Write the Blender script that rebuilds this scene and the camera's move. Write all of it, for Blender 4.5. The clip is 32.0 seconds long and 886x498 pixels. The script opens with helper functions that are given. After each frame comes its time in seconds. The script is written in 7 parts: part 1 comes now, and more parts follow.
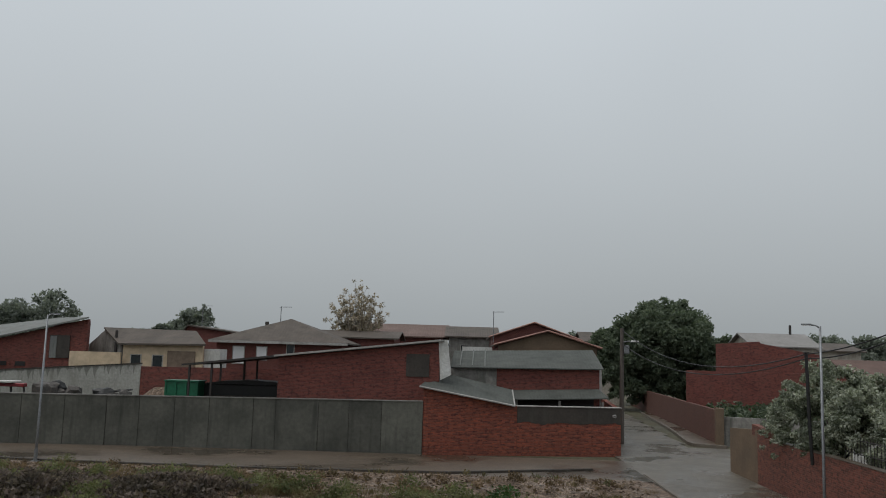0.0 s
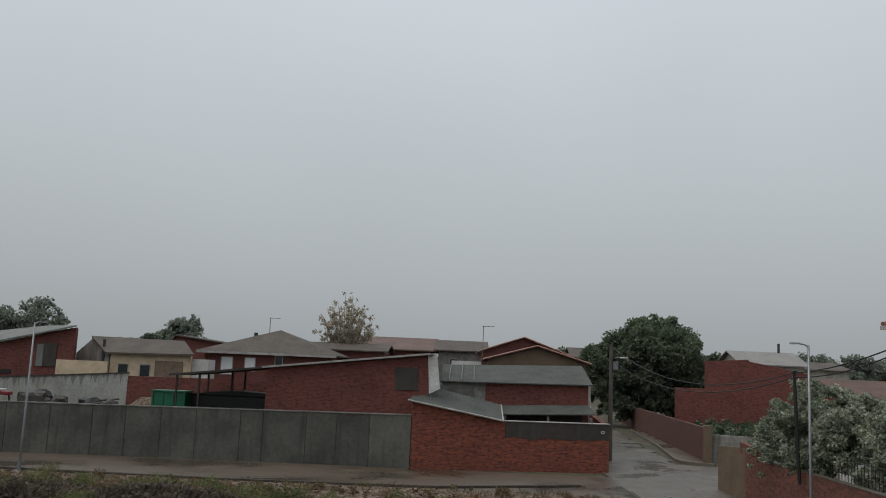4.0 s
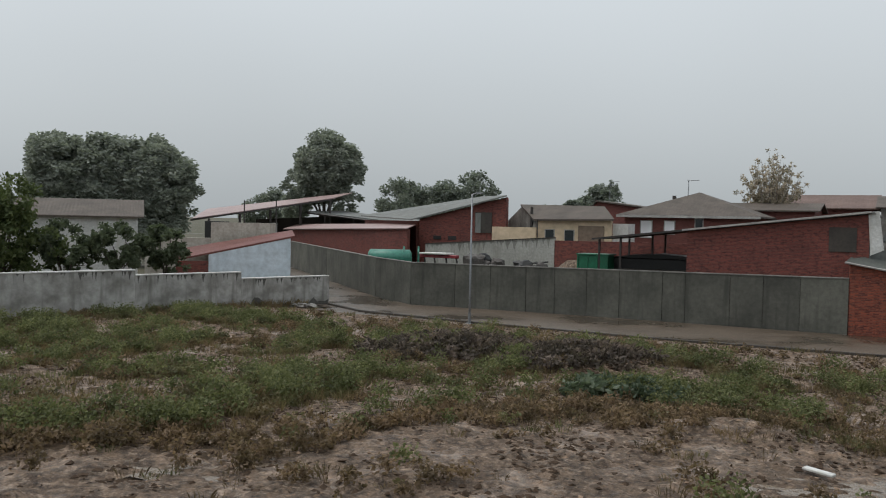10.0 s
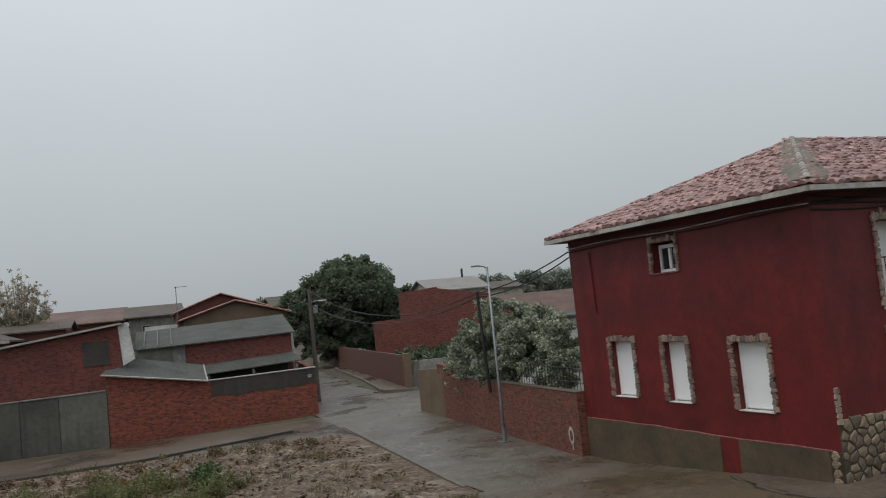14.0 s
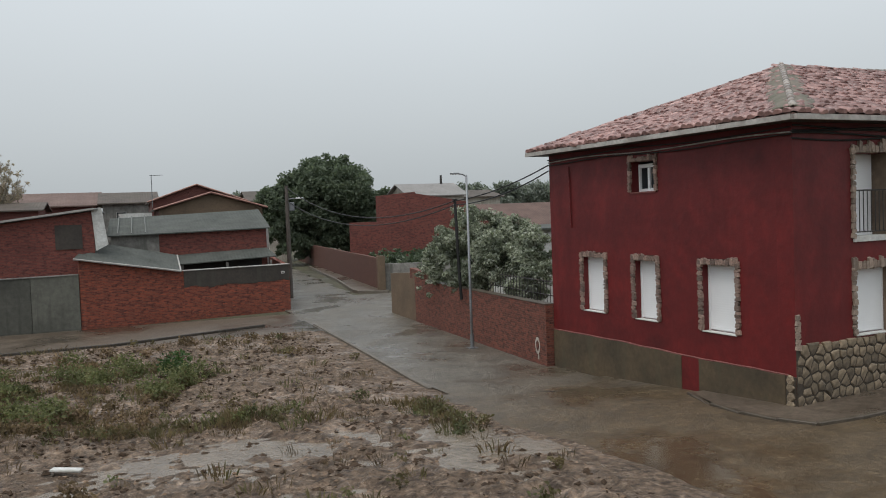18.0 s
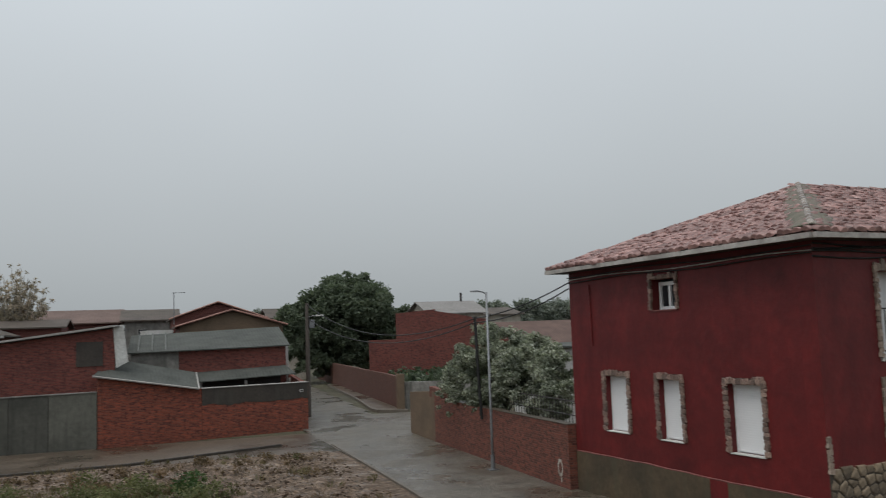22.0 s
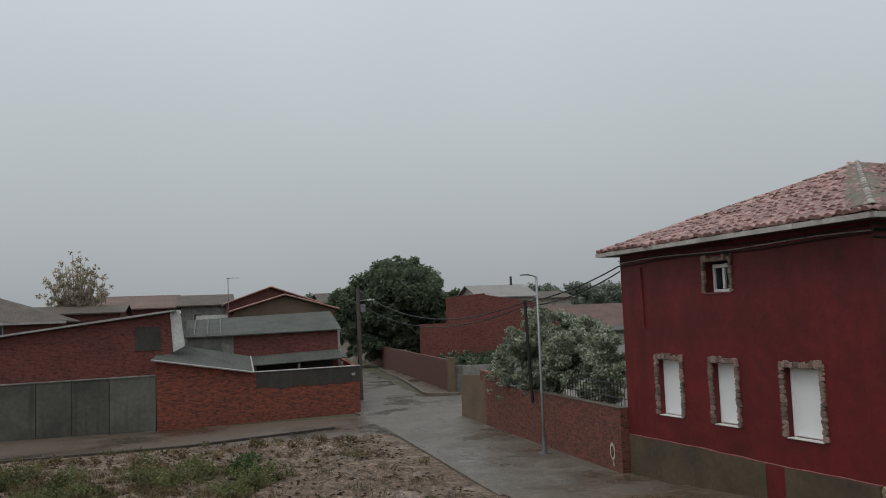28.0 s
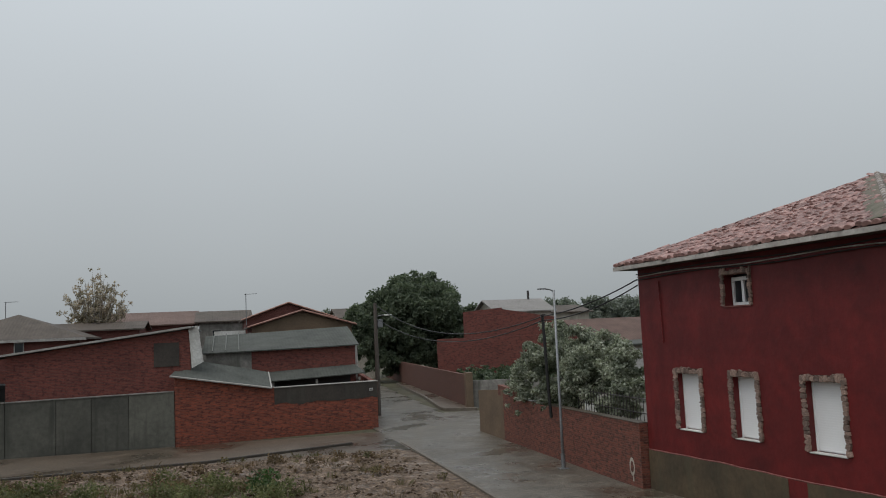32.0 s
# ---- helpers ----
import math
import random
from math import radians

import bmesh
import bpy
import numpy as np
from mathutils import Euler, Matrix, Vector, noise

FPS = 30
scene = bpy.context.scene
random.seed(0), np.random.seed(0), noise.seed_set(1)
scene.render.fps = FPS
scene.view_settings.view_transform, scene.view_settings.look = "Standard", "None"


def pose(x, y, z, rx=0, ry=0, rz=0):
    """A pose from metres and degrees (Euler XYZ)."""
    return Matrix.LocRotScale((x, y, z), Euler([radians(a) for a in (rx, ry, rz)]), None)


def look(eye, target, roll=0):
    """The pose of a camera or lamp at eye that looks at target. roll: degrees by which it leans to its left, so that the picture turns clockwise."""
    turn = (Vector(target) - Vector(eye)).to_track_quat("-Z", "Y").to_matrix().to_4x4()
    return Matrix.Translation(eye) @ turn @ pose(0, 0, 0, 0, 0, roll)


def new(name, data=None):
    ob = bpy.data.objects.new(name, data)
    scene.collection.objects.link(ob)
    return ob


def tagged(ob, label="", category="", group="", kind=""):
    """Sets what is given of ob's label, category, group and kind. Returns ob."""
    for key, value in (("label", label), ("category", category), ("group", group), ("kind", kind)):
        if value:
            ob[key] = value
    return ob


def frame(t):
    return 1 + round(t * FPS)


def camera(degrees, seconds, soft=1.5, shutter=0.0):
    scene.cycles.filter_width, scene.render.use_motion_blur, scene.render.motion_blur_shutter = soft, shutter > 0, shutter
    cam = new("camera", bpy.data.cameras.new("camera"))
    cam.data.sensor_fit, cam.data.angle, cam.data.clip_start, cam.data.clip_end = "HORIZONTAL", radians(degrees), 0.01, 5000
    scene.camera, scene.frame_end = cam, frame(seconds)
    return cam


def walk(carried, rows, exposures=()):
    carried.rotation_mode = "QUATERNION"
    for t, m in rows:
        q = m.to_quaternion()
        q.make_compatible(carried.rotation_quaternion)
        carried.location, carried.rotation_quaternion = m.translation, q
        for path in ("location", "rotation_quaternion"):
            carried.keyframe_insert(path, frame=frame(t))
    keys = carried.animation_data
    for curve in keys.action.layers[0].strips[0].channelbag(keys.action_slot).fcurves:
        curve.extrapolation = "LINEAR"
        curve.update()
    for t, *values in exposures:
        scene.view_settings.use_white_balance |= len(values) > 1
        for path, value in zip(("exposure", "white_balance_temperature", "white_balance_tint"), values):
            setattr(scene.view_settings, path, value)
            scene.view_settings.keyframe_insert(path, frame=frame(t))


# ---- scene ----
cam = camera(54.91, 32.0, soft=1.0, shutter=0.15)
EYE = Vector((0.0, 0.0, 4.3))
# seconds, heading to the left of +y, pitch, lean
PATH = [
    (0, 1.82, 7.22, 1.63),
    (0.5, 2.56, 6.59, 0.75),
    (1, 1.74, 6.41, 0.90),
    (1.5, 1.08, 6.35, 0.77),
    (2, 1.54, 6.94, 1.06),
    (2.5, 1.66, 6.36, 1.45),
    (3, 0.76, 7.86, 1.73),
    (3.5, 0.96, 8.27, 2.17),
    (5.5, 1.52, 7.14, 2.52),
    (6, 1.75, 6.70, 2.27),
    (6.5, 2.88, 5.28, 1.65),
    (7, 8.03, 2.65, -0.98),
    (7.5, 9.86, 1.04, -0.33),
    (8, 11.22, -0.93, 0.36),
    (8.5, 12.37, -0.39, 0.87),
    (9, 16.23, 1.99, 0.31),
    (9.5, 22.77, 1.78, -1.05),
    (10, 28.38, -1.85, 1.21),
    (10.5, 30.71, -1.84, 2.55),
    (11, 32.28, -1.02, 3.08),
    (11.5, 27.16, 0.17, 2.87),
    (12, 8.73, 7.27, -1.02),
    (12.5, -7.08, 10.98, -3.22),
    (13, -8.53, 4.57, -4.62),
    (13.5, -12.11, 3.25, -4.02),
    (14, -19.30, 4.00, -5.75),
    (14.5, -21.27, 2.81, -4.84),
    (16.5, -17.77, -0.01, -3.23),
    (17, -18.64, -2.04, -2.38),
    (17.5, -21.21, -3.22, -2.84),
    (18, -20.37, -2.39, -2.15),
    (18.5, -21.57, -2.35, -1.68),
    (19, -22.82, -2.05, -1.67),
    (19.5, -23.87, -2.23, -2.10),
    (20, -31.21, -2.69, -1.16),
    (20.5, -32.09, -2.57, -0.79),
    (21, -31.21, -2.71, -1.01),
    (21.5, -30.65, -2.76, -0.84),
    (21.7, -29.23, -1.38, -0.84),
    (22, -19.32, 5.54, -2.05),
    (22.5, -16.16, 6.22, -1.86),
    (23, -15.57, 5.31, -2.59),
    (23.5, -15.65, 5.08, -2.66),
    (24, -15.74, 5.05, -2.47),
    (24.5, -15.79, 4.85, -2.62),
    (25, -15.76, 4.86, -2.81),
    (25.5, -16.40, 4.72, -2.80),
    (27.5, -16.18, 4.57, -2.28),
    (28, -15.94, 4.59, -2.25),
    (28.5, -15.98, 4.77, -2.21),
    (29, -15.72, 4.77, -2.27),
    (29.5, -15.55, 4.98, -2.41),
    (30, -15.59, 5.32, -2.45),
    (30.5, -15.41, 5.34, -2.39),
    (31, -15.19, 5.66, -2.59),
    (31.5, -15.03, 5.67, -2.60),
    (32, -14.85, 5.62, -2.54),
]


def aim(yaw, pitch, lean):
    way = Vector((-math.sin(radians(yaw)) * math.cos(radians(pitch)), math.cos(radians(yaw)) * math.cos(radians(pitch)), math.sin(radians(pitch))))
    return look(EYE, EYE + 10 * way, lean)


EXPOSURES = [(0.0, 0.05), (6.0, 0.15), (7.0, 0.26), (8.0, 0.40), (9.0, 0.38), (11.0, 0.5), (11.8, 0.38), (12.6, 0.0), (13.1, 0.0), (14.0, 0.26), (14.5, 0.32), (16.5, 0.38), (17.0, 0.38), (18.0, 0.54), (21.3, 0.57), (21.9, 0.25), (22.3, 0.12), (23.0, 0.12), (32.0, 0.12)]
walk(cam, [(t, aim(yaw, pitch, lean)) for t, yaw, pitch, lean in PATH], EXPOSURES)

# ---- light ----
world = bpy.data.worlds.new("overcast")
scene.world = world
world.use_nodes = True
wn, wl = world.node_tree.nodes, world.node_tree.links
wn.clear()
w_out, w_bg = wn.new("ShaderNodeOutputWorld"), wn.new("ShaderNodeBackground")
w_sky = wn.new("ShaderNodeTexSky")
w_sky.sky_type = "NISHITA"
w_sky.sun_disc = False
w_sky.sun_elevation, w_sky.sun_rotation = radians(66), radians(240)
w_sky.dust_density, w_sky.air_density = 6.0, 1.5
w_sat = wn.new("ShaderNodeHueSaturation")
w_sat.inputs["Saturation"].default_value = 0.12
w_sat.inputs["Value"].default_value = 0.10
w_tc, w_sep = wn.new("ShaderNodeTexCoord"), wn.new("ShaderNodeSeparateXYZ")
w_ramp = wn.new("ShaderNodeValToRGB")
w_ramp.color_ramp.elements[0].position, w_ramp.color_ramp.elements[0].color = 0.0, (0.36, 0.39, 0.405, 1)
w_ramp.color_ramp.elements[1].position, w_ramp.color_ramp.elements[1].color = 0.42, (0.585, 0.640, 0.685, 1)
w_noise = wn.new("ShaderNodeTexNoise")
w_noise.inputs["Scale"].default_value, w_noise.inputs["Detail"].default_value = 1.6, 2.0
w_map = wn.new("ShaderNodeMapRange")
w_map.inputs["To Min"].default_value, w_map.inputs["To Max"].default_value = 0.86, 1.14
w_mul, w_mix = wn.new("ShaderNodeMix"), wn.new("ShaderNodeMix")
w_mul.data_type = w_mix.data_type = "RGBA"
w_mul.blend_type = "MULTIPLY"
w_mul.inputs["Factor"].default_value = 1.0
w_mix.inputs["Factor"].default_value = 0.8
wl.new(w_tc.outputs["Generated"], w_sep.inputs[0])
wl.new(w_sep.outputs["Z"], w_ramp.inputs[0])
wl.new(w_tc.outputs["Generated"], w_noise.inputs["Vector"])
wl.new(w_noise.outputs["Fac"], w_map.inputs["Value"])
wl.new(w_ramp.outputs[0], w_mul.inputs[6])
wl.new(w_map.outputs[0], w_mul.inputs[7])
wl.new(w_sky.outputs[0], w_sat.inputs["Color"])
wl.new(w_sat.outputs[0], w_mix.inputs[6])
wl.new(w_mul.outputs[2], w_mix.inputs[7])
wl.new(w_mix.outputs[2], w_bg.inputs["Color"])
wl.new(w_bg.outputs[0], w_out.inputs[0])
w_bg.inputs["Strength"].default_value = 1.0

sun = new("sun", bpy.data.lights.new("sun", "SUN"))
sun.data.energy, sun.data.angle, sun.data.color = 1.0, radians(40), (1.0, 0.97, 0.93)
sun.matrix_world = look((0, 0, 60), (23, 13, 0))

# ---- materials ----


def mat_base(name):
    m = bpy.data.materials.new(name)
    m.use_nodes = True
    n, l = m.node_tree.nodes, m.node_tree.links
    return m, n, l, n["Principled BSDF"]


def add_noise(n, l, vec, scale, detail=4.0, rough=0.6, stretch=None):
    t = n.new("ShaderNodeTexNoise")
    t.inputs["Scale"].default_value, t.inputs["Detail"].default_value, t.inputs["Roughness"].default_value = scale, detail, rough
    if stretch:
        mp = n.new("ShaderNodeMapping")
        mp.inputs["Scale"].default_value = stretch
        l.new(vec, mp.inputs["Vector"])
        vec = mp.outputs[0]
    l.new(vec, t.inputs["Vector"])
    return t.outputs["Fac"]


def ramp(n, l, fac, a, b):
    r = n.new("ShaderNodeMapRange")
    r.inputs["From Min"].default_value, r.inputs["From Max"].default_value = a, b
    l.new(fac, r.inputs["Value"])
    return r.outputs[0]


def mix(n, l, fac, a, b, blend="MIX"):
    x = n.new("ShaderNodeMix")
    x.data_type, x.blend_type = "RGBA", blend
    for sock, v in ((x.inputs[0], fac), (x.inputs[6], a), (x.inputs[7], b)):
        if isinstance(v, (int, float)):
            sock.default_value = v
        elif isinstance(v, tuple):
            sock.default_value = (*v, 1)
        else:
            l.new(v, sock)
    return x.outputs[2]


def bump(n, l, bsdf, height, strength, dist=0.02):
    b = n.new("ShaderNodeBump")
    b.inputs["Strength"].default_value, b.inputs["Distance"].default_value = strength, dist
    l.new(height, b.inputs["Height"])
    l.new(b.outputs[0], bsdf.inputs["Normal"])


def surf(name, c1, c2, big=0.6, fine=12.0, rough=(0.5, 0.85), relief=0.4, metal=0.0, streak=None, random_obj=0.0, spec=0.5, island=False):
    """A surface of two tones at two scales, with rough patches and fine relief; streak: tone of rain streaks that run down it."""
    m, n, l, b = mat_base(name)
    tc = n.new("ShaderNodeTexCoord").outputs["Object"]
    large, small = add_noise(n, l, tc, big, 5), add_noise(n, l, tc, fine, 6)
    col = mix(n, l, ramp(n, l, large, 0.35, 0.65), c1, c2)
    col = mix(n, l, ramp(n, l, small, 0.25, 0.8), col, mix(n, l, 1.0, col, (0.55, 0.55, 0.55), "MULTIPLY"))
    if streak:
        s = add_noise(n, l, tc, 2.2, 4, 0.6, (1, 1, 0.12))
        col = mix(n, l, ramp(n, l, s, 0.52, 0.75), col, streak)
    if random_obj:
        oi = n.new("ShaderNodeNewGeometry").outputs["Random Per Island"] if island else n.new("ShaderNodeObjectInfo").outputs["Random"]
        hs = n.new("ShaderNodeHueSaturation")
        l.new(ramp(n, l, oi, 0, 1), hs.inputs["Value"])
        hs.inputs["Value"].default_value = 1
        mr = n.new("ShaderNodeMapRange")
        mr.inputs["To Min"].default_value, mr.inputs["To Max"].default_value = 1 - random_obj, 1 + random_obj
        l.new(oi, mr.inputs["Value"])
        l.new(mr.outputs[0], hs.inputs["Value"])
        l.new(col, hs.inputs["Color"])
        col = hs.outputs[0]
    l.new(col, b.inputs["Base Color"])
    rr = n.new("ShaderNodeMapRange")
    rr.inputs["To Min"].default_value, rr.inputs["To Max"].default_value = rough
    l.new(large, rr.inputs["Value"])
    l.new(rr.outputs[0], b.inputs["Roughness"])
    b.inputs["Metallic"].default_value = metal
    b.inputs["Specular IOR Level"].default_value = spec
    if relief:
        bump(n, l, b, small, relief)
    return m


def plain(name, colour, rough):
    """Clean enamelled surface."""
    m, n, l, b = mat_base(name)
    tc = n.new("ShaderNodeTexCoord").outputs["Object"]
    l.new(mix(n, l, ramp(n, l, add_noise(n, l, tc, 1.5, 4), 0.45, 0.9), colour, tuple(0.93 * c for c in colour)), b.inputs["Base Color"])
    b.inputs["Roughness"].default_value = rough
    return m


def brickwork(name, c1, c2, mortar, dark, wide=0.25, high=0.07, joint=0.012, rough=0.75, patch=0.5, render=None):
    """Brick courses laid along the walls' own lengths, with dark weathered stains; render: tone of the plaster left on it."""
    m, n, l, b = mat_base(name)
    uv = n.new("ShaderNodeTexCoord").outputs["UV"]
    t = n.new("ShaderNodeTexBrick")
    t.inputs["Scale"].default_value = 1.0
    t.inputs["Brick Width"].default_value, t.inputs["Row Height"].default_value, t.inputs["Mortar Size"].default_value = wide, high, joint
    t.inputs["Color1"].default_value, t.inputs["Color2"].default_value, t.inputs["Mortar"].default_value = (*c1, 1), (*c2, 1), (*mortar, 1)
    t.inputs["Mortar Smooth"].default_value = 0.3
    l.new(uv, t.inputs["Vector"])
    big, mid, small = add_noise(n, l, uv, 0.5, 5), add_noise(n, l, uv, 5.0, 6, 0.75, (0.9, 1.3, 1)), add_noise(n, l, uv, 30, 4)
    col = mix(n, l, ramp(n, l, mid, 0.50, 0.62), t.outputs["Color"], mix(n, l, 1.0, t.outputs["Color"], dark, "MULTIPLY"))
    col = mix(n, l, ramp(n, l, big, 0.5, 0.5 + patch), col, mix(n, l, 1.0, col, (0.6, 0.55, 0.55), "MULTIPLY"))
    if render:
        col = mix(n, l, ramp(n, l, add_noise(n, l, uv, 3.4, 6, 0.75), 0.62, 0.72), col, render)
    col = mix(n, l, ramp(n, l, small, 0.2, 0.9), col, mix(n, l, 1.0, col, (0.6, 0.6, 0.6), "MULTIPLY"))
    l.new(col, b.inputs["Base Color"])
    b.inputs["Roughness"].default_value = rough
    h = n.new("ShaderNodeMath")
    h.operation = "SUBTRACT"
    l.new(small, h.inputs[0])
    l.new(t.outputs["Fac"], h.inputs[1])
    bump(n, l, b, h.outputs[0], 0.5, 0.012)
    return m


def leafy(name, c1, c2, rough=0.55, spec=0.3, c3=None):
    m, n, l, b = mat_base(name)
    g = n.new("ShaderNodeNewGeometry").outputs["Random Per Island"]
    tc = n.new("ShaderNodeTexCoord").outputs["Object"]
    col = mix(n, l, g, c1, c2)
    if c3:
        col = mix(n, l, ramp(n, l, add_noise(n, l, tc, 0.55, 5, 0.7), 0.40, 0.58), col, c3)
    # Darker noise patches: uneven leaf tone plus painted shade between clumps.
    col = mix(n, l, ramp(n, l, add_noise(n, l, tc, 1.3, 4), 0.40, 0.60), col, mix(n, l, 1.0, col, (0.5, 0.53, 0.5), "MULTIPLY"))
    l.new(col, b.inputs["Base Color"])
    b.inputs["Roughness"].default_value = rough
    b.inputs["Specular IOR Level"].default_value = spec
    tr, mx = n.new("ShaderNodeBsdfTranslucent"), n.new("ShaderNodeMixShader")
    mx.inputs[0].default_value = 0.42
    l.new(mix(n, l, 1.0, col, (1.25, 1.3, 1.0), "MULTIPLY"), tr.inputs["Color"])
    l.new(b.outputs[0], mx.inputs[1])
    l.new(tr.outputs[0], mx.inputs[2])
    l.new(mx.outputs[0], n["Material Output"].inputs["Surface"])
    return m


def corrugated(name, c1, c2, pitch=0.18, rough=(0.3, 0.6), metal=0.0):
    """Sheets with waves across u, stained in patches."""
    m, n, l, b = mat_base(name)
    tc = n.new("ShaderNodeTexCoord")
    uv = tc.outputs["UV"]
    w = n.new("ShaderNodeTexWave")
    w.wave_type, w.bands_direction = "BANDS", "X"
    w.inputs["Scale"].default_value = 1 / pitch / 3.18
    l.new(uv, w.inputs["Vector"])
    big = add_noise(n, l, uv, 0.7, 6, 0.7)
    fine = add_noise(n, l, uv, 9, 5, 0.7, (1, 0.2, 1))
    col = mix(n, l, ramp(n, l, big, 0.35, 0.68), c1, c2)
    col = mix(n, l, ramp(n, l, fine, 0.45, 0.8), col, mix(n, l, 1.0, col, (0.6, 0.62, 0.58), "MULTIPLY"))
    l.new(col, b.inputs["Base Color"])
    rr = n.new("ShaderNodeMapRange")
    rr.inputs["To Min"].default_value, rr.inputs["To Max"].default_value = rough
    l.new(big, rr.inputs["Value"])
    l.new(rr.outputs[0], b.inputs["Roughness"])
    b.inputs["Metallic"].default_value = metal
    bump(n, l, b, w.outputs["Fac"], 0.35, 0.03)
    return m


def wet_ground(name, c1, c2, c3, big, fine, dry, wet, level, relief, dist=0.03, spec=0.5, damp=0.55, deep=0.5, reflect_tint=None):
    """Soil or paving after rain: tones c1, c2 and patches of c3, water standing where a slow noise runs under level."""
    m, n, l, b = mat_base(name)
    tc = n.new("ShaderNodeTexCoord").outputs["Object"]
    pool = add_noise(n, l, tc, big, 6, 0.6)
    patch = add_noise(n, l, tc, big * 2.7, 6, 0.7)
    small = add_noise(n, l, tc, fine, 8, 0.7)
    col = mix(n, l, ramp(n, l, patch, 0.35, 0.65), c1, c2)
    col = mix(n, l, ramp(n, l, add_noise(n, l, tc, big * 7, 5, 0.75), 0.52, 0.68), col, c3)
    col = mix(n, l, ramp(n, l, small, 0.38, 0.62), col, mix(n, l, 1.0, col, (deep, deep, deep), "MULTIPLY"))
    if reflect_tint:
        # a second tint over the far or near end, with a ragged border
        sep, add = n.new("ShaderNodeSeparateXYZ"), n.new("ShaderNodeMath")
        add.operation = "MULTIPLY_ADD"
        add.inputs[1].default_value = 9.0
        l.new(tc, sep.inputs[0])
        l.new(pool, add.inputs[0])
        l.new(sep.outputs["Y"], add.inputs[2])
        col = mix(n, l, ramp(n, l, add.outputs[0], reflect_tint[1], reflect_tint[2]), col, mix(n, l, 1.0, col, reflect_tint[0], "MULTIPLY"))
    b.inputs["Specular IOR Level"].default_value = spec
    soak = ramp(n, l, pool, level + 0.09, level - 0.07)
    l.new(mix(n, l, soak, col, mix(n, l, 1.0, col, (damp, damp, damp), "MULTIPLY")), b.inputs["Base Color"])
    rr = n.new("ShaderNodeMapRange")
    rr.inputs["To Min"].default_value, rr.inputs["To Max"].default_value = dry, wet
    l.new(soak, rr.inputs["Value"])
    l.new(rr.outputs[0], b.inputs["Roughness"])
    k = n.new("ShaderNodeMath")
    k.operation = "MULTIPLY"
    inv = n.new("ShaderNodeMath")
    inv.operation = "SUBTRACT"
    inv.inputs[0].default_value = 1.04
    l.new(soak, inv.inputs[1])
    l.new(small, k.inputs[0])
    l.new(inv.outputs[0], k.inputs[1])
    bump(n, l, b, k.outputs[0], relief, dist)
    return m


M_RED = surf("red_render", (0.180, 0.0145, 0.0145), (0.105, 0.0088, 0.0092), 0.7, 3.0, (0.40, 0.72), 0.6, streak=(0.110, 0.0095, 0.0100), spec=0.4)
M_RED_WORN = surf("worn_red_edge", (0.27, 0.10, 0.085), (0.17, 0.05, 0.045), 3.0, 12.0, (0.5, 0.8), 0.5)
M_PLINTH = surf("cement_plinth", (0.122, 0.086, 0.048), (0.066, 0.048, 0.028), 0.8, 8.0, (0.5, 0.8), 0.4, streak=(0.070, 0.062, 0.036))
M_STONE = surf("rubble_stone", (0.300, 0.232, 0.155), (0.135, 0.102, 0.068), 3.0, 10.0, (0.45, 0.7), 0.7, random_obj=0.45)
M_MORTAR = surf("mortar", (0.080, 0.061, 0.044), (0.052, 0.041, 0.030), 2.0, 18.0, (0.7, 0.9), 0.5)
M_SURROUND = surf("surround_stone", (0.43, 0.34, 0.27), (0.27, 0.195, 0.15), 3.0, 16.0, (0.5, 0.75), 0.6, random_obj=0.35)
M_WHITE = plain("white_shutter", (0.80, 0.805, 0.81), 0.4)
M_WHITE_WALL = surf("white_wash", (0.72, 0.72, 0.70), (0.58, 0.57, 0.53), 0.7, 9.0, (0.6, 0.85), 0.3, streak=(0.42, 0.40, 0.35))
M_BLUE_WALL = surf("pale_blue_wash", (0.70, 0.77, 0.83), (0.62, 0.70, 0.76), 0.7, 2.5, (0.6, 0.85), 0.1)
M_YARD = surf("streaked_yard_wall", (0.44, 0.435, 0.395), (0.35, 0.345, 0.31), 0.6, 7.0, (0.65, 0.9), 0.3, streak=(0.17, 0.165, 0.14))
M_STAIN_PALE = surf("faint_rain_stain", (0.27, 0.265, 0.235), (0.20, 0.195, 0.172), 1.2, 6.0, (0.6, 0.9), 0.3)
M_STAIN = surf("rain_stain", (0.12, 0.115, 0.10), (0.08, 0.076, 0.066), 2.0, 9.0, (0.6, 0.9), 0.3)
M_TILE = surf("clay_tile", (0.44, 0.262, 0.235), (0.24, 0.125, 0.112), 3.5, 20.0, (0.2, 0.45), 0.4, random_obj=0.38)
M_VERGE = surf("orange_verge_tile", (0.44, 0.235, 0.185), (0.30, 0.15, 0.12), 2.0, 12.0, (0.4, 0.7), 0.3)
M_EAVES = surf("eaves_cement", (0.56, 0.53, 0.49), (0.33, 0.30, 0.27), 1.6, 8.0, (0.4, 0.7), 0.4)
M_SURROUND_SIDE = surf("dark_surround_stone", (0.36, 0.255, 0.205), (0.18, 0.115, 0.092), 5.0, 18.0, (0.5, 0.75), 0.6, random_obj=0.5)
M_RIDGE_TILE = surf("grey_ridge_tile", (0.40, 0.36, 0.32), (0.22, 0.17, 0.145), 3.0, 16.0, (0.35, 0.6), 0.5, random_obj=0.3)
M_TILE_BED = surf("tile_bed", (0.25, 0.13, 0.11), (0.18, 0.095, 0.08), 1.5, 15.0, (0.4, 0.7), 0.5)
M_RIDGE = surf("mossy_cement", (0.20, 0.155, 0.118), (0.115, 0.112, 0.070), 1.2, 9.0, (0.5, 0.8), 0.6)
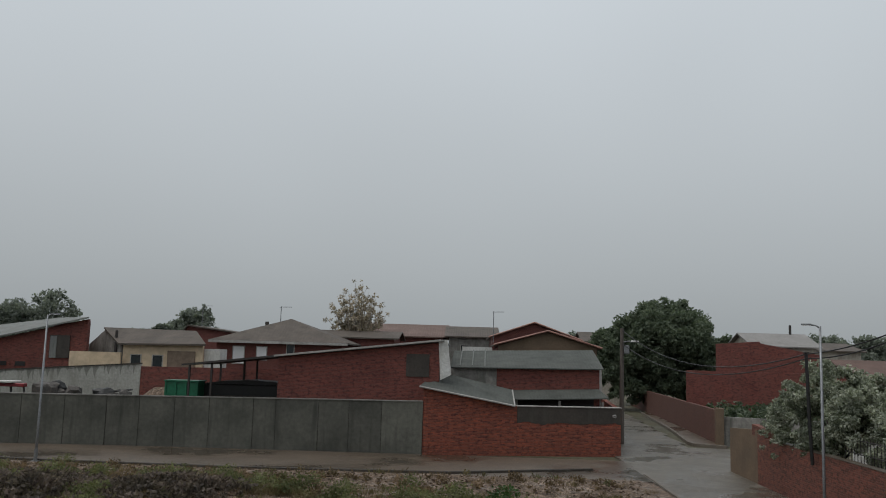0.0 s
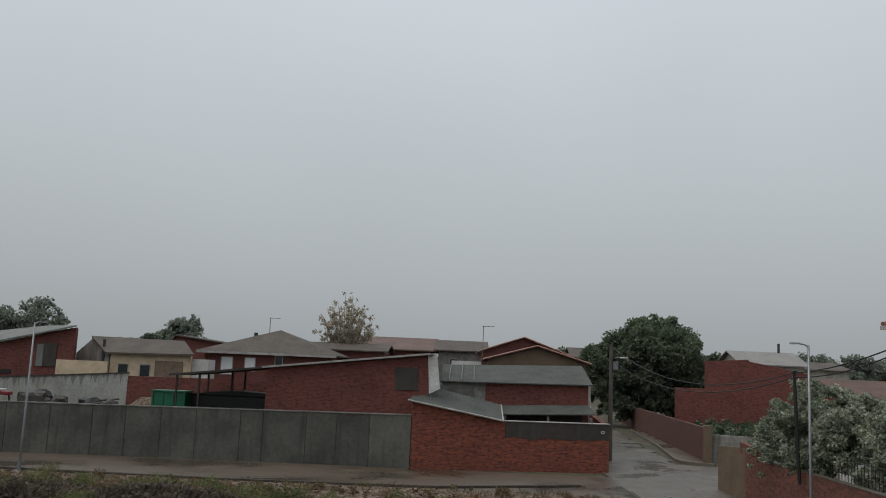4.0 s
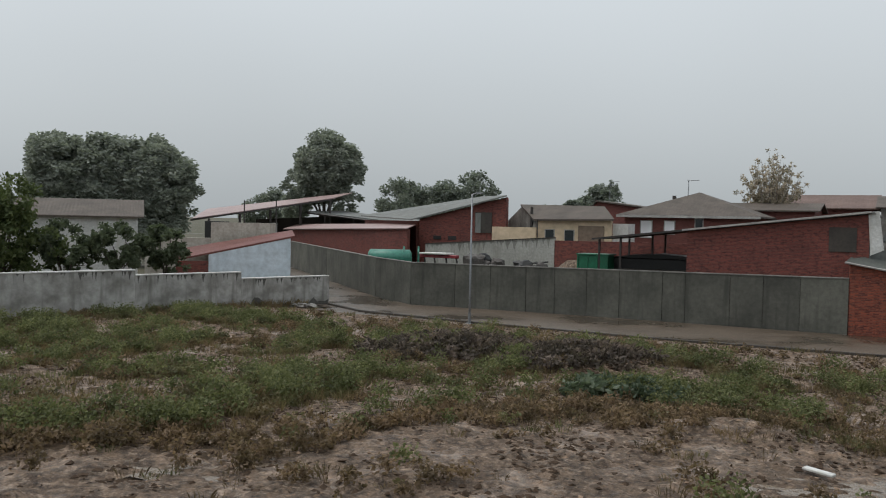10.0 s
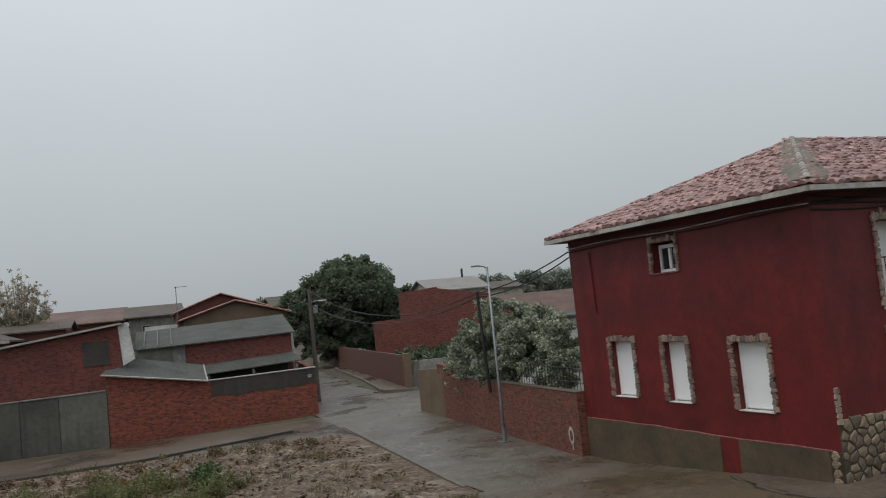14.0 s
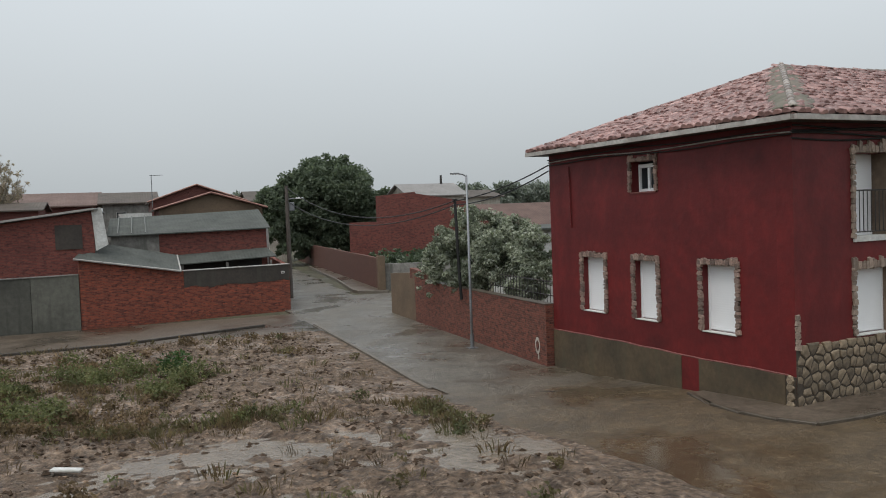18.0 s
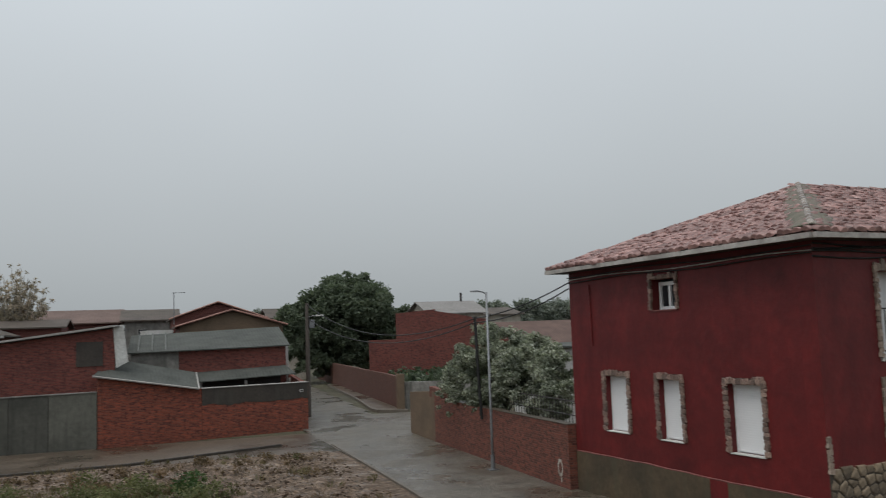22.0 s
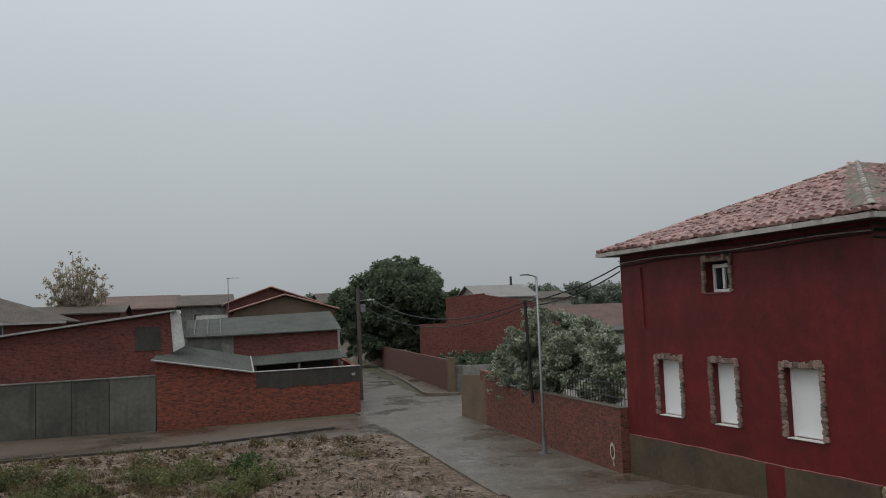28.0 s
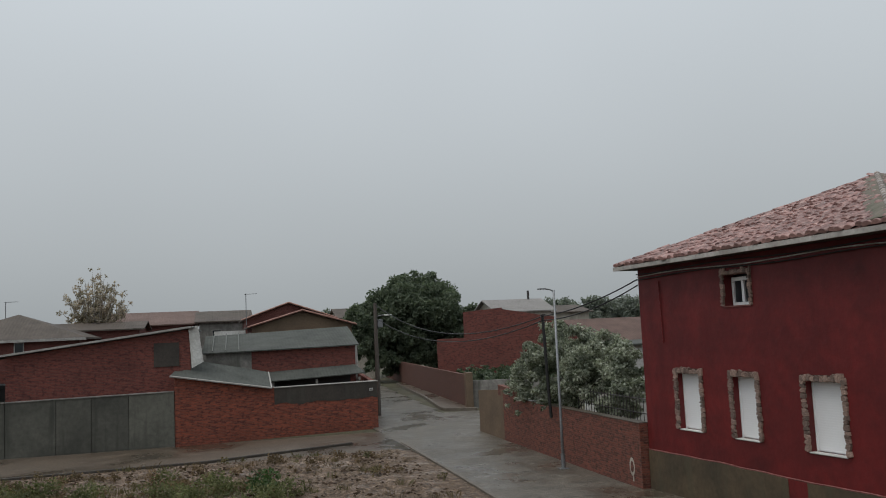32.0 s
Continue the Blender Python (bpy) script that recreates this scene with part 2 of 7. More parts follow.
M_GUTTER = surf("gutter_cement", (0.50, 0.48, 0.45), (0.33, 0.31, 0.29), 1.2, 10.0, (0.4, 0.7), 0.3)
M_IRON = surf("dark_iron", (0.03, 0.028, 0.027), (0.05, 0.04, 0.035), 2.0, 20.0, (0.35, 0.6), 0.2)
M_GALV = surf("galvanised_steel", (0.30, 0.31, 0.32), (0.23, 0.24, 0.25), 2.0, 20.0, (0.35, 0.55), 0.1, metal=0.6)
M_WOOD = surf("old_pole_wood", (0.12, 0.10, 0.085), (0.08, 0.066, 0.055), 1.0, 12.0, (0.6, 0.85), 0.5)
M_CABLE = surf("black_cable", (0.012, 0.012, 0.012), (0.02, 0.02, 0.02), 2.0, 20.0, (0.4, 0.6), 0.0)
M_GLASS = surf("window_glass", (0.04, 0.05, 0.055), (0.03, 0.035, 0.04), 1.0, 3.0, (0.03, 0.08), 0.0)
M_CONC = surf("precast_concrete", (0.128, 0.126, 0.104), (0.070, 0.070, 0.058), 0.5, 5.0, (0.65, 0.9), 0.4, streak=(0.040, 0.040, 0.033), random_obj=0.2)
M_CEMENT = surf("grey_render", (0.31, 0.295, 0.27), (0.16, 0.15, 0.135), 1.3, 7.0, (0.6, 0.85), 0.4, streak=(0.10, 0.10, 0.085))
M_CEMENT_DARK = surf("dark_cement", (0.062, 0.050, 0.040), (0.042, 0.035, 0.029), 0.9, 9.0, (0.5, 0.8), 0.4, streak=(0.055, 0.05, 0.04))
M_PEEL = surf("peeling_whitewash", (0.50, 0.485, 0.455), (0.24, 0.23, 0.208), 1.1, 2.6, (0.65, 0.9), 0.5, streak=(0.15, 0.145, 0.128))
M_TAN = surf("tan_flaking_render", (0.60, 0.555, 0.48), (0.42, 0.38, 0.32), 0.9, 6.0, (0.65, 0.9), 0.4, streak=(0.24, 0.21, 0.17))
M_REVEAL = surf("reveal_cladding", (0.24, 0.175, 0.125), (0.17, 0.12, 0.085), 2.5, 6.0, (0.5, 0.75), 0.4)
M_OCHRE = surf("ochre_render", (0.20, 0.135, 0.085), (0.14, 0.10, 0.065), 0.8, 9.0, (0.6, 0.85), 0.4)
M_CREAM = surf("cream_render", (0.70, 0.55, 0.38), (0.64, 0.50, 0.34), 0.6, 2.0, (0.6, 0.85), 0.2)
M_BEIGE = surf("beige_plaster", (0.86, 0.75, 0.57), (0.68, 0.58, 0.43), 6.0, 40.0, (0.7, 0.9), 0.8)
M_BRICK_HUT = brickwork("orange_brick", (0.37, 0.084, 0.040), (0.13, 0.030, 0.020), (0.22, 0.085, 0.056), (0.42, 0.39, 0.39), render=(0.34, 0.135, 0.085))
M_BRICK = brickwork("red_brick", (0.250, 0.060, 0.042), (0.140, 0.036, 0.028), (0.18, 0.072, 0.056), (0.42, 0.40, 0.40), patch=0.3)
M_BRICK_WALL = brickwork("garden_brick", (0.25, 0.072, 0.044), (0.105, 0.034, 0.024), (0.18, 0.082, 0.056), (0.36, 0.33, 0.32), render=(0.15, 0.085, 0.055))
M_BRICK_LONG = brickwork("brown_brick", (0.175, 0.068, 0.045), (0.100, 0.040, 0.029), (0.14, 0.068, 0.05), (0.6, 0.56, 0.55))
M_BRICK_FAR = brickwork("dull_brick", (0.20, 0.055, 0.042), (0.16, 0.045, 0.036), (0.19, 0.08, 0.065), (0.7, 0.66, 0.66), patch=0.8)
M_SHEET = corrugated("fibre_cement_sheet", (0.080, 0.085, 0.076), (0.046, 0.050, 0.044), 0.18, (0.8, 0.95))
M_SHEET_LIGHT = corrugated("light_sheet", (0.195, 0.200, 0.190), (0.135, 0.140, 0.131), 0.18, (0.8, 0.95))
M_SHEET_PALE = corrugated("pale_grey_tiles", (0.27, 0.255, 0.245), (0.20, 0.19, 0.182), 0.2, (0.7, 0.9))
M_SHEET_PINK = corrugated("pinkish_sheet", (0.36, 0.25, 0.235), (0.29, 0.20, 0.19), 0.2)
M_ROOF_BROWN = corrugated("brown_tiles", (0.105, 0.082, 0.066), (0.064, 0.053, 0.044), 0.22, (0.6, 0.9))
M_ROOF_RUST = corrugated("rusty_brown_tiles", (0.135, 0.078, 0.060), (0.088, 0.052, 0.042), 0.22, (0.6, 0.9))
M_ROOF_DULL = corrugated("dull_red_tiles", (0.165, 0.105, 0.086), (0.115, 0.073, 0.061), 0.22, (0.6, 0.9))
M_ROOF_RED = corrugated("red_tiles", (0.165, 0.056, 0.045), (0.115, 0.042, 0.034), 0.22, (0.5, 0.8))
# Browner near end: mostly the weaker sky reflection there, put into the colour.
M_ROAD = wet_ground("wet_road", (0.165, 0.142, 0.112), (0.095, 0.082, 0.065), (0.215, 0.186, 0.147), 0.3, 8.0, 0.50, 0.22, 0.46, 1.0, 0.05, damp=0.82, deep=0.56, reflect_tint=((0.86, 0.71, 0.51), 28.0, 21.0))
M_ROAD_DIRT = wet_ground("wet_dirt_street", (0.135, 0.100, 0.070), (0.105, 0.080, 0.058), (0.155, 0.12, 0.085), 0.2, 9.0, 0.5, 0.15, 0.42, 0.3, 0.02)
M_MUD = wet_ground("muddy_soil", (0.385, 0.270, 0.185), (0.135, 0.087, 0.056), (0.55, 0.420, 0.315), 0.85, 7.0, 0.8, 0.34, 0.43, 1.0, 0.25, 0.45, 0.92, 0.28)
M_HUMUS = wet_ground("dark_weedy_soil", (0.185, 0.125, 0.076), (0.115, 0.078, 0.048), (0.235, 0.163, 0.102), 0.9, 6.0, 0.85, 0.6, 0.4, 1.0, 0.2, 0.25, 0.8, 0.35)
M_SOIL = wet_ground("field_soil", (0.10, 0.085, 0.05), (0.075, 0.08, 0.04), (0.13, 0.10, 0.065), 0.1, 3.0, 0.85, 0.4, 0.35, 0.7, 0.06)
M_KERB = surf("kerb_concrete", (0.18, 0.152, 0.120), (0.12, 0.100, 0.080), 1.0, 10.0, (0.4, 0.7), 0.4)
M_KERB_WET = surf("wet_kerb", (0.115, 0.092, 0.066), (0.075, 0.060, 0.044), 1.0, 10.0, (0.35, 0.6), 0.4)
M_PAVE = wet_ground("pavement_cement", (0.15, 0.115, 0.085), (0.115, 0.088, 0.066), (0.17, 0.135, 0.10), 0.3, 9.0, 0.45, 0.15, 0.45, 0.3, 0.015)
M_GREEN = surf("green_paint", (0.015, 0.17, 0.085), (0.012, 0.13, 0.065), 1.0, 8.0, (0.3, 0.5), 0.1)
M_TEAL = surf("teal_paint", (0.06, 0.27, 0.195), (0.05, 0.21, 0.155), 1.0, 8.0, (0.3, 0.5), 0.1)
M_DARK = surf("dark_rubber", (0.014, 0.014, 0.014), (0.022, 0.021, 0.02), 1.0, 8.0, (0.4, 0.7), 0.2)
M_SCRAP = surf("scrap_metal", (0.10, 0.085, 0.075), (0.06, 0.055, 0.05), 3.0, 12.0, (0.5, 0.8), 0.3, random_obj=0.4)
M_RED_PAINT = surf("red_paint", (0.30, 0.03, 0.04), (0.24, 0.025, 0.03), 1.0, 8.0, (0.3, 0.5), 0.1)
M_BARK = surf("bark", (0.085, 0.065, 0.05), (0.055, 0.043, 0.034), 2.0, 14.0, (0.7, 0.9), 0.8)
M_BARK_PALE = surf("pale_bark", (0.26, 0.23, 0.19), (0.19, 0.165, 0.135), 2.0, 14.0, (0.7, 0.9), 0.6)
M_LEAF_DARK = leafy("dark_leaves", (0.080, 0.100, 0.062), (0.150, 0.175, 0.110), 0.65)
M_LEAF_WALNUT = leafy("walnut_leaves", (0.118, 0.150, 0.105), (0.200, 0.235, 0.168), 0.7)
M_LEAF_GREY = leafy("silvery_leaves", (0.115, 0.135, 0.085), (0.60, 0.62, 0.54), 0.45)
M_LEAF_POPLAR = leafy("pale_leaves", (0.40, 0.33, 0.275), (0.56, 0.475, 0.405), 0.7)
# Far and mid leaves are paled: the rain haze is mixed into their colour.
M_LEAF_FAR_HAZED = leafy("far_leaves_hazed", (0.20, 0.225, 0.20), (0.29, 0.31, 0.275), 0.7)
M_LEAF_MID_HAZED = leafy("mid_leaves_hazed", (0.25, 0.27, 0.24), (0.37, 0.39, 0.35), 0.8)
M_LEAF_LEFT = leafy("garden_leaves", (0.075, 0.105, 0.040), (0.155, 0.180, 0.075), 0.5)
M_GRASS = leafy("weed_blades", (0.102, 0.108, 0.050), (0.235, 0.230, 0.115), 0.6, c3=(0.235, 0.165, 0.100))
M_GRASS_DRY = leafy("dry_weeds", (0.12, 0.085, 0.050), (0.22, 0.16, 0.10), 0.7)
M_WEED = leafy("broad_weeds", (0.092, 0.106, 0.050), (0.210, 0.220, 0.112), 0.5, c3=(0.205, 0.150, 0.088))
M_WEED_PALE = leafy("pale_weed_leaves", (0.07, 0.10, 0.06), (0.17, 0.20, 0.14), 0.5)
M_SAPLING = leafy("sapling_leaves", (0.045, 0.085, 0.030), (0.100, 0.165, 0.062), 0.5)
M_DEBRIS = leafy("dead_twigs", (0.060, 0.046, 0.040), (0.250, 0.195, 0.170), 0.6)
M_STRAW = surf("clod_earth", (0.36, 0.25, 0.172), (0.18, 0.122, 0.084), 1.5, 20.0, (0.7, 0.95), 0.3, spec=0.2)
M_WEED_LIGHT = leafy("yellow_green_weeds", (0.108, 0.122, 0.052), (0.235, 0.240, 0.115), 0.6)
M_WEED_BROWN = leafy("brown_weeds", (0.120, 0.080, 0.050), (0.300, 0.210, 0.135), 0.65)
M_CLOD = surf("dark_clod_earth", (0.088, 0.057, 0.037), (0.052, 0.034, 0.022), 1.5, 20.0, (0.7, 0.95), 0.3, spec=0.15)

# ---- building helpers ----


def smooth(a, b, v):
    k = min(max((v - a) / (b - a), 0.0), 1.0)
    return k * k * (3 - 2 * k)


def gz(x, y):
    """The ground's height: level by the viewer, a little lower along the side street, a little higher up the front street."""
    return -0.45 * smooth(12, 24, y) + 0.28 * smooth(13, 23, x) * (1 - smooth(14.5, 22, y))


def uv_box(me):
    """Metres along each face's own level direction and up it."""
    if not me.uv_layers:
        me.uv_layers.new(name="UVMap")
    uv = me.uv_layers[0].data
    for p in me.polygons:
        nrm = p.normal
        if abs(nrm.z) > 0.85:
            a, b = Vector((1, 0, 0)), Vector((0, 1, 0))
        else:
            a = Vector((0, 0, 1)).cross(nrm).normalized()
            b = nrm.cross(a)
        for li in p.loop_indices:
            co = me.vertices[me.loops[li].vertex_index].co
            uv[li].uv = (co.dot(a), co.dot(b))


def mesh_of(name, bm, material, flat=True):
    me = bpy.data.meshes.new(name)
    bm.normal_update()
    bm.to_mesh(me)
    bm.free()
    uv_box(me)
    if not flat:
        me.polygons.foreach_set("use_smooth", [True] * len(me.polygons))
    me.materials.append(material)
    return me


def part(name, bm, material, parent, label="", flat=True):
    ob = new(name, mesh_of(name, bm, material, flat) if isinstance(bm, bmesh.types.BMesh) else bm)
    ob.parent = parent
    if label:
        ob["label"] = label
    return ob


def thing(name, m, label, category, group="", kind=""):
    ob = new(name)
    ob.empty_display_size = 0.3
    ob.matrix_world = m
    return tagged(ob, label, category, group, kind)


def solo(name, bm, material, label, category, group="", kind="", m=None, flat=True):
    ob = new(name, mesh_of(name, bm, material, flat))
    if m:
        ob.matrix_world = m
    return tagged(ob, label, category, group, kind)


def quad_box(bm, p):
    """A box from eight corners: four below, four above, each round."""
    v = [bm.verts.new(q) for q in p]
    for f in ((3, 2, 1, 0), (4, 5, 6, 7), (0, 1, 5, 4), (1, 2, 6, 5), (2, 3, 7, 6), (3, 0, 4, 7)):
        bm.faces.new([v[i] for i in f])
    return v


def box(x0, x1, y0, y1, z0, z1, bm=None, bevel=0.0):
    bm = bm or bmesh.new()
    v = quad_box(bm, [(x0, y0, z0), (x1, y0, z0), (x1, y1, z0), (x0, y1, z0), (x0, y0, z1), (x1, y0, z1), (x1, y1, z1), (x0, y1, z1)])
    if bevel:
        bmesh.ops.bevel(bm, geom=list({e for q in v for e in q.link_edges}), offset=bevel, segments=1, affect="EDGES")
    return bm


def tube(points, radii, sides=8, bm=None, cap=True):
    """A round bar through points, with a radius at each."""
    bm = bm or bmesh.new()
    pts = [Vector(p) for p in points]
    radii = radii if isinstance(radii, (list, tuple)) else [radii] * len(pts)
    rings = []
    for i, p in enumerate(pts):
        d = (pts[min(i + 1, len(pts) - 1)] - pts[max(i - 1, 0)]).normalized()
        a = d.orthogonal().normalized() if abs(d.z) < 0.99 else Vector((1, 0, 0))
        b = d.cross(a).normalized()
        rings.append([bm.verts.new(p + radii[i] * (math.cos(t) * a + math.sin(t) * b)) for t in (2 * math.pi * k / sides for k in range(sides))])
    for r, s in zip(rings, rings[1:]):
        # match the nearest start, so that rings whose axes turn do not twist
        k0 = min(range(sides), key=lambda k: (s[k].co - r[0].co).length)
        for k in range(sides):
            bm.faces.new((r[k], r[(k + 1) % sides], s[(k + 1 + k0) % sides], s[(k + k0) % sides]))
    if cap:
        bm.faces.new(rings[0][::-1])
        bm.faces.new(rings[-1])
    return bm


def wall_bm(length, z0, z1, thick, openings=(), z_of=None, top_of=None):
    """A wall along x from 0, its outer face at y = 0, with holes (x0, x1, z0, z1) that go through it."""
    bm = bmesh.new()
    xs = sorted({0.0, length, *(v for o in openings for v in o[:2])})
    zs = sorted({z0, z1, *(v for o in openings for v in o[2:])})
    solid = {(i, k) for i in range(len(xs) - 1) for k in range(len(zs) - 1)
             if not any(o[0] - 1e-6 <= xs[i] and xs[i + 1] <= o[1] + 1e-6 and o[2] - 1e-6 <= zs[k] and zs[k + 1] <= o[3] + 1e-6 for o in openings)}
    cache = {}

    def v(i, j, k):
        key = (i, j, k)
        if key not in cache:
            z = zs[k]
            if top_of and k == len(zs) - 1:
                z = top_of(xs[i])
            cache[key] = bm.verts.new((xs[i], thick * j, z))
        return cache[key]
    for i, k in solid:
        bm.faces.new((v(i, 0, k), v(i + 1, 0, k), v(i + 1, 0, k + 1), v(i, 0, k + 1)))
        bm.faces.new((v(i, 1, k + 1), v(i + 1, 1, k + 1), v(i + 1, 1, k), v(i, 1, k)))
        if (i - 1, k) not in solid:
            bm.faces.new((v(i, 1, k), v(i, 0, k), v(i, 0, k + 1), v(i, 1, k + 1)))
        if (i + 1, k) not in solid:
            bm.faces.new((v(i + 1, 0, k), v(i + 1, 1, k), v(i + 1, 1, k + 1), v(i + 1, 0, k + 1)))
        if (i, k - 1) not in solid:
            bm.faces.new((v(i, 0, k), v(i, 1, k), v(i + 1, 1, k), v(i + 1, 0, k)))
        if (i, k + 1) not in solid:
            bm.faces.new((v(i, 0, k + 1), v(i + 1, 0, k + 1), v(i + 1, 1, k + 1), v(i, 1, k + 1)))
    return bm


def slab(corners, thick):
    """A sheet with thickness under three or four corners."""
    bm = bmesh.new()
    top = [bm.verts.new(c) for c in corners]
    low = [bm.verts.new(Vector(c) - Vector((0, 0, thick))) for c in corners]
    bm.faces.new(top)
    bm.faces.new(low[::-1])
    for i in range(len(top)):
        j = (i + 1) % len(top)
        bm.faces.new((top[j], top[i], low[i], low[j]))
    bmesh.ops.recalc_face_normals(bm, faces=bm.faces)
    return bm


def prism(profile, y0, y1):
    """A profile of (x, z) points carried from y0 to y1."""
    bm = bmesh.new()
    a = [bm.verts.new((x, y0, z)) for x, z in profile]
    b = [bm.verts.new((x, y1, z)) for x, z in profile]
    bm.faces.new(a)
    bm.faces.new(b[::-1])
    for i in range(len(a)):
        j = (i + 1) % len(a)
        bm.faces.new((a[j], a[i], b[i], b[j]))
    bmesh.ops.recalc_face_normals(bm, faces=bm.faces)
    return bm


def between(p, q, z=0.0):
    """The pose of a wall whose x runs from p to q and whose outer face looks to the right of that way; and its length."""
    d = Vector((q[0] - p[0], q[1] - p[1]))
    return pose(p[0], p[1], z, 0, 0, math.degrees(math.atan2(d.y, d.x))), d.length


def pydata(name, verts, faces, material):
    me = bpy.data.meshes.new(name)
    me.from_pydata(verts.tolist() if hasattr(verts, "tolist") else verts, [], faces.tolist() if hasattr(faces, "tolist") else faces)
    me.materials.append(material)
    return me

# ---- ground and roads ----


def sheet(name, xs, ys, inside, lift, material, label, category, wobble=0.0):
    """A sheet on the ground over the cells of a grid whose middles lie inside."""
    verts, faces, at = [], [], {}

    def v(i, j):
        if (i, j) not in at:
            x, y = xs[i], ys[j]
            at[i, j] = len(verts)
            verts.append((x, y, gz(x, y) + lift(x, y)))
        return at[i, j]
    for i in range(len(xs) - 1):
        for j in range(len(ys) - 1):
            if inside((xs[i] + xs[i + 1]) / 2, (ys[j] + ys[j + 1]) / 2):
                faces.append((v(i, j), v(i + 1, j), v(i + 1, j + 1), v(i, j + 1)))
    me = pydata(name, verts, faces, material)
    me.polygons.foreach_set("use_smooth", [True] * len(faces))
    return tagged(new(name, me), label, category, kind="structure")


def steps(a, b, d):
    n = max(1, round((b - a) / d))
    return [a + (b - a) * i / n for i in range(n + 1)]


far = [-3000, -1500, -700, -350, -180]
sheet("ground", far + steps(-100, 100, 4) + [-v for v in far[::-1]], far + [-90] + steps(-20, 120, 4) + [180, 350, 700, 1500, 3000],
      lambda x, y: True, lambda x, y: -0.06, M_SOIL, "wet brown field soil with sparse growth", "ground")

sheet("road_front", steps(4.4, 60, 0.8), steps(-6, 20.4, 0.8), lambda x, y: y < 13.2 + 0.1 * (x - 13) or x < 12.9, lambda x, y: 0.0, M_ROAD,
      "wet brown cement road with shallow water", "road")
sheet("road_side", steps(7.6, 20.4, 0.4), steps(20.4, 110, 1.2),
      lambda x, y: x < (17.5 if 40 < y < 50.4 else max(12.2, 12.2 + 0.065 * (y - 40))) and x > 7.6 + max(0, 0.085 * (y - 52)), lambda x, y: 0.0, M_ROAD,
      "grey wet cement side street reflecting the sky", "road")
sheet("road_back", steps(-60, 7.6, 0.8), steps(35.4, 72, 0.6), lambda x, y: (x > -26 and y < 42.9) or (x <= -26 and 18.6 - 0.904 * x > y > 9.6 - 1.0 * x), lambda x, y: 0.0, M_ROAD_DIRT,
      "brown wet earth street along a concrete wall", "road")


def edge_x(y):
    """Where the mud meets the road."""
    if y > 21.5:
        return 7.45
    return 7.45 + 0.35 * (1 - smooth(14, 20, y)) + 0.8 * (1 - smooth(9, 14, y)) + (0.12 * math.sin(y * 1.1) + 0.25 * noise.noise((y * 0.9, 1, 2))) * (1 - smooth(19, 21.5, y))


def heap_reach(x, y):
    """Two low heaps of dead branches and earth side by side."""
    return max(math.exp(-(((x + 13.6) / 2.3) ** 2 + ((y - 26.0 - 0.5 * (x + 13.6)) / 2.2) ** 2)), math.exp(-(((x + 9.2) / 2.2) ** 2 + ((y - 26.4 - 0.3 * (x + 9.2)) / 1.7) ** 2)))


def lot_lift(x, y):
    big = noise.noise((x * 0.22, y * 0.22, 0)) + 0.5 * noise.noise((x * 0.7, y * 0.7, 3))
    small = 0.6 * noise.noise((x * 1.7, y * 1.7, 7)) + 0.95 * (0.3 - abs(noise.noise((x * 2.6, y * 2.6, 9)))) + 0.5 * noise.noise((x * 3.6, y * 4.6, 13))
    h = 0.09 + 0.10 * (big + small)
    h += 0.035 * math.sin(4.2 * (x + 0.45 * y) + 2 * noise.noise((x * 0.5, y * 0.5, 5))) * smooth(1.5, 3.5, x) * smooth(35, 28, y)
    h += 0.55 * heap_reach(x, y)
    h += 0.38 * math.exp(-(((x + 3.0) / 1.6) ** 2 + ((y - 19.0) / 0.9) ** 2))
    h += 0.06 * small * smooth(-4, -1, x) * (1 - puddle_reach(x, y))
    h -= 0.135 * puddle_reach(x, y)
    edge = min(edge_x(y) - x, 36.0 + 0.25 * noise.noise((x * 0.5, 4, 1)) - y)
    return (h + 0.02) * smooth(0.0, 2.4, edge) - 0.035 * (1 - smooth(-0.3, 0.5, edge))


def puddle_reach(x, y):
    """Low ground where rain stands."""
    return max(math.exp(-(((x - 1.8) / 4.0) ** 2 + ((y - 16.2) / 2.0) ** 2)), math.exp(-(((x - 5.6) / 1.2) ** 2 + ((y - 15.0) / 2.4) ** 2)),
               0.2 * math.exp(-(((x + 9.5) / 6) ** 2 + ((y - 11.2 - 0.25 * (x + 9.5)) / 1.8) ** 2)), 0.55 * math.exp(-(((x - 1.0) / 5) ** 2 + ((y - 12.2) / 1.6) ** 2)))


lot = sheet("vacant_lot", steps(-36, -12, 0.25) + steps(-12, 9.8, 0.13)[1:], steps(5.5, 23, 0.13) + steps(23, 37, 0.25)[1:], lambda x, y: True, lot_lift, M_MUD,
            "muddy bare lot with clods, puddles and weeds", "ground")


water = surf("rain_water", (0.24, 0.190, 0.142), (0.16, 0.124, 0.092), 1.1, 6.0, (0.08, 0.34), 0.9)


sheet("puddles", steps(-20, 8, 0.25), steps(6, 21, 0.25), lambda x, y: puddle_reach(x, y) > 0.12 and x < edge_x(y) - 0.75, lambda x, y: 0.030, water,
      "shallow brown rain puddles reflecting the sky", "puddle")


def lot_z(x, y):
    return gz(x, y) + lot_lift(x, y)


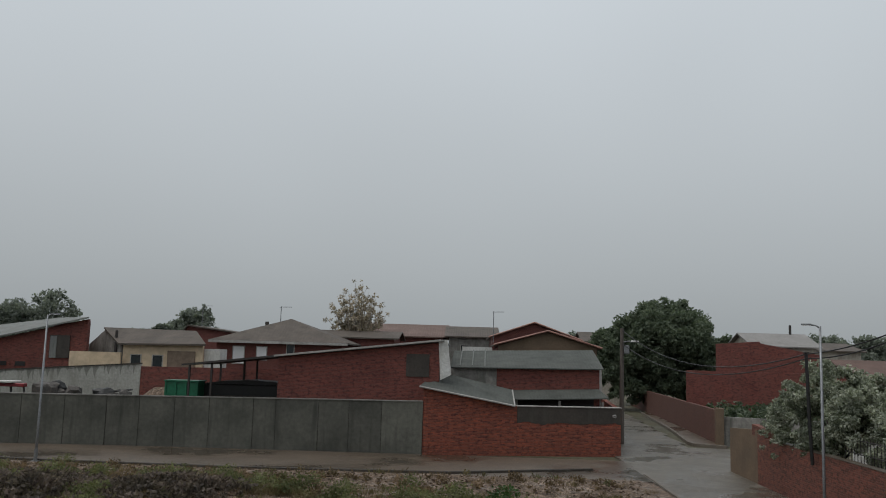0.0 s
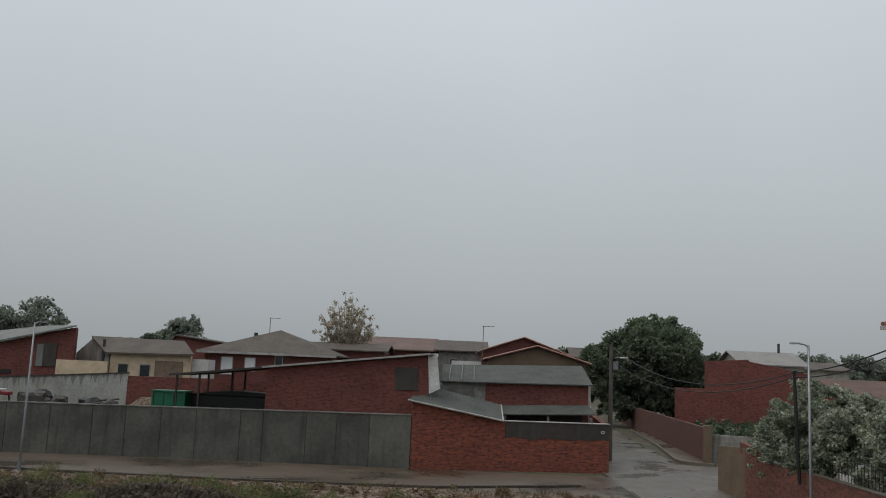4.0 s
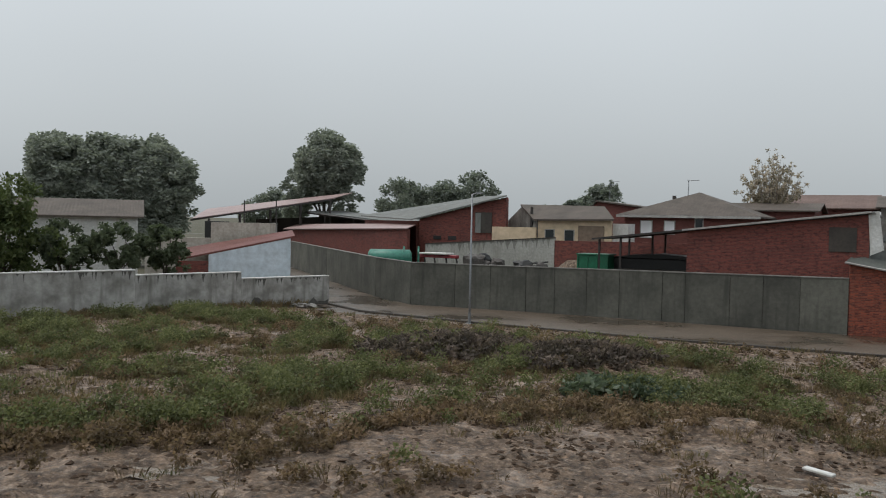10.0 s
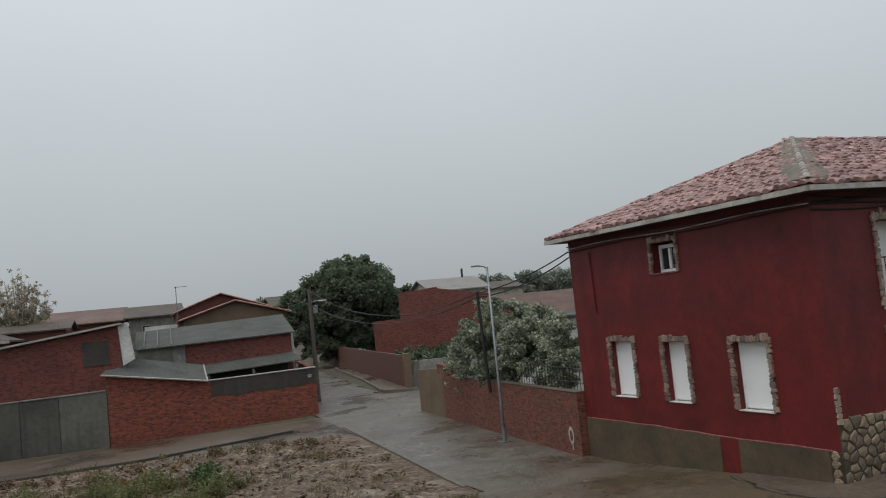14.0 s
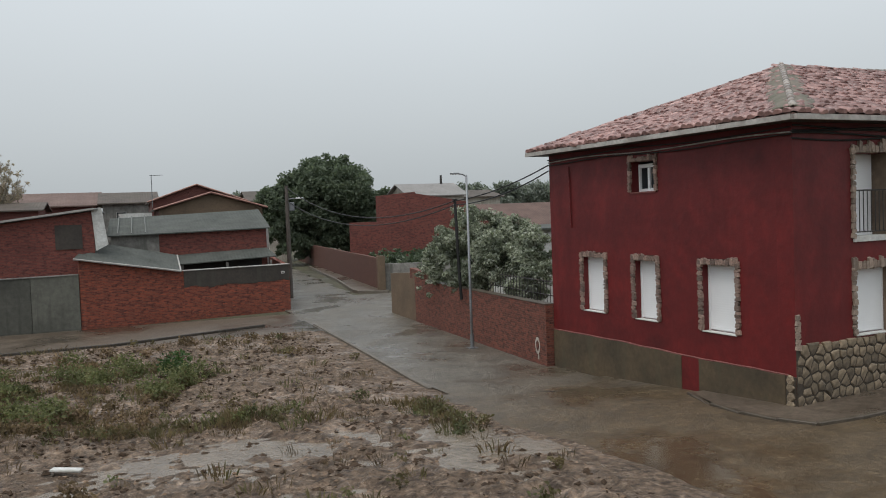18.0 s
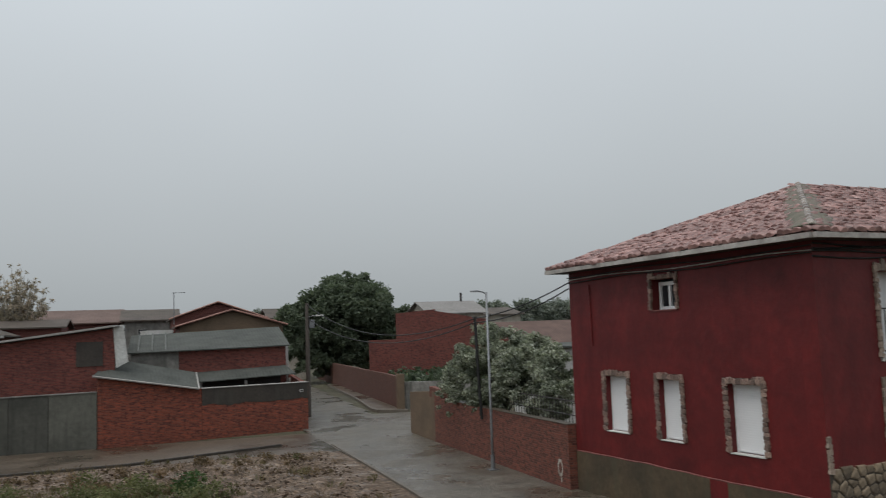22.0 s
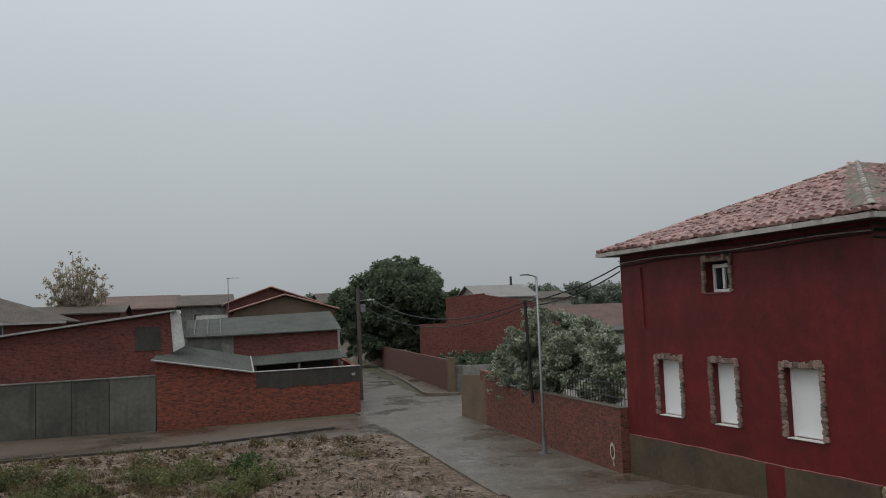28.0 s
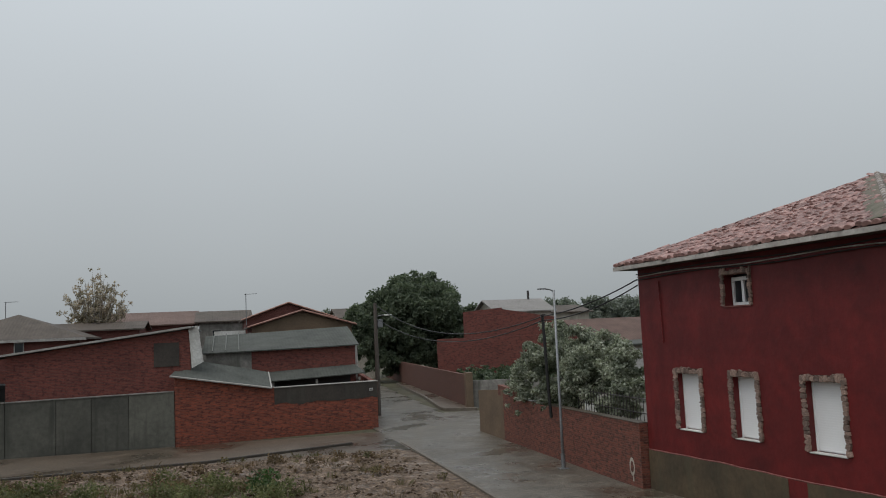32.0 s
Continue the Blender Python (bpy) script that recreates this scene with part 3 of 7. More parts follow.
def kerb_run(name, pts, wide, high, material, label, parent=None):
    """A row of kerb stones along a line; each stone a part."""
    root = thing(name, pose(0, 0, 0), label, "kerb", kind="structure")
    for p, q in zip(pts, pts[1:]):
        n = max(1, round(math.dist(p, q) / 1.0))
        for i in range(n):
            a = [p[k] + (q[k] - p[k]) * i / n for k in (0, 1)]
            b = [p[k] + (q[k] - p[k]) * (i + 0.996) / n for k in (0, 1)]
            m, length = between(a, b)
            bm = box(0, length, -wide / 2, wide / 2, -0.15, high, bevel=0.012)
            o = part("kerb_stone", bm, material, root)
            o.matrix_basis = pose(a[0], a[1], gz(*a), 0, random.uniform(-0.15, 0.15), math.degrees(math.atan2(b[1] - a[1], b[0] - a[0])))
    return root


kerb_run("kerb_lot", [(7.7, 37.6), (7.72, 36.8), (7.62, 28.0), (7.5, 21.6)], 0.12, 0.045, M_KERB, "low worn cement kerb between mud and side street")
# The back kerb's dark cement also paints the shadow line along its face.
kerb_run("kerb_back", [(-28.0, 38.6), (-24.5, 36.6), (-17.6, 35.75), (-9.4, 35.4), (-0.7, 35.9), (5.6, 38.4)], 0.16, 0.10, M_CEMENT_DARK, "low earth-stained kerb along the back street, darkened as its shadow line")
kerb_run("kerb_house", [(12.2, 16.6), (11.75, 15.2), (11.68, 14.2), (11.85, 13.3), (12.2, 12.65), (13.3, 12.66), (15.4, 12.92), (17.7, 13.17), (20.2, 13.36), (22.6, 13.8), (27.6, 15.4)], 0.14, 0.065, M_KERB_WET, "worn wet cement kerb round the red house")
kerb_run("kerb_far", [(15.1, 50.5), (13.5, 51.6), (13.4, 52.6), (14.7, 62.6), (16.6, 82.3)], 0.15, 0.14, M_KERB, "cement kerb along the far pavement")


def pavement(name, ring, label):
    bm = bmesh.new()
    bm.faces.new([bm.verts.new((x, y, gz(x, y) + 0.05)) for x, y in ring])
    bmesh.ops.recalc_face_normals(bm, faces=bm.faces)
    for f in bm.faces:
        if f.normal.z < 0:
            f.normal_flip()
    bmesh.ops.triangulate(bm, faces=bm.faces)
    solo(name, bm, M_PAVE, label, "pavement", kind="structure")


pavement("pavement_house", [(12.2, 16.6), (11.78, 15.2), (11.71, 14.2), (11.88, 13.34), (12.22, 12.7), (13.3, 12.7), (15.4, 12.97), (17.7, 13.22), (20.2, 13.41), (22.6, 13.85), (27.6, 15.45), (27.3, 16.4), (22.9, 15.1), (12.85, 14.0), (12.58, 16.6)],
         "narrow wet cement pavement round the house")
pavement("pavement_far", [(15.1, 50.55), (13.55, 51.7), (13.45, 52.6), (14.75, 62.6), (16.65, 82.3), (17.6, 82.3), (15.1, 52.4)], "narrow cement pavement by the long wall")

# ---- the viewer's own building ----
solo("wall_own", wall_bm(12.0, -0.3, 7.0, 0.3), M_BEIGE, "beige rough plaster wall behind the balcony", "wall", kind="structure", m=pose(6, -0.6, 0, 0, 0, 180))
solo("floor_balcony", box(-6, 6, -0.59, 0.75, 2.5, 2.7), M_BEIGE, "plain balcony floor slab", "floor", kind="structure")
solo("balcony_parapet", box(-6, 6, 0.62, 0.75, 2.704, 3.6), M_BEIGE, "low plaster parapet of the balcony", "parapet", kind="structure")
solo("balcony_pillar", box(-1.02, -0.76, 0.24, 0.48, 2.704, 7.2, bevel=0.012), M_BEIGE, "rough beige plaster pillar of the balcony", "pillar", kind="structure")

# ---- the red house ----
HOUSE = pose(12.89, 13.94, 0, 0, 0, 5.75)
house = thing("red_house", HOUSE, "two-storey house with dark red render and hipped clay roof", "house")
WEST = [(6.42, 7.41, 1.41, 2.92), (4.27, 5.12, 1.38, 2.90), (1.63, 2.67, 1.32, 2.88), (4.25, 5.17, 4.66, 5.44)]
FRONT = [(1.84, 2.98, 3.42, 5.27), (5.63, 6.72, 3.42, 5.31), (8.34, 9.46, 3.42, 5.31), (1.84, 2.96, 1.33, 2.76), (5.55, 6.66, 1.32, 2.75), (8.04, 9.50, 0.40, 2.50)]
west_holes = [(9 - b, 9 - a, c, d) for a, b, c, d in WEST]
T = 0.45
w = part("wall", wall_bm(10.1, -0.7, 5.90, T, FRONT), M_RED, house, "dark red rendered front wall")
w = part("wall", wall_bm(9.0 - T, -0.7, 5.90, T, west_holes), M_RED, house, "dark red rendered side wall")
w.matrix_basis = pose(0, 9, 0, 0, 0, -90)
w = part("wall", wall_bm(10.1 - T, -0.7, 5.90, T), M_RED, house)
w.matrix_basis = pose(10.1, 9, 0, 0, 0, 180)
w = part("wall", prism([(T, -0.7), (9 - T - 0.004, -0.7), (9 - T - 0.004, 5.9), (4.5, 7.75), (T, 5.9)], 0, T), M_RED, house)
w.matrix_basis = pose(10.1, 0, 0, 0, 0, 90)
part("upper_floor", box(T + 0.004, 9.5, T + 0.004, 8.5, 3.0, 3.2), M_PLINTH, house)

# cement plinth on the side, with a red-painted patch


def plinth_bm(a, b, deep):
    """A coat of cement along the side wall whose upper edge wanders a little."""
    tops = [(y, 0.63 + 0.05 * smooth(3, 6, y) + 0.022 * noise.noise((y * 1.3, 2, 7)) + 0.012 * noise.noise((y * 5, 1, 3))) for y in steps(a, b, 0.2)]
    bm = prism([(a, -0.7)] + [(b, -0.7)] + tops[::-1], 0, deep)
    bmesh.ops.transform(bm, matrix=Matrix(((0, -1, 0, -0.002), (1, 0, 0, 0), (0, 0, 1, 0), (0, 0, 0, 1))), verts=bm.verts)
    return bm


for a, b, deep in ((0.26, 1.9, 0.040), (1.904, 2.83, 0.030), (3.42, 5.6, 0.036), (5.604, 8.98, 0.031)):
    part("plinth", plinth_bm(a, b, deep), M_PLINTH, house, "stained brown cement plinth")
part("plinth_patch", plinth_bm(2.834, 3.416, 0.026), M_RED, house, "red-painted patch in the plinth")
# a rough red lip of render over the plinth
for a, b in ((0.2, 3.0), (3.0, 6.0), (6.0, 8.97)):
    part("render_lip", tube([(-0.012, y, 0.645 + 0.05 * smooth(3, 6, y) + 0.022 * noise.noise((y * 1.3, 2, 7))) for y in steps(a, b, 0.3)], 0.024, 6), M_RED_WORN, house, "rubbed edge of red render")


def stone_bm(w, h, deep, seed, sides=7, ragged=0.80):
    """A flattish field stone with a knobbly face that looks along -y."""
    r = random.Random(seed)
    bm = bmesh.new()
    back, front, mid = [], [], []
    for k in range(sides):
        t = 2 * math.pi * (k + r.uniform(-0.25, 0.25)) / sides
        sq = 1 / max(abs(math.cos(t)), abs(math.sin(t))) ** 0.95
        x, z = math.cos(t) * w / 2 * sq * r.uniform(ragged, 1.06), math.sin(t) * h / 2 * sq * r.uniform(ragged, 1.06)
        back.append(bm.verts.new((x, 0.01, z)))
        front.append(bm.verts.new((x * 0.96, -deep * 0.6, z * 0.96)))
        mid.append(bm.verts.new((x * 0.84, -deep * r.uniform(0.8, 1.05), z * 0.84)))
    for k in range(sides):
        j = (k + 1) % sides
        bm.faces.new((back[k], back[j], front[j], front[k]))
        bm.faces.new((front[k], front[j], mid[j], mid[k]))
    bm.faces.new(mid)
    bmesh.ops.recalc_face_normals(bm, faces=bm.faces)
    return bm


STONES = [mesh_of("stone", stone_bm(1, 1, 0.045, s, 6), M_STONE) for s in range(9)]


def block_bm(seed):
    """A rough squared block one metre wide and high, its face along -y."""
    r = random.Random(seed)
    bm = box(-0.5, 0.5, -0.045, 0.02, -0.5, 0.5)
    for v in bm.verts:
        v.co += Vector((r.uniform(-0.09, 0.09), r.uniform(-0.012, 0.012), r.uniform(-0.09, 0.09)))
    bmesh.ops.bevel(bm, geom=list(bm.edges), offset=0.018, segments=1, affect="EDGES")
    return bm


QUOINS = [mesh_of("surround_stone", block_bm(20 + s) if s % 3 == 0 else stone_bm(1.1, 1.1, 0.045, 20 + s, 8, 0.88), M_SURROUND) for s in range(9)]
SIDE_QUOINS = [mesh_of("surround_stone", stone_bm(1.12, 1.14, 0.05, 40 + s, 7 + s % 2, 0.86), M_SURROUND_SIDE) for s in range(9)]

# rubble stone dado along the front, and a strip up its corner
bed = part("stone_dado", box(0.0, 7.80, -0.035, -0.002, -0.3, 1.20), M_MORTAR, house, "rubble stone dado with earthen joints")
bed2 = part("stone_dado", box(9.72, 10.08, -0.035, -0.002, -0.1, 1.16), M_MORTAR, house, "rubble stone dado with earthen joints")


def clip(poly, px, pz, nx, nz):
    """Keep the side of a polygon that lies behind the line through p with normal n."""
    out = []
    for (x0, z0), (x1, z1) in zip(poly, poly[1:] + poly[:1]):
        d0, d1 = (x0 - px) * nx + (z0 - pz) * nz, (x1 - px) * nx + (z1 - pz) * nz
        if d0 <= 0:
            out.append((x0, z0))
        if d0 * d1 < 0:
            k = d0 / (d0 - d1)
            out.append((x0 + (x1 - x0) * k, z0 + (z1 - z0) * k))
    return out


def lay_stones(parent, x0, x1, low, high, size=0.22, joint=0.011, ins=-0.03):
    """Crazy rubble: each stone fills its own cell between the joints."""
    seeds = []
    nz, nx = max(2, round((high - low) / size)), max(2, round((x1 - x0) / (size * 1.15)))
    for j in range(nz):
        for i in range(nx + 1):
            seeds.append((x0 + (x1 - x0) * (i + 0.5 * (j % 2) + random.uniform(-0.36, 0.36)) / nx, low + (high - low) * (j + 0.5 + random.uniform(-0.36, 0.36)) / nz))
    for sx, sz in seeds:
        if not x0 < sx < x1:
            continue
        r = random.uniform(0.0, 0.06) if sz > high - size else 0.0
        poly = [(max(x0, sx - 0.4), max(low, sz - 0.4)), (min(x1, sx + 0.4), max(low, sz - 0.4)), (min(x1, sx + 0.4), min(high + r, sz + 0.4)), (max(x0, sx - 0.4), min(high + r, sz + 0.4))]
        for qx, qz in seeds:
            d = math.hypot(qx - sx, qz - sz)
            if 1e-6 < d < 0.9 and poly:
                nx_, nz_ = (qx - sx) / d, (qz - sz) / d
                poly = clip(poly, (sx + qx) / 2 - nx_ * joint, (sz + qz) / 2 - nz_ * joint, nx_, nz_)
        if len(poly) < 3:
            continue
        cx, cz = sum(p[0] for p in poly) / len(poly), sum(p[1] for p in poly) / len(poly)
        deep = random.uniform(0.012, 0.036)
        bm = bmesh.new()
        rings = [[bm.verts.new(((x - cx) * k, y + random.uniform(-0.006, 0.006) * (y < 0), (z - cz) * k)) for x, z in poly] for k, y in ((1.0, 0.03), (0.96, -deep * 0.6), (0.74, -deep))]
        n = len(poly)
        for a_, b_ in zip(rings, rings[1:]):
            for k in range(n):
                bm.faces.new((a_[k], a_[(k + 1) % n], b_[(k + 1) % n], b_[k]))
        bm.faces.new(rings[-1])
        o = part("stone", bm, M_STONE, parent)
        o.matrix_basis = pose(cx, ins, cz)


lay_stones(bed, 0.0, 7.80, -0.16, 1.25, 0.205, 0.016)
lay_stones(bed2, 9.70, 10.09, 0.12, 1.2, 0.2)
side_strip = part("corner_strip", box(-0.035, -0.002, 0.0, 0.255, -0.3, 0.62), M_MORTAR, house, "stones set round the corner")
TURN_W = pose(0, 0, 0, 0, 0, -90)
for k in range(4):
    o = part("stone", STONES[k], None, side_strip)
    o.matrix_basis = pose(-0.03, 0.12, 0.02 + k * 0.18, 0, 0, -90) @ Matrix.Diagonal((0.22, 1.2, 0.19, 1))
strip2 = part("corner_strip", box(-0.02, 0.10, -0.02, -0.002, 1.2, 1.92), M_MORTAR, house, "ragged strip of stones up the corner")
for k in range(6):
    o = part("stone", QUOINS[k], None, strip2)
    o.matrix_basis = pose(0.04, -0.02, 1.24 + k * 0.125, 0, random.uniform(-20, 20), 0) @ Matrix.Diagonal((0.13, 0.8, 0.12, 1))


def surround(parent, x0, x1, z0, z1, turn, wide=0.13, top=0.17, kinds=QUOINS, tall=(0.12, 0.2)):
    """Small rough stones set in dark mortar round an opening of a wall along x."""
    for a_, b_ in ((x0 - wide, x0 - 0.002), (x1 + 0.002, x1 + wide)):
        part("bed", box(a_, b_, -0.010, -0.002, z0, z1), M_MORTAR, parent).matrix_basis = turn
    z = z0
    while z < z1:
        h = random.uniform(*tall)
        for side in (x0 - wide / 2, x1 + wide / 2):
            o = part("surround_stone", random.choice(kinds), None, parent)
            o.matrix_basis = turn @ pose(side + random.uniform(-0.015, 0.015), 0.0, z + h / 2, 0, random.uniform(-12, 12), 0) @ Matrix.Diagonal((wide * random.uniform(0.95, 1.25), 1.2, h * 0.97, 1))
        z += h
    x = x0 - wide
    while x < x1 + wide - 0.03:
        ww = min(random.uniform(0.07, 0.13), x1 + wide - x + 0.02)
        o = part("surround_stone", random.choice(kinds), None, parent)
        hh = top * random.uniform(0.75, 1.55)
        o.matrix_basis = turn @ pose(x + ww / 2, 0.0, z1 + hh / 2, 0, random.uniform(-8, 8), 0) @ Matrix.Diagonal((ww * 0.97, 1.25, hh, 1))
        x += ww


def place(ob, turn):
    ob.matrix_basis = turn
    return ob


def slats(x0, x1, y, z0, z1):
    """One let-down roller curtain, grooved at every slat."""
    n = max(4, round((z1 - z0) / 0.055))
    h = (z1 - z0) / n
    prof = [(y + 0.028, z0)]
    for k in range(n):
        prof += [(y + 0.0007, z0 + (k + 0.04) * h), (y, z0 + (k + 0.5) * h), (y + 0.0007, z0 + (k + 0.92) * h), (y + 0.0012, z0 + (k + 0.96) * h)]
    prof.append((y + 0.028, z1))
    bm = bmesh.new()
    a, b = [bm.verts.new((x0, p, z)) for p, z in prof], [bm.verts.new((x1, p, z)) for p, z in prof]
    for i in range(len(prof) - 1):
        bm.faces.new((a[i], b[i], b[i + 1], a[i + 1]))
    return bm


def roller_window(parent, x0, x1, z0, z1, turn, deep, side=False):
    """A white roller shutter, let down, in white guides over a sill, with its stone surround."""
    win = place(part("window", box(x0 + 0.002, x1 - 0.002, deep + 0.05, deep + 0.09, z0 + 0.002, z1 - 0.002), M_WHITE, parent, "window with a closed white roller shutter"), turn)
    part("shutter", slats(x0 + 0.05, x1 - 0.05, deep + 0.02, z0 + 0.025, z1 - 0.004), M_WHITE, win, "white slatted roller shutter")
    for a, b in ((x0 + 0.003, x0 + 0.05), (x1 - 0.05, x1 - 0.003)):
        part("guide", box(a, b, deep, deep + 0.049, z0 + 0.004, z1 - 0.003), M_WHITE, win)
    part("sill", box(x0 - 0.02, x1 + 0.02, -0.03, deep - 0.002, z0 - 0.025, z0 + 0.003, bevel=0.006), M_WHITE_WALL, win, "thin white sill")
    stones = place(part("surround", box(x0 - 0.1, x1 + 0.1, -0.006, -0.002, z1 + 0.004, z1 + 0.14), M_MORTAR, parent, "rough stone window surround"), turn)
    if side:
        surround(stones, x0, x1, z0, z1, Matrix(), 0.125, 0.125, SIDE_QUOINS, (0.07, 0.16))
    else:
        surround(stones, x0, x1, z0, z1, Matrix(), 0.11, 0.17, QUOINS, (0.08, 0.17))
    return win


TW = pose(0, 9, 0, 0, 0, -90)
for a, b, c, d in west_holes[:3]:
    roller_window(house, a, b, c, d, TW, 0.17, True)
for a, b, c, d in FRONT[3:5]:
    roller_window(house, a, b, c, d, Matrix(), 0.17)
    for s in (a, b):
        part("reveal", box(s - 0.018 if s == b else s, s if s == b else s + 0.018, 0.0, 0.168, c, d), M_REVEAL, house, "tan stone-faced reveal")

# small upper window, set deep, with two white sashes under a dark lintel
a, b, c, d = west_holes[3]
win = place(part("window", box(a + 0.002, b - 0.002, 0.30, 0.32, c + 0.002, d - 0.002), M_GLASS, house, "small deep window with white frame"), TW)
f0_, f1_ = a + 0.004, b - 0.06
for q in ((f0_, f0_ + 0.07, c, d - 0.06), (f1_ - 0.07, f1_, c, d - 0.06), (f0_ + 0.07, f1_ - 0.07, c, c + 0.085), (f0_ + 0.07, f1_ - 0.07, d - 0.16, d - 0.06), (f0_ + 0.36, f0_ + 0.45, c + 0.085, d - 0.16)):
    part("window_frame", box(q[0] + 0.003, q[1] - 0.003, 0.23, 0.298, q[2] + 0.003, q[3] - 0.003, bevel=0.008), M_WHITE, win, "white window frame")
part("sill", box(a - 0.04, b + 0.04, -0.03, 0.228, c - 0.03, c + 0.002), M_RED_WORN, win, "thin worn sill")
stones = place(part("surround", box(a - 0.1, b + 0.1, -0.006, -0.002, d + 0.004, d + 0.1), M_MORTAR, house, "rough stone window surround"), TW)
surround(stones, a, b, c, d, Matrix(), 0.10, 0.12, SIDE_QUOINS, (0.06, 0.13))

# balcony doors with iron rails
for a, b, c, d in FRONT[:3]:
    door = part("balcony_door", box(a + 0.002, b - 0.002, 0.43, 0.448, c + 0.002, d - 0.002), M_WHITE, house, "tall balcony door with a lowered white shutter")
    part("shutter", slats(a + 0.05, b - 0.05, 0.40, c + 0.03, d - 0.01), M_WHITE, door, "white slatted roller shutter")
    for s in (a, b):
        part("reveal", box(s - 0.018 if s == b else s, s if s == b else s + 0.018, 0.0, 0.428, c, d), M_REVEAL, house, "tan stone-faced reveal")
    part("sill", box(a - 0.06, b + 0.06, -0.05, 0.40, c - 0.07, c + 0.05, bevel=0.008), M_WHITE_WALL, door, "pale stone balcony sill")
    rail = part("railing", tube([(a, 0.02, c + 1.04), (b, 0.02, c + 1.04)], 0.018, 6), M_IRON, house, "black iron balcony railing")
    part("rail", tube([(a, 0.02, c + 0.14), (b, 0.02, c + 0.14)], 0.014, 6), M_IRON, rail)
    for k in range(9):
        x = a + 0.06 + (b - a - 0.12) * k / 8
        part("bar", tube([(x, 0.02, c + 0.13), (x, 0.02, c + 1.04)], 0.011, 5), M_IRON, rail)
    stones = part("surround", box(a - 0.1, b + 0.1, -0.006, -0.002, d + 0.004, d + 0.16), M_MORTAR, house, "rough stone door surround")
    surround(stones, a, b, c, d, Matrix(), 0.10, 0.2, QUOINS, (0.08, 0.17))

# front door
a, b, c, d = FRONT[5]
door = part("front_door", box(a + 0.002, b - 0.002, 0.40, 0.44, c + 0.002, d - 0.002), M_WHITE, house, "white front door in a deep stone porch")
part("door_panel", box(a + 0.06, a + 0.21, 0.385, 0.399, c + 0.12, d - 0.1), M_WHITE, door)
part("door_panel", box(a + 0.235, a + 0.30, 0.385, 0.399, c + 0.12, d - 0.1), M_GLASS, door, "dark glazed strip")
part("door_panel", box(a + 0.325, b - 0.08, 0.385, 0.399, c + 0.12, d - 0.1), M_WHITE, door)
part("door_handle", tube([(a + 0.22, 0.37, c + 1.0), (a + 0.22, 0.37, c + 1.15)], 0.012, 6), M_GALV, door)
for s in (a, b):
    part("reveal", box(s - 0.02 if s == b else s, s if s == b else s + 0.02, 0.0, 0.40, c, d), M_REVEAL, house, "tan stone-faced reveal")
part("threshold", box(a + 0.002, b - 0.002, -0.02, 0.385, c + 0.002, c + 0.03), M_KERB, door, "grey stone threshold")
part("doorstep", box(a - 0.02, b + 0.02, -0.12, 0.4, 0.1, c - 0.002, bevel=0.01), M_CEMENT, house, "pale cement doorstep")
stones = part("surround", box(a - 0.14, b + 0.14, -0.006, -0.002, d + 0.004, d + 0.24), M_MORTAR, house, "rough stone door surround")
surround(stones, a, b, c, d, Matrix(), 0.17, 0.27)
lampx = 7.72
wl_ = part("wall_lamp", tube([(lampx - 0.06, -0.002, 3.12), (lampx - 0.06, -0.10, 3.14), (lampx, -0.18, 3.30), (lampx + 0.03, -0.18, 3.36)], 0.018, 6), M_IRON, house, "wall lantern on a curled bracket")
part("lantern", tube([(lampx + 0.02, -0.18, 3.37), (lampx + 0.02, -0.18, 3.33), (lampx + 0.03, -0.18, 3.18), (lampx + 0.03, -0.18, 3.05)], [0.02, 0.05, 0.045, 0.02], 8), M_WHITE, wl_, "white glass lantern")
part("backplate", box(lampx - 0.12, lampx - 0.02, -0.03, -0.003, 3.0, 3.22, bevel=0.01), M_IRON, wl_)
part("door_bell", box(7.93, 8.0, -0.05, -0.02, 1.72, 1.84, bevel=0.008), M_IRON, house, "small dark bell push")

for k, pts in enumerate(([(15.17, 12.25), (14.86, 11.73), (14.72, 11.42), (14.33, 10.86)], [(12.02, 11.14), (12.3, 10.6), (12.09, 10.15), (12.59, 9.14)], [(12.3, 8.9), (12.57, 8.3), (12.63, 7.68)],
                         [(16.6, 12.6), (17.6, 11.5), (17.9, 10.2)], [(19.0, 12.8), (19.6, 11.6), (21.0, 10.8)], [(9.2, 19.4), (9.9, 19.0), (10.6, 18.95)], [(8.0, 22.4), (9.3, 22.9), (10.6, 22.6)], [(8.2, 27.4), (9.6, 27.7), (10.4, 27.2)])):
    bm = bmesh.new()
    left, right = [], []
    fine = []
    for p, q in zip(pts, pts[1:]):
        for i in range(5):
            s = i / 5
            fine.append((p[0] + (q[0] - p[0]) * s + random.uniform(-0.05, 0.05), p[1] + (q[1] - p[1]) * s + random.uniform(-0.05, 0.05)))
    fine.append(pts[-1])
    for i, (x, y) in enumerate(fine):
        wd = 0.028 * math.sin(math.pi * (i + 0.3) / (len(fine) - 0.4))
        left.append(bm.verts.new((x - wd, y, gz(x, y) + 0.006)))
        right.append(bm.verts.new((x + wd, y + wd, gz(x, y) + 0.006)))
    for i in range(len(fine) - 1):
        bm.faces.new((left[i], right[i], right[i + 1], left[i + 1]))
    solo("road_crack", bm, M_DARK, "dark crack in the wet cement road", "crack", kind="structure")

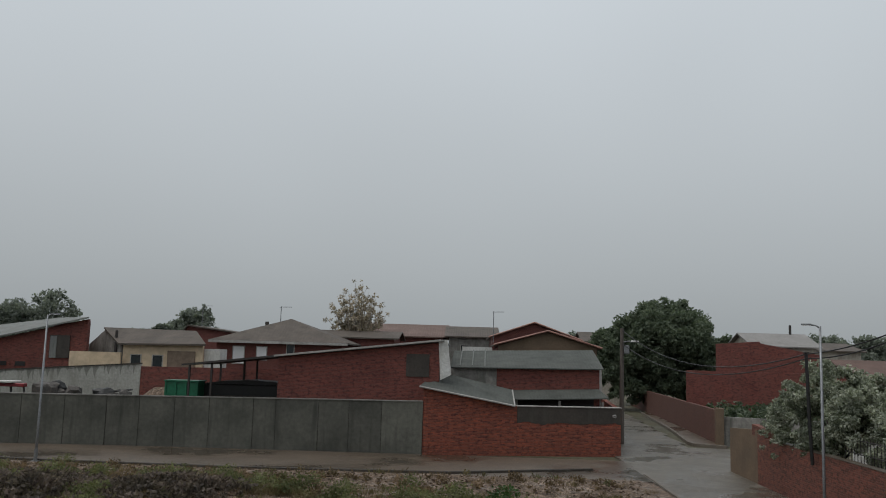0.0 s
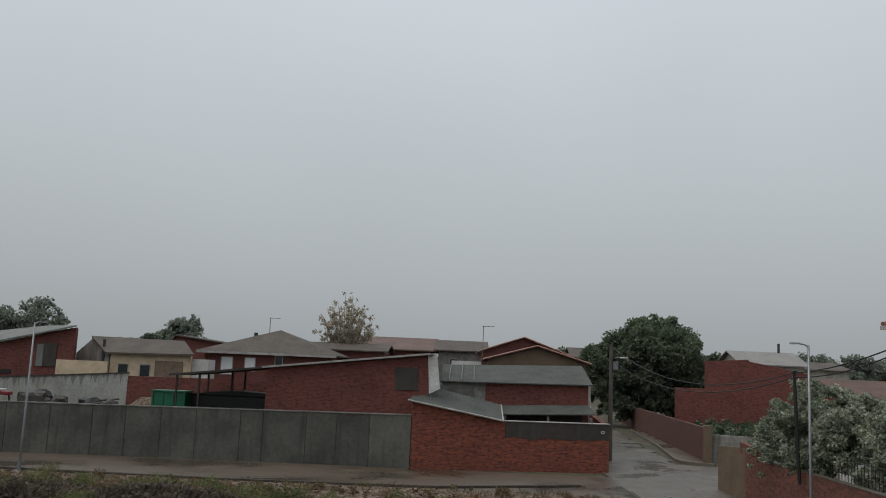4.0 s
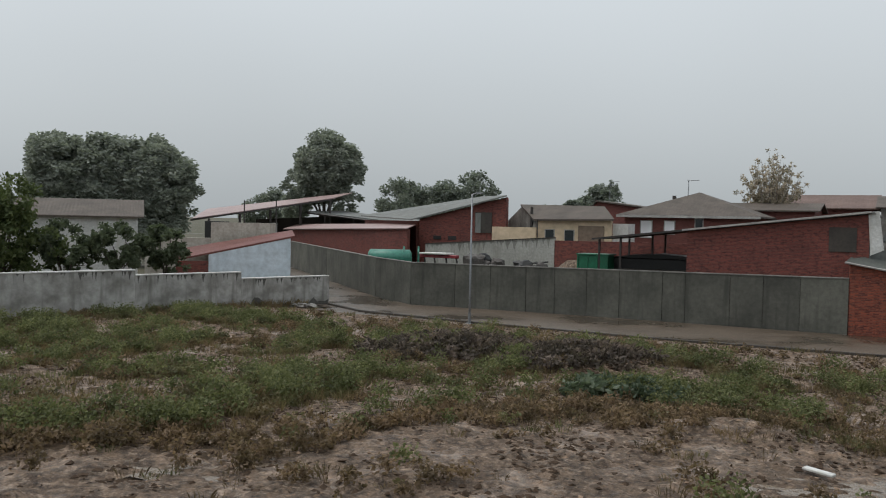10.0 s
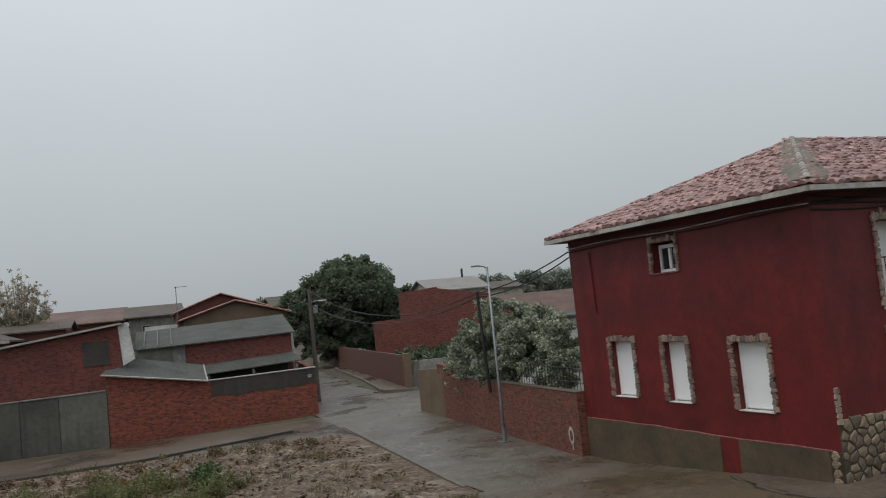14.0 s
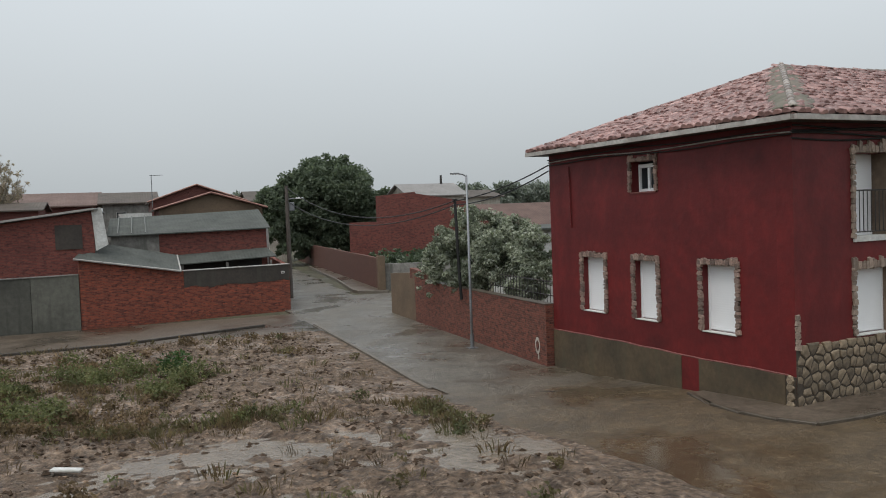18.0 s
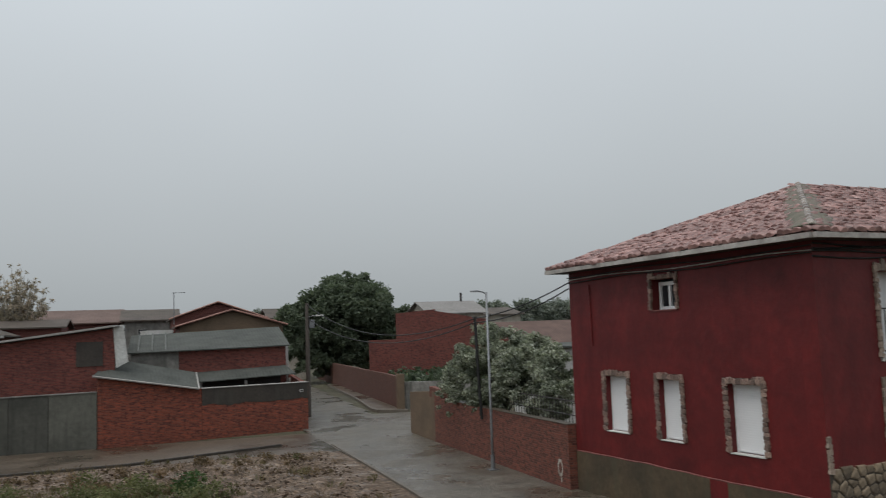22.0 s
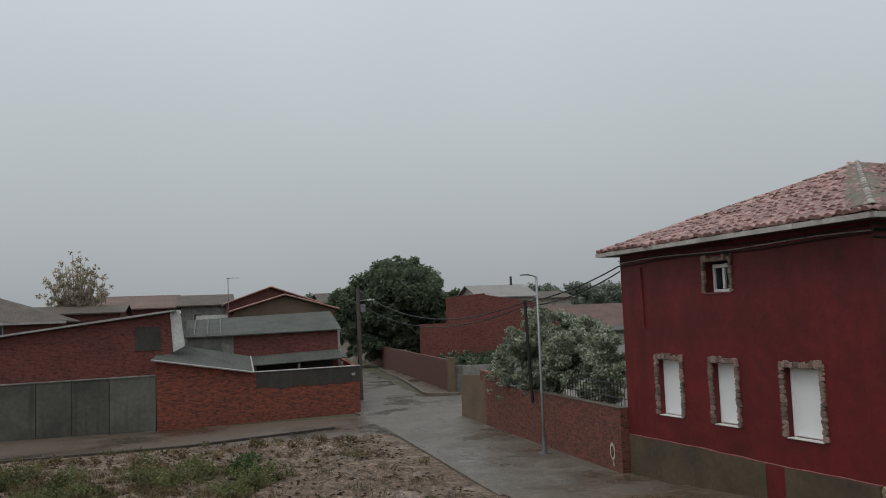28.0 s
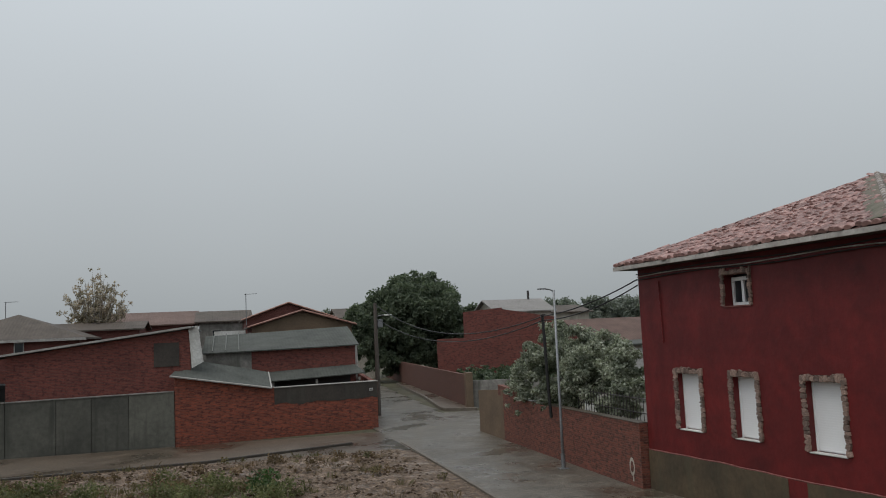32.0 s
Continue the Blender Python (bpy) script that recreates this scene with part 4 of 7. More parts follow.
# roof: eaves, gutter, tiled slopes
E0, RZ = 6.03, 7.96
OV = 0.46
P = {"sw": (-OV, -OV, E0), "se": (10.2, -OV, E0), "nw": (-OV, 9 + OV, E0), "ne": (10.2, 9 + OV, E0), "a": (4.74, 4.5, RZ - 0.02), "b": (10.15, 4.5, RZ + 0.08)}
part("roof_slope", slab([P["sw"], P["se"], P["b"], P["a"]], 0.10), M_TILE_BED, house, "front roof slope")
part("roof_slope", slab([P["nw"], P["sw"], P["a"]], 0.10), M_TILE_BED, house, "side roof slope")
part("roof_slope", slab([P["ne"], P["nw"], P["a"], P["b"]], 0.10), M_TILE_BED, house)
# Dark cement on the soffit paints in the shadowed band below the gutter.
part("soffit", box(-OV + 0.03, 10.15, -OV + 0.03, 9 + OV - 0.03, 5.903, 5.924), M_CEMENT_DARK, house, "board under the eaves, coloured dark for their shade")
for p, q in (("sw", "se"), ("nw", "sw")):
    a, b = Vector(P[p]), Vector(P[q])
    out = Vector((0, -1, 0)) if p == "sw" else Vector((-1, 0, 0))
    dz = Vector((0, 0, 1))
    n = 5
    for k in range(n):
        s, e = a.lerp(b, k / n), a.lerp(b, (k + 0.997) / n)
        bm = bmesh.new()
        o = out * 0.09
        quad_box(bm, [s + dz * -0.13, e + dz * -0.13, e + o + dz * -0.13, s + o + dz * -0.13, s + dz * -0.02, e + dz * -0.02, e + o + dz * -0.02, s + o + dz * -0.02])
        bmesh.ops.recalc_face_normals(bm, faces=bm.faces)
        part("gutter", bm, M_EAVES, house, "dirty pale cement eaves gutter")


def tile_bm(length=0.42, r0=0.115, r1=0.09, n=5):
    """A half-round clay tile along +y (up the slope), its back arched upwards."""
    bm = bmesh.new()
    rings = []
    for y, r, lift in ((0, r0, 0.02), (length, r1, 0.0)):
        rings.append([bm.verts.new((r * math.cos(math.pi * k / n), y, lift + 0.75 * r * math.sin(math.pi * k / n))) for k in range(n + 1)])
    for k in range(n):
        bm.faces.new((rings[0][k], rings[0][k + 1], rings[1][k + 1], rings[1][k]))
    lower = [bm.verts.new(v.co + Vector((0, 0, -0.016))) for v in rings[0]]
    for k in range(n):
        bm.faces.new((lower[k], lower[k + 1], rings[0][k + 1], rings[0][k]))
    bm.faces.new((lower[0], lower[1], lower[4], lower[5]))
    bm.faces.new((lower[1], lower[2], lower[3], lower[4]))
    bmesh.ops.recalc_face_normals(bm, faces=bm.faces)
    return bm


TILE = mesh_of("roof_tile", tile_bm(), M_TILE, False)
tile_slots = []


def tile_slope(o, along, up, width, reach, mask):
    """Slots for tiles: o the eaves' corner, along the eaves, up the slope; mask says which lie on the slope."""
    along, up = Vector(along).normalized(), Vector(up).normalized()
    nrm = along.cross(up)
    basis = Matrix((along, up, nrm)).transposed().to_4x4()
    x = 0.11
    while x < width:
        y = -0.05
        row_shift = random.uniform(-0.05, 0.05)
        while y < reach:
            if mask(x, y):
                p = Vector(o) + along * (x + random.uniform(-0.022, 0.022)) + up * (y + row_shift + random.uniform(-0.035, 0.035))
                tile_slots.append(Matrix.Translation(p + nrm * random.uniform(0.0, 0.035)) @ basis @ pose(0, 0, 0, random.uniform(-3, 3), random.uniform(-6, 6), random.uniform(-6, 6)))
            y += 0.34
        x += 0.225


su = Vector((0, 4.5 + OV, RZ - E0))
tile_slope(P["sw"], (1, 0, 0), su, 10.62, su.length, lambda x, y: x > y / su.length * (4.74 + OV) + 0.12)
sw_ = Vector((4.74 + OV, 0, RZ - E0))
tile_slope(P["nw"], (0, -1, 0), sw_, 9 + 2 * OV, sw_.length, lambda x, y: y / sw_.length * 4.96 + 0.1 < x < 9.92 - y / sw_.length * 4.96 - 0.1)
tile_slots.sort(key=lambda m: (m.translation - Vector((-0.5, -0.5, 6))).length)
roof_cover = part("roof_tiles", box(4.7, 4.72, 4.6, 4.62, 7.7, 7.72), M_TILE_BED, house, "wet barrel tiles in uneven rows")
for m in tile_slots[:300]:
    part("roof_tile", TILE, None, roof_cover).matrix_basis = m
bv = np.array([v.co[:] for v in TILE.vertices])
bf = np.array([list(p.vertices) for p in TILE.polygons])
allv = np.concatenate([(np.array(m.to_3x3()) @ bv.T).T + np.array(m.translation) for m in tile_slots[300:]])
allf = np.concatenate([bf + len(bv) * k for k in range(len(tile_slots) - 300)])
M_TILE_MANY = surf("clay_tiles_upper", (0.44, 0.262, 0.235), (0.24, 0.125, 0.112), 3.5, 20.0, (0.2, 0.45), 0.4, random_obj=0.38, island=True)
me = pydata("roof_tile_field", allv, allf, M_TILE_MANY)
me.polygons.foreach_set("use_smooth", [True] * len(me.polygons))
tagged(part("roof_tile_field", me, None, roof_cover), kind="stuff")


def ridge(p, q, r, material, label, flat=0.5):
    a, b = Vector(p), Vector(q)
    n = max(2, round((b - a).length / 0.4))
    for k in range(n):
        s, e = a.lerp(b, k / n), a.lerp(b, (k + 1.08) / n)
        bm = tube([s, e], [r * 1.06, r * 0.92], 8)
        for v in bm.verts:
            v.co.z -= 0.03
        ob = part("ridge_tile", bm, material, house, label if k == 0 else "", False)


ridge(Vector(P["sw"]) + Vector((0.1, 0.1, 0.16)), Vector(P["a"]) + Vector((0, 0, 0.13)), 0.085, M_RIDGE_TILE, "grey mossy hip tile")
ridge(P["nw"], P["a"], 0.09, M_RIDGE_TILE, "clay hip tile")
ridge(P["a"], P["b"], 0.10, M_RIDGE_TILE, "clay ridge tile")
ridge(P["se"], P["b"], 0.09, M_TILE, "clay verge tile")


def hip_band(side, nrm, room):
    """Uneven cement spread over the tiles beside the hip, on one slope."""
    lo, hi = Vector(P["sw"]), Vector(P["a"])
    bm = bmesh.new()
    rows = []
    for i in range(27):
        s = i / 26
        p = lo.lerp(hi, s)
        wide = min(0.60 - 0.12 * s + random.uniform(-0.07, 0.07), room * (1 - s) + 0.04)
        q = p + side * wide
        mid = p + side * wide * 0.5
        rows.append([bm.verts.new(v) for v in (p + Vector((0, 0, 0.15)), mid + nrm * (0.125 + random.uniform(-0.012, 0.012)), q + nrm * (0.10 + random.uniform(-0.015, 0.015)), q + side * 0.04 + nrm * 0.01)])
    for r, t in zip(rows, rows[1:]):
        for k in range(3):
            bm.faces.new((r[k], r[k + 1], t[k + 1], t[k]))
    bm.faces.new(rows[0])
    bmesh.ops.recalc_face_normals(bm, faces=bm.faces)
    part("hip_band", bm, M_RIDGE, house, "wide mossy cement band along the hip", False)


hip_band(Vector((1, 0, 0)), Vector((0, -0.37, 0.93)), 20.0)
hip_band(Vector((0, 1, 0)), Vector((-0.37, 0, 0.93)), 4.9)
# cables clipped under the eaves and a conduit down the side wall
for k, (z, y0) in enumerate(((5.72, -0.03), (5.65, -0.05), (5.80, -0.05), (5.57, -0.03), (5.76, -0.07))):
    pts = [(x, y0 - 0.015 * math.sin(x * 2 + k), z + 0.04 * math.sin(x * (0.9 + 0.15 * k) + k)) for x in steps(-0.05, 10.2, 0.5)]
    part("eaves_cable", tube(pts, 0.020, 5), M_CABLE, house)
    if k < 3:
        pts = [(y0 - 0.01 * math.sin(v * 2 + k), v, z + 0.03 * math.sin(v * 1.1 + k) - 0.02) for v in steps(-0.03, 9.0, 0.6)]
        part("eaves_cable", tube(pts, 0.016, 5), M_CABLE if k else M_EAVES, house)
part("hanging_cable", tube([(4.32, -0.35, 5.88), (4.34, -0.12, 5.70), (4.36, -0.04, 5.4), (4.45, -0.03, 5.1), (4.40, -0.03, 4.85)], 0.012, 5), M_EAVES, house, "loose pale cable hanging from the eaves")
part("conduit", tube([(-0.03, 7.95, 5.5), (-0.03, 7.92, 4.6), (-0.03, 7.9, 3.75)], 0.02, 6), M_RED, house, "red-painted conduit")
wall_light = thing("street_lamp", HOUSE, "street lamp on an iron mast fixed to the red house", "street lamp", "street lamps")
part("mast", tube([(10.42, -0.28, 5.05), (10.42, -0.28, 7.24)], 0.04, 8), M_IRON, wall_light)
for z in (5.1, 5.56):
    part("arm", tube([(10.08, -0.01, z), (10.44, -0.28, z)], 0.03, 6), M_IRON, wall_light)
part("lamp_arm", tube([(10.42, -0.28, 7.21), (10.66, -0.44, 7.27)], 0.03, 6), M_IRON, wall_light)
part("lantern", tube([(10.64, -0.42, 7.26), (10.70, -0.46, 7.28), (10.94, -0.62, 7.35)], [0.03, 0.07, 0.045], 8), M_IRON, wall_light, "dark grey lantern")
for k in range(6):
    z = 5.35 + k * 0.16
    p, q = Vector((10.2, -0.3, z)), Vector((34, -5 - k, (7.8, 6.6, 5.6, 5.0, 8.2, 3.6)[k]))
    pts = [p.lerp(q, s / 10) - Vector((0, 0, 0.35 * (1 - (2 * s / 10 - 1) ** 2))) for s in range(11)]
    ob = new("overhead_cable", mesh_of("overhead_cable", tube([HOUSE @ v for v in pts], 0.018, 5), M_CABLE))
    tagged(ob, "black overhead cable from the house bracket", "cable", "cables up the front street")

# ---- garden wall beside the red house ----
GW = thing("garden_wall", pose(0, 0, 0), "old brick garden wall with a cement-rendered end", "wall")


def run(parent, name, p, q, z0, z1, thick, material, label="", top_of=None, holes=()):
    m, length = between(p, q)
    o = part(name, wall_bm(length, z0, z1, thick, holes, top_of=top_of), material, parent, label)
    o.matrix_basis = m
    return o, length


run(GW, "brickwork", (11.93, 35.9), (11.74, 22.95), -0.7, 1.43, 0.28, M_BRICK_WALL, "weathered brickwork")
run(GW, "rendered_end", (12.02, 39.85), (11.935, 35.92), -0.7, 1.48, 0.30, M_OCHRE, "brown cement-rendered end", top_of=lambda x: 1.48 + 0.06 * x)
run(GW, "brick_step", (11.945, 36.6), (11.93, 35.0), 1.44, 1.88, 0.26, M_BRICK_WALL, "broken higher courses of loose brick", top_of=lambda x: 1.9 - 0.05 * x)
run(GW, "end_return", (14.5, 39.95), (12.03, 39.86), -0.7, 1.46, 0.28, M_OCHRE, "rendered return of the wall")
m, length = between((11.92, 34.4), (11.74, 22.95))
for k in range(12):
    o = part("coping", box(k * length / 12, (k + 0.99) * length / 12, -0.02, 0.30, 1.432, 1.458, bevel=0.006), M_KERB_WET, GW, "thin brown cement coping" if k == 0 else "")
    o.matrix_basis = m
fence = thing("garden_railing", pose(0, 0, 0), "dark iron railing behind the garden wall", "railing")
for z in (1.62, 2.05):
    part("rail", tube([(12.5, 29.0, z), (12.3, 23.0, z)], 0.018, 6), M_IRON, fence)
for k in range(26):
    s = k / 25
    part("bar", tube([(12.5 - 0.2 * s, 29 - 6 * s, 0.6), (12.5 - 0.2 * s, 29 - 6 * s, 2.15)], 0.012, 5), M_IRON, fence)
part("support", box(12.2, 12.6, 22.96, 29.1, -0.7, 0.62), M_CEMENT, fence, "low cement footing")
mark = bmesh.new()
for k in range(16):
    t0, t1 = 2 * math.pi * k / 16, 2 * math.pi * (k + 1) / 16
    vs = [mark.verts.new((r1 * 0.17 * math.cos(t), 0, r1 * 0.27 * math.sin(t))) for r1, t in ((1.0, t0), (1.0, t1), (0.62, t1), (0.62, t0))]
    mark.faces.new(vs)
o = part("painted_mark", mark, M_TAN, GW, "pale painted ring on the bricks")
o.matrix_basis = pose(11.737, 23.55, 0.12, 0, 0, -91)
o2 = part("painted_mark", box(-0.04, 0.04, 0, 0.003, -0.42, -0.27), M_TAN, GW, "pale painted stroke")
o2.matrix_basis = pose(11.733, 23.5, 0.12, 0, 0, -91)

# ---- street lamps ----


def street_lamp(x, y, height, arm_to, label):
    z = gz(x, y)
    root = thing("street_lamp", pose(x, y, z), label, "street lamp", "street lamps")
    part("pole", tube([(0, 0, -0.1), (0, 0, 1.2), (0, 0, height)], [0.055, 0.05, 0.036], 10), M_GALV, root, "", False)
    part("base_plate", box(-0.16, 0.16, -0.16, 0.16, 0.0, 0.03, bevel=0.006), M_GALV, root)
    part("base_sleeve", tube([(0, 0, 0.03), (0, 0, 0.5)], 0.075, 10), M_GALV, root)
    ax, ay = arm_to
    part("arm", tube([(0, 0, height - 0.06), (ax * 0.4, ay * 0.4, height + 0.02), (ax, ay, height + 0.05)], 0.025, 6), M_GALV, root)
    head = part("lamp_head", box(-0.05, 0.26, -0.07, 0.07, -0.02, 0.035, bevel=0.012), M_GALV, root, "flat grey lantern")
    head.matrix_basis = pose(ax, ay, height + 0.05, 0, 0, math.degrees(math.atan2(ay, ax)))
    glass = part("lens", box(-0.02, 0.22, -0.07, 0.07, -0.03, -0.021), M_WHITE, head)
    return root


street_lamp(11.19, 27.55, 6.06, (-0.28, 0.1), "tall grey steel street lamp by the garden wall")
street_lamp(-17.75, 35.6, 6.05, (0.2, 0.15), "grey steel street lamp at the kerb of the back street")

# ---- poles and overhead cables ----


def sag(a, b, drop, r, label, group):
    a, b = Vector(a), Vector(b)
    pts = [a.lerp(b, s / 14) - Vector((0, 0, drop * (1 - (2 * s / 14 - 1) ** 2))) for s in range(15)]
    solo("overhead_cable", tube(pts, r, 5), M_CABLE, label, "cable", group)


pole = thing("utility_pole", pose(9.15, 51.2, -0.45), "dark wooden utility pole with a lamp bracket", "utility pole")
part("pole", tube([(0, 0, -0.1), (0, 0, 3), (0, 0, 6.75)], [0.15, 0.13, 0.10], 8), M_WOOD, pole)
part("bracket", tube([(0, 0, 5.9), (0.3, -0.1, 5.98), (0.75, -0.2, 6.0)], 0.03, 6), M_GALV, pole)
part("lantern", box(0.5, 0.95, -0.3, -0.12, 5.94, 6.03, bevel=0.02), M_WHITE_WALL, pole, "pale lantern")
part("insulator_box", box(0.12, 0.42, -0.12, 0.1, 5.25, 5.75, bevel=0.02), M_GALV, pole)
bpole = thing("iron_post", pose(11.55, 29.65, -0.45), "black iron post fixed to the garden wall", "post")
part("shaft", tube([(0.12, 0, 1.5), (0.06, 0, 2.9), (0, 0, 5.22)], [0.062, 0.062, 0.06], 8), M_CABLE, bpole)
part("cap", box(-0.08, 0.08, -0.08, 0.08, 5.22, 5.27), M_IRON, bpole)
sag((9.15, 51.2, 6.2), (11.55, 29.65, 4.75), 1.15, 0.022, "black cable from the utility pole to the post", "cables of the side street")
sag((9.15, 51.2, 5.4), (11.55, 29.65, 4.6), 1.1, 0.022, "black cable from the utility pole to the post", "cables of the side street")
sag((11.55, 29.65, 4.75), (11.96, 22.9, 5.62), 0.16, 0.022, "black cable from the post to the red house", "cables of the side street")
sag((11.55, 29.65, 4.6), (11.96, 22.9, 5.45), 0.22, 0.022, "black cable from the post to the red house", "cables of the side street")

# ---- precast concrete wall along the back street ----
CW = thing("concrete_wall", pose(0, 0, 0), "grey precast concrete panel wall with water stains", "wall")


def panel_row(p, q, za, zb, n):
    m, length = between(p, q)
    cuts = [0.0] + [(k + random.uniform(-0.22, 0.22)) * length / n for k in range(1, n)] + [length]
    for a, b in zip(cuts, cuts[1:]):
        top0, top1 = za + (zb - za) * a / length, za + (zb - za) * b / length
        bm = bmesh.new()
        d = random.uniform(-0.012, 0.012)
        quad_box(bm, [(a + 0.012, d, -0.8), (b - 0.012, d, -0.8), (b - 0.012, 0.16, -0.8), (a + 0.012, 0.16, -0.8), (a + 0.012, d, top0), (b - 0.012, d, top1), (b - 0.012, 0.16, top1), (a + 0.012, 0.16, top0)])
        o = part("panel", bm, M_CONC, CW)
        o.matrix_basis = m
        o = part("joint", box(a - 0.02, a + 0.02, 0.05, 0.13, -0.8, min(top0, top1) - 0.01), M_CEMENT_DARK, CW)
        o.matrix_basis = m
        bm = bmesh.new()
        quad_box(bm, [(a, -0.03, top0 + 0.002), (b - 0.01, -0.03, top1 + 0.002), (b - 0.01, 0.2, top1 + 0.002), (a, 0.2, top0 + 0.002), (a, -0.03, top0 + 0.05), (b - 0.01, -0.03, top1 + 0.05), (b - 0.01, 0.2, top1 + 0.05), (a, 0.2, top0 + 0.05)])
        o = part("cap", bm, M_CEMENT, CW)
        o.matrix_basis = m


panel_row((-17.75, 42.3), (-2.12, 42.76), 1.94, 2.08, 9)
panel_row((-24.5, 41.6), (-17.76, 42.3), 1.92, 1.94, 3)
panel_row((-28.8, 44.6), (-24.51, 41.6), 1.95, 1.92, 2)
panel_row((-58.0, 71.0), (-28.81, 44.61), 2.05, 1.95, 10)

# ---- brick hut on the street corner ----
hut = thing("brick_hut", pose(0, 0, 0), "low orange-brick hut with a sheet roof on the corner", "shed")
m, length = between((-2.10, 42.80), (7.95, 44.7))
o = part("front_wall", wall_bm(4.75, -0.8, 1.95, 0.25, (), top_of=lambda x: 2.80 - 0.85 * x / 4.75), M_BRICK_HUT, hut, "rough orange brickwork with crumbling joints")
o.matrix_basis = m
o = part("yard_wall", wall_bm(length - 4.76, -0.8, 1.92, 0.25), M_BRICK_HUT, hut, "orange brick yard wall")
o.matrix_basis = m @ pose(4.76, 0, 0)
low = [(x, 1.12 + 0.10 * noise.noise((x * 1.1, 3, 5)) + 0.06 * noise.noise((x * 4.0, 1, 2))) for x in steps(0, length - 4.77, 0.16)]
o = part("render_band", prism(low + [(length - 4.77, 1.93), (0, 1.93)], -0.014, -0.002), M_CEMENT_DARK, hut, "dark ragged cement render on top of the yard wall")
o.matrix_basis = m @ pose(4.76, 0, 0)
for k in range(6):
    d = (length - 4.7) / 6
    o = part("coping", box(4.74 + k * d, 4.74 + (k + 0.985) * d, -0.06, 0.3, 1.934, 1.985, bevel=0.01), M_GUTTER, hut, "pale cement coping" if k == 0 else "")
    o.matrix_basis = m
o = part("number_plate", box(9.78, 9.97, -0.025, -0.012, 1.48, 1.61), M_WHITE_WALL, hut, "small white plate")
o.matrix_basis = m
o2 = part("plate_bar", box(9.81, 9.94, -0.029, -0.026, 1.52, 1.565), M_IRON, o)
run(hut, "side_wall", (7.95, 44.72), (9.1, 57.0), -0.8, 1.9, 0.25, M_BRICK_HUT, "brick side wall along the street")
run(hut, "party_wall", (-1.87, 46.4), (-2.08, 42.83), -0.8, 2.8, 0.2, M_BRICK_HUT)
part("roof", slab([(-2.3, 42.58, 2.86), (2.42, 43.45, 2.0), (2.45, 46.6, 2.66), (-0.85, 46.6, 3.36), (-2.1, 45.4, 3.1)], 0.05), M_SHEET, hut, "grey corrugated fibre-cement roof")
for p, q in (((-2.32, 42.56, 2.83), (2.44, 43.43, 1.97)), ((2.44, 43.43, 1.97), (2.47, 46.6, 2.63))):
    part("verge", tube([p, q], 0.05, 6), M_GUTTER, hut, "pale verge strip")

store = thing("brick_store", pose(0, 0, 0), "brick store with grey sheet roofs behind the hut", "shed")
part("front_wall", prism([(1.67, -0.5), (7.35, -0.5), (7.35, 3.84), (1.67, 3.77)], 48.0, 48.25), M_BRICK, store, "red brick wall")
part("rendered_wall", prism([(-0.75, -0.5), (1.66, -0.5), (1.66, 3.77), (-0.75, 3.73)], 47.98, 48.24), M_CEMENT, store, "grey rendered wall")
part("side_wall", box(7.1, 7.36, 48.26, 53.2, -0.5, 3.7), M_BRICK, store)
part("back_wall", box(-0.75, 7.08, 53.0, 53.2, -0.5, 4.6), M_BRICK, store)
part("roof", slab([(-0.95, 47.75, 3.77), (7.55, 47.75, 3.89), (7.75, 53.4, 4.98), (-0.8, 53.4, 4.72)], 0.06), M_SHEET, store, "grey fibre-cement roof")
part("lower_roof", slab([(2.5, 46.3, 2.17), (7.65, 46.5, 2.36), (7.3, 47.97, 2.78), (2.55, 47.97, 2.60)], 0.05), M_SHEET, store, "lower grey sheet roof over the yard")
for x in (-0.4, 0.3, 1.0):
    part("roof_batten", tube([(x, 48.0, 3.86), (x + 0.1, 53.0, 4.82)], 0.035, 5), M_SHEET_LIGHT, store)
for x in (2.7, 5.0, 7.3):
    part("post", box(x - 0.06, x + 0.06, 46.45, 46.57, -0.5, 2.14), M_CEMENT, store)
# A near-black box stands in for the shade beneath the lower roof.
part("dark_back", box(2.6, 7.0, 47.7, 47.9, -0.45, 2.3), M_DARK, store, "deep shade of the open lean-to")
for k in range(7):
    x = 4.4 + k * 0.5
    bm = box(-0.2, 0.2, -0.15, 0.15, 0, 0.3 + 0.1 * (k % 3), bevel=0.03)
    solo("crate", bm, M_SCRAP if k % 2 else M_WHITE_WALL, "old box stored under the lean-to roof", "box", "boxes under the lean-to", m=pose(x, 45.8, -0.45, 0, 0, 13 * k))

# ---- long brick shed with a carport ----
shed = thing("brick_shed", pose(0, 0, 0), "long red-brick shed with a single-pitch roof", "shed")
part("front_wall", prism([(-9.8, -0.6), (-1.42, -0.6), (-1.42, 5.04), (-9.8, 4.06)], 44.5, 44.75), M_BRICK, shed, "dark red brick wall")
part("boarded_window", box(-3.15, -1.95, 44.46, 44.497, 3.25, 4.42), M_CEMENT_DARK, shed, "dark olive boarded opening")
part("side_wall", box(-1.66, -1.40, 44.76, 60.0, -0.6, 5.02), M_CEMENT, shed, "grey rendered side wall")
part("left_wall", box(-9.8, -9.56, 44.76, 58.0, -0.6, 4.0), M_BRICK, shed)
part("roof", slab([(-9.95, 44.2, 4.14), (-1.2, 44.2, 5.17), (-1.2, 60.2, 5.17), (-9.95, 60.2, 4.14)], 0.07), M_SHEET_LIGHT, shed, "light sheet roof")
part("verge_flashing", slab([(-10, 44.16, 4.17), (-1.38, 44.16, 5.2), (-1.38, 44.36, 5.2), (-10, 44.36, 4.17)], 0.09), M_GUTTER, shed, "white metal verge")
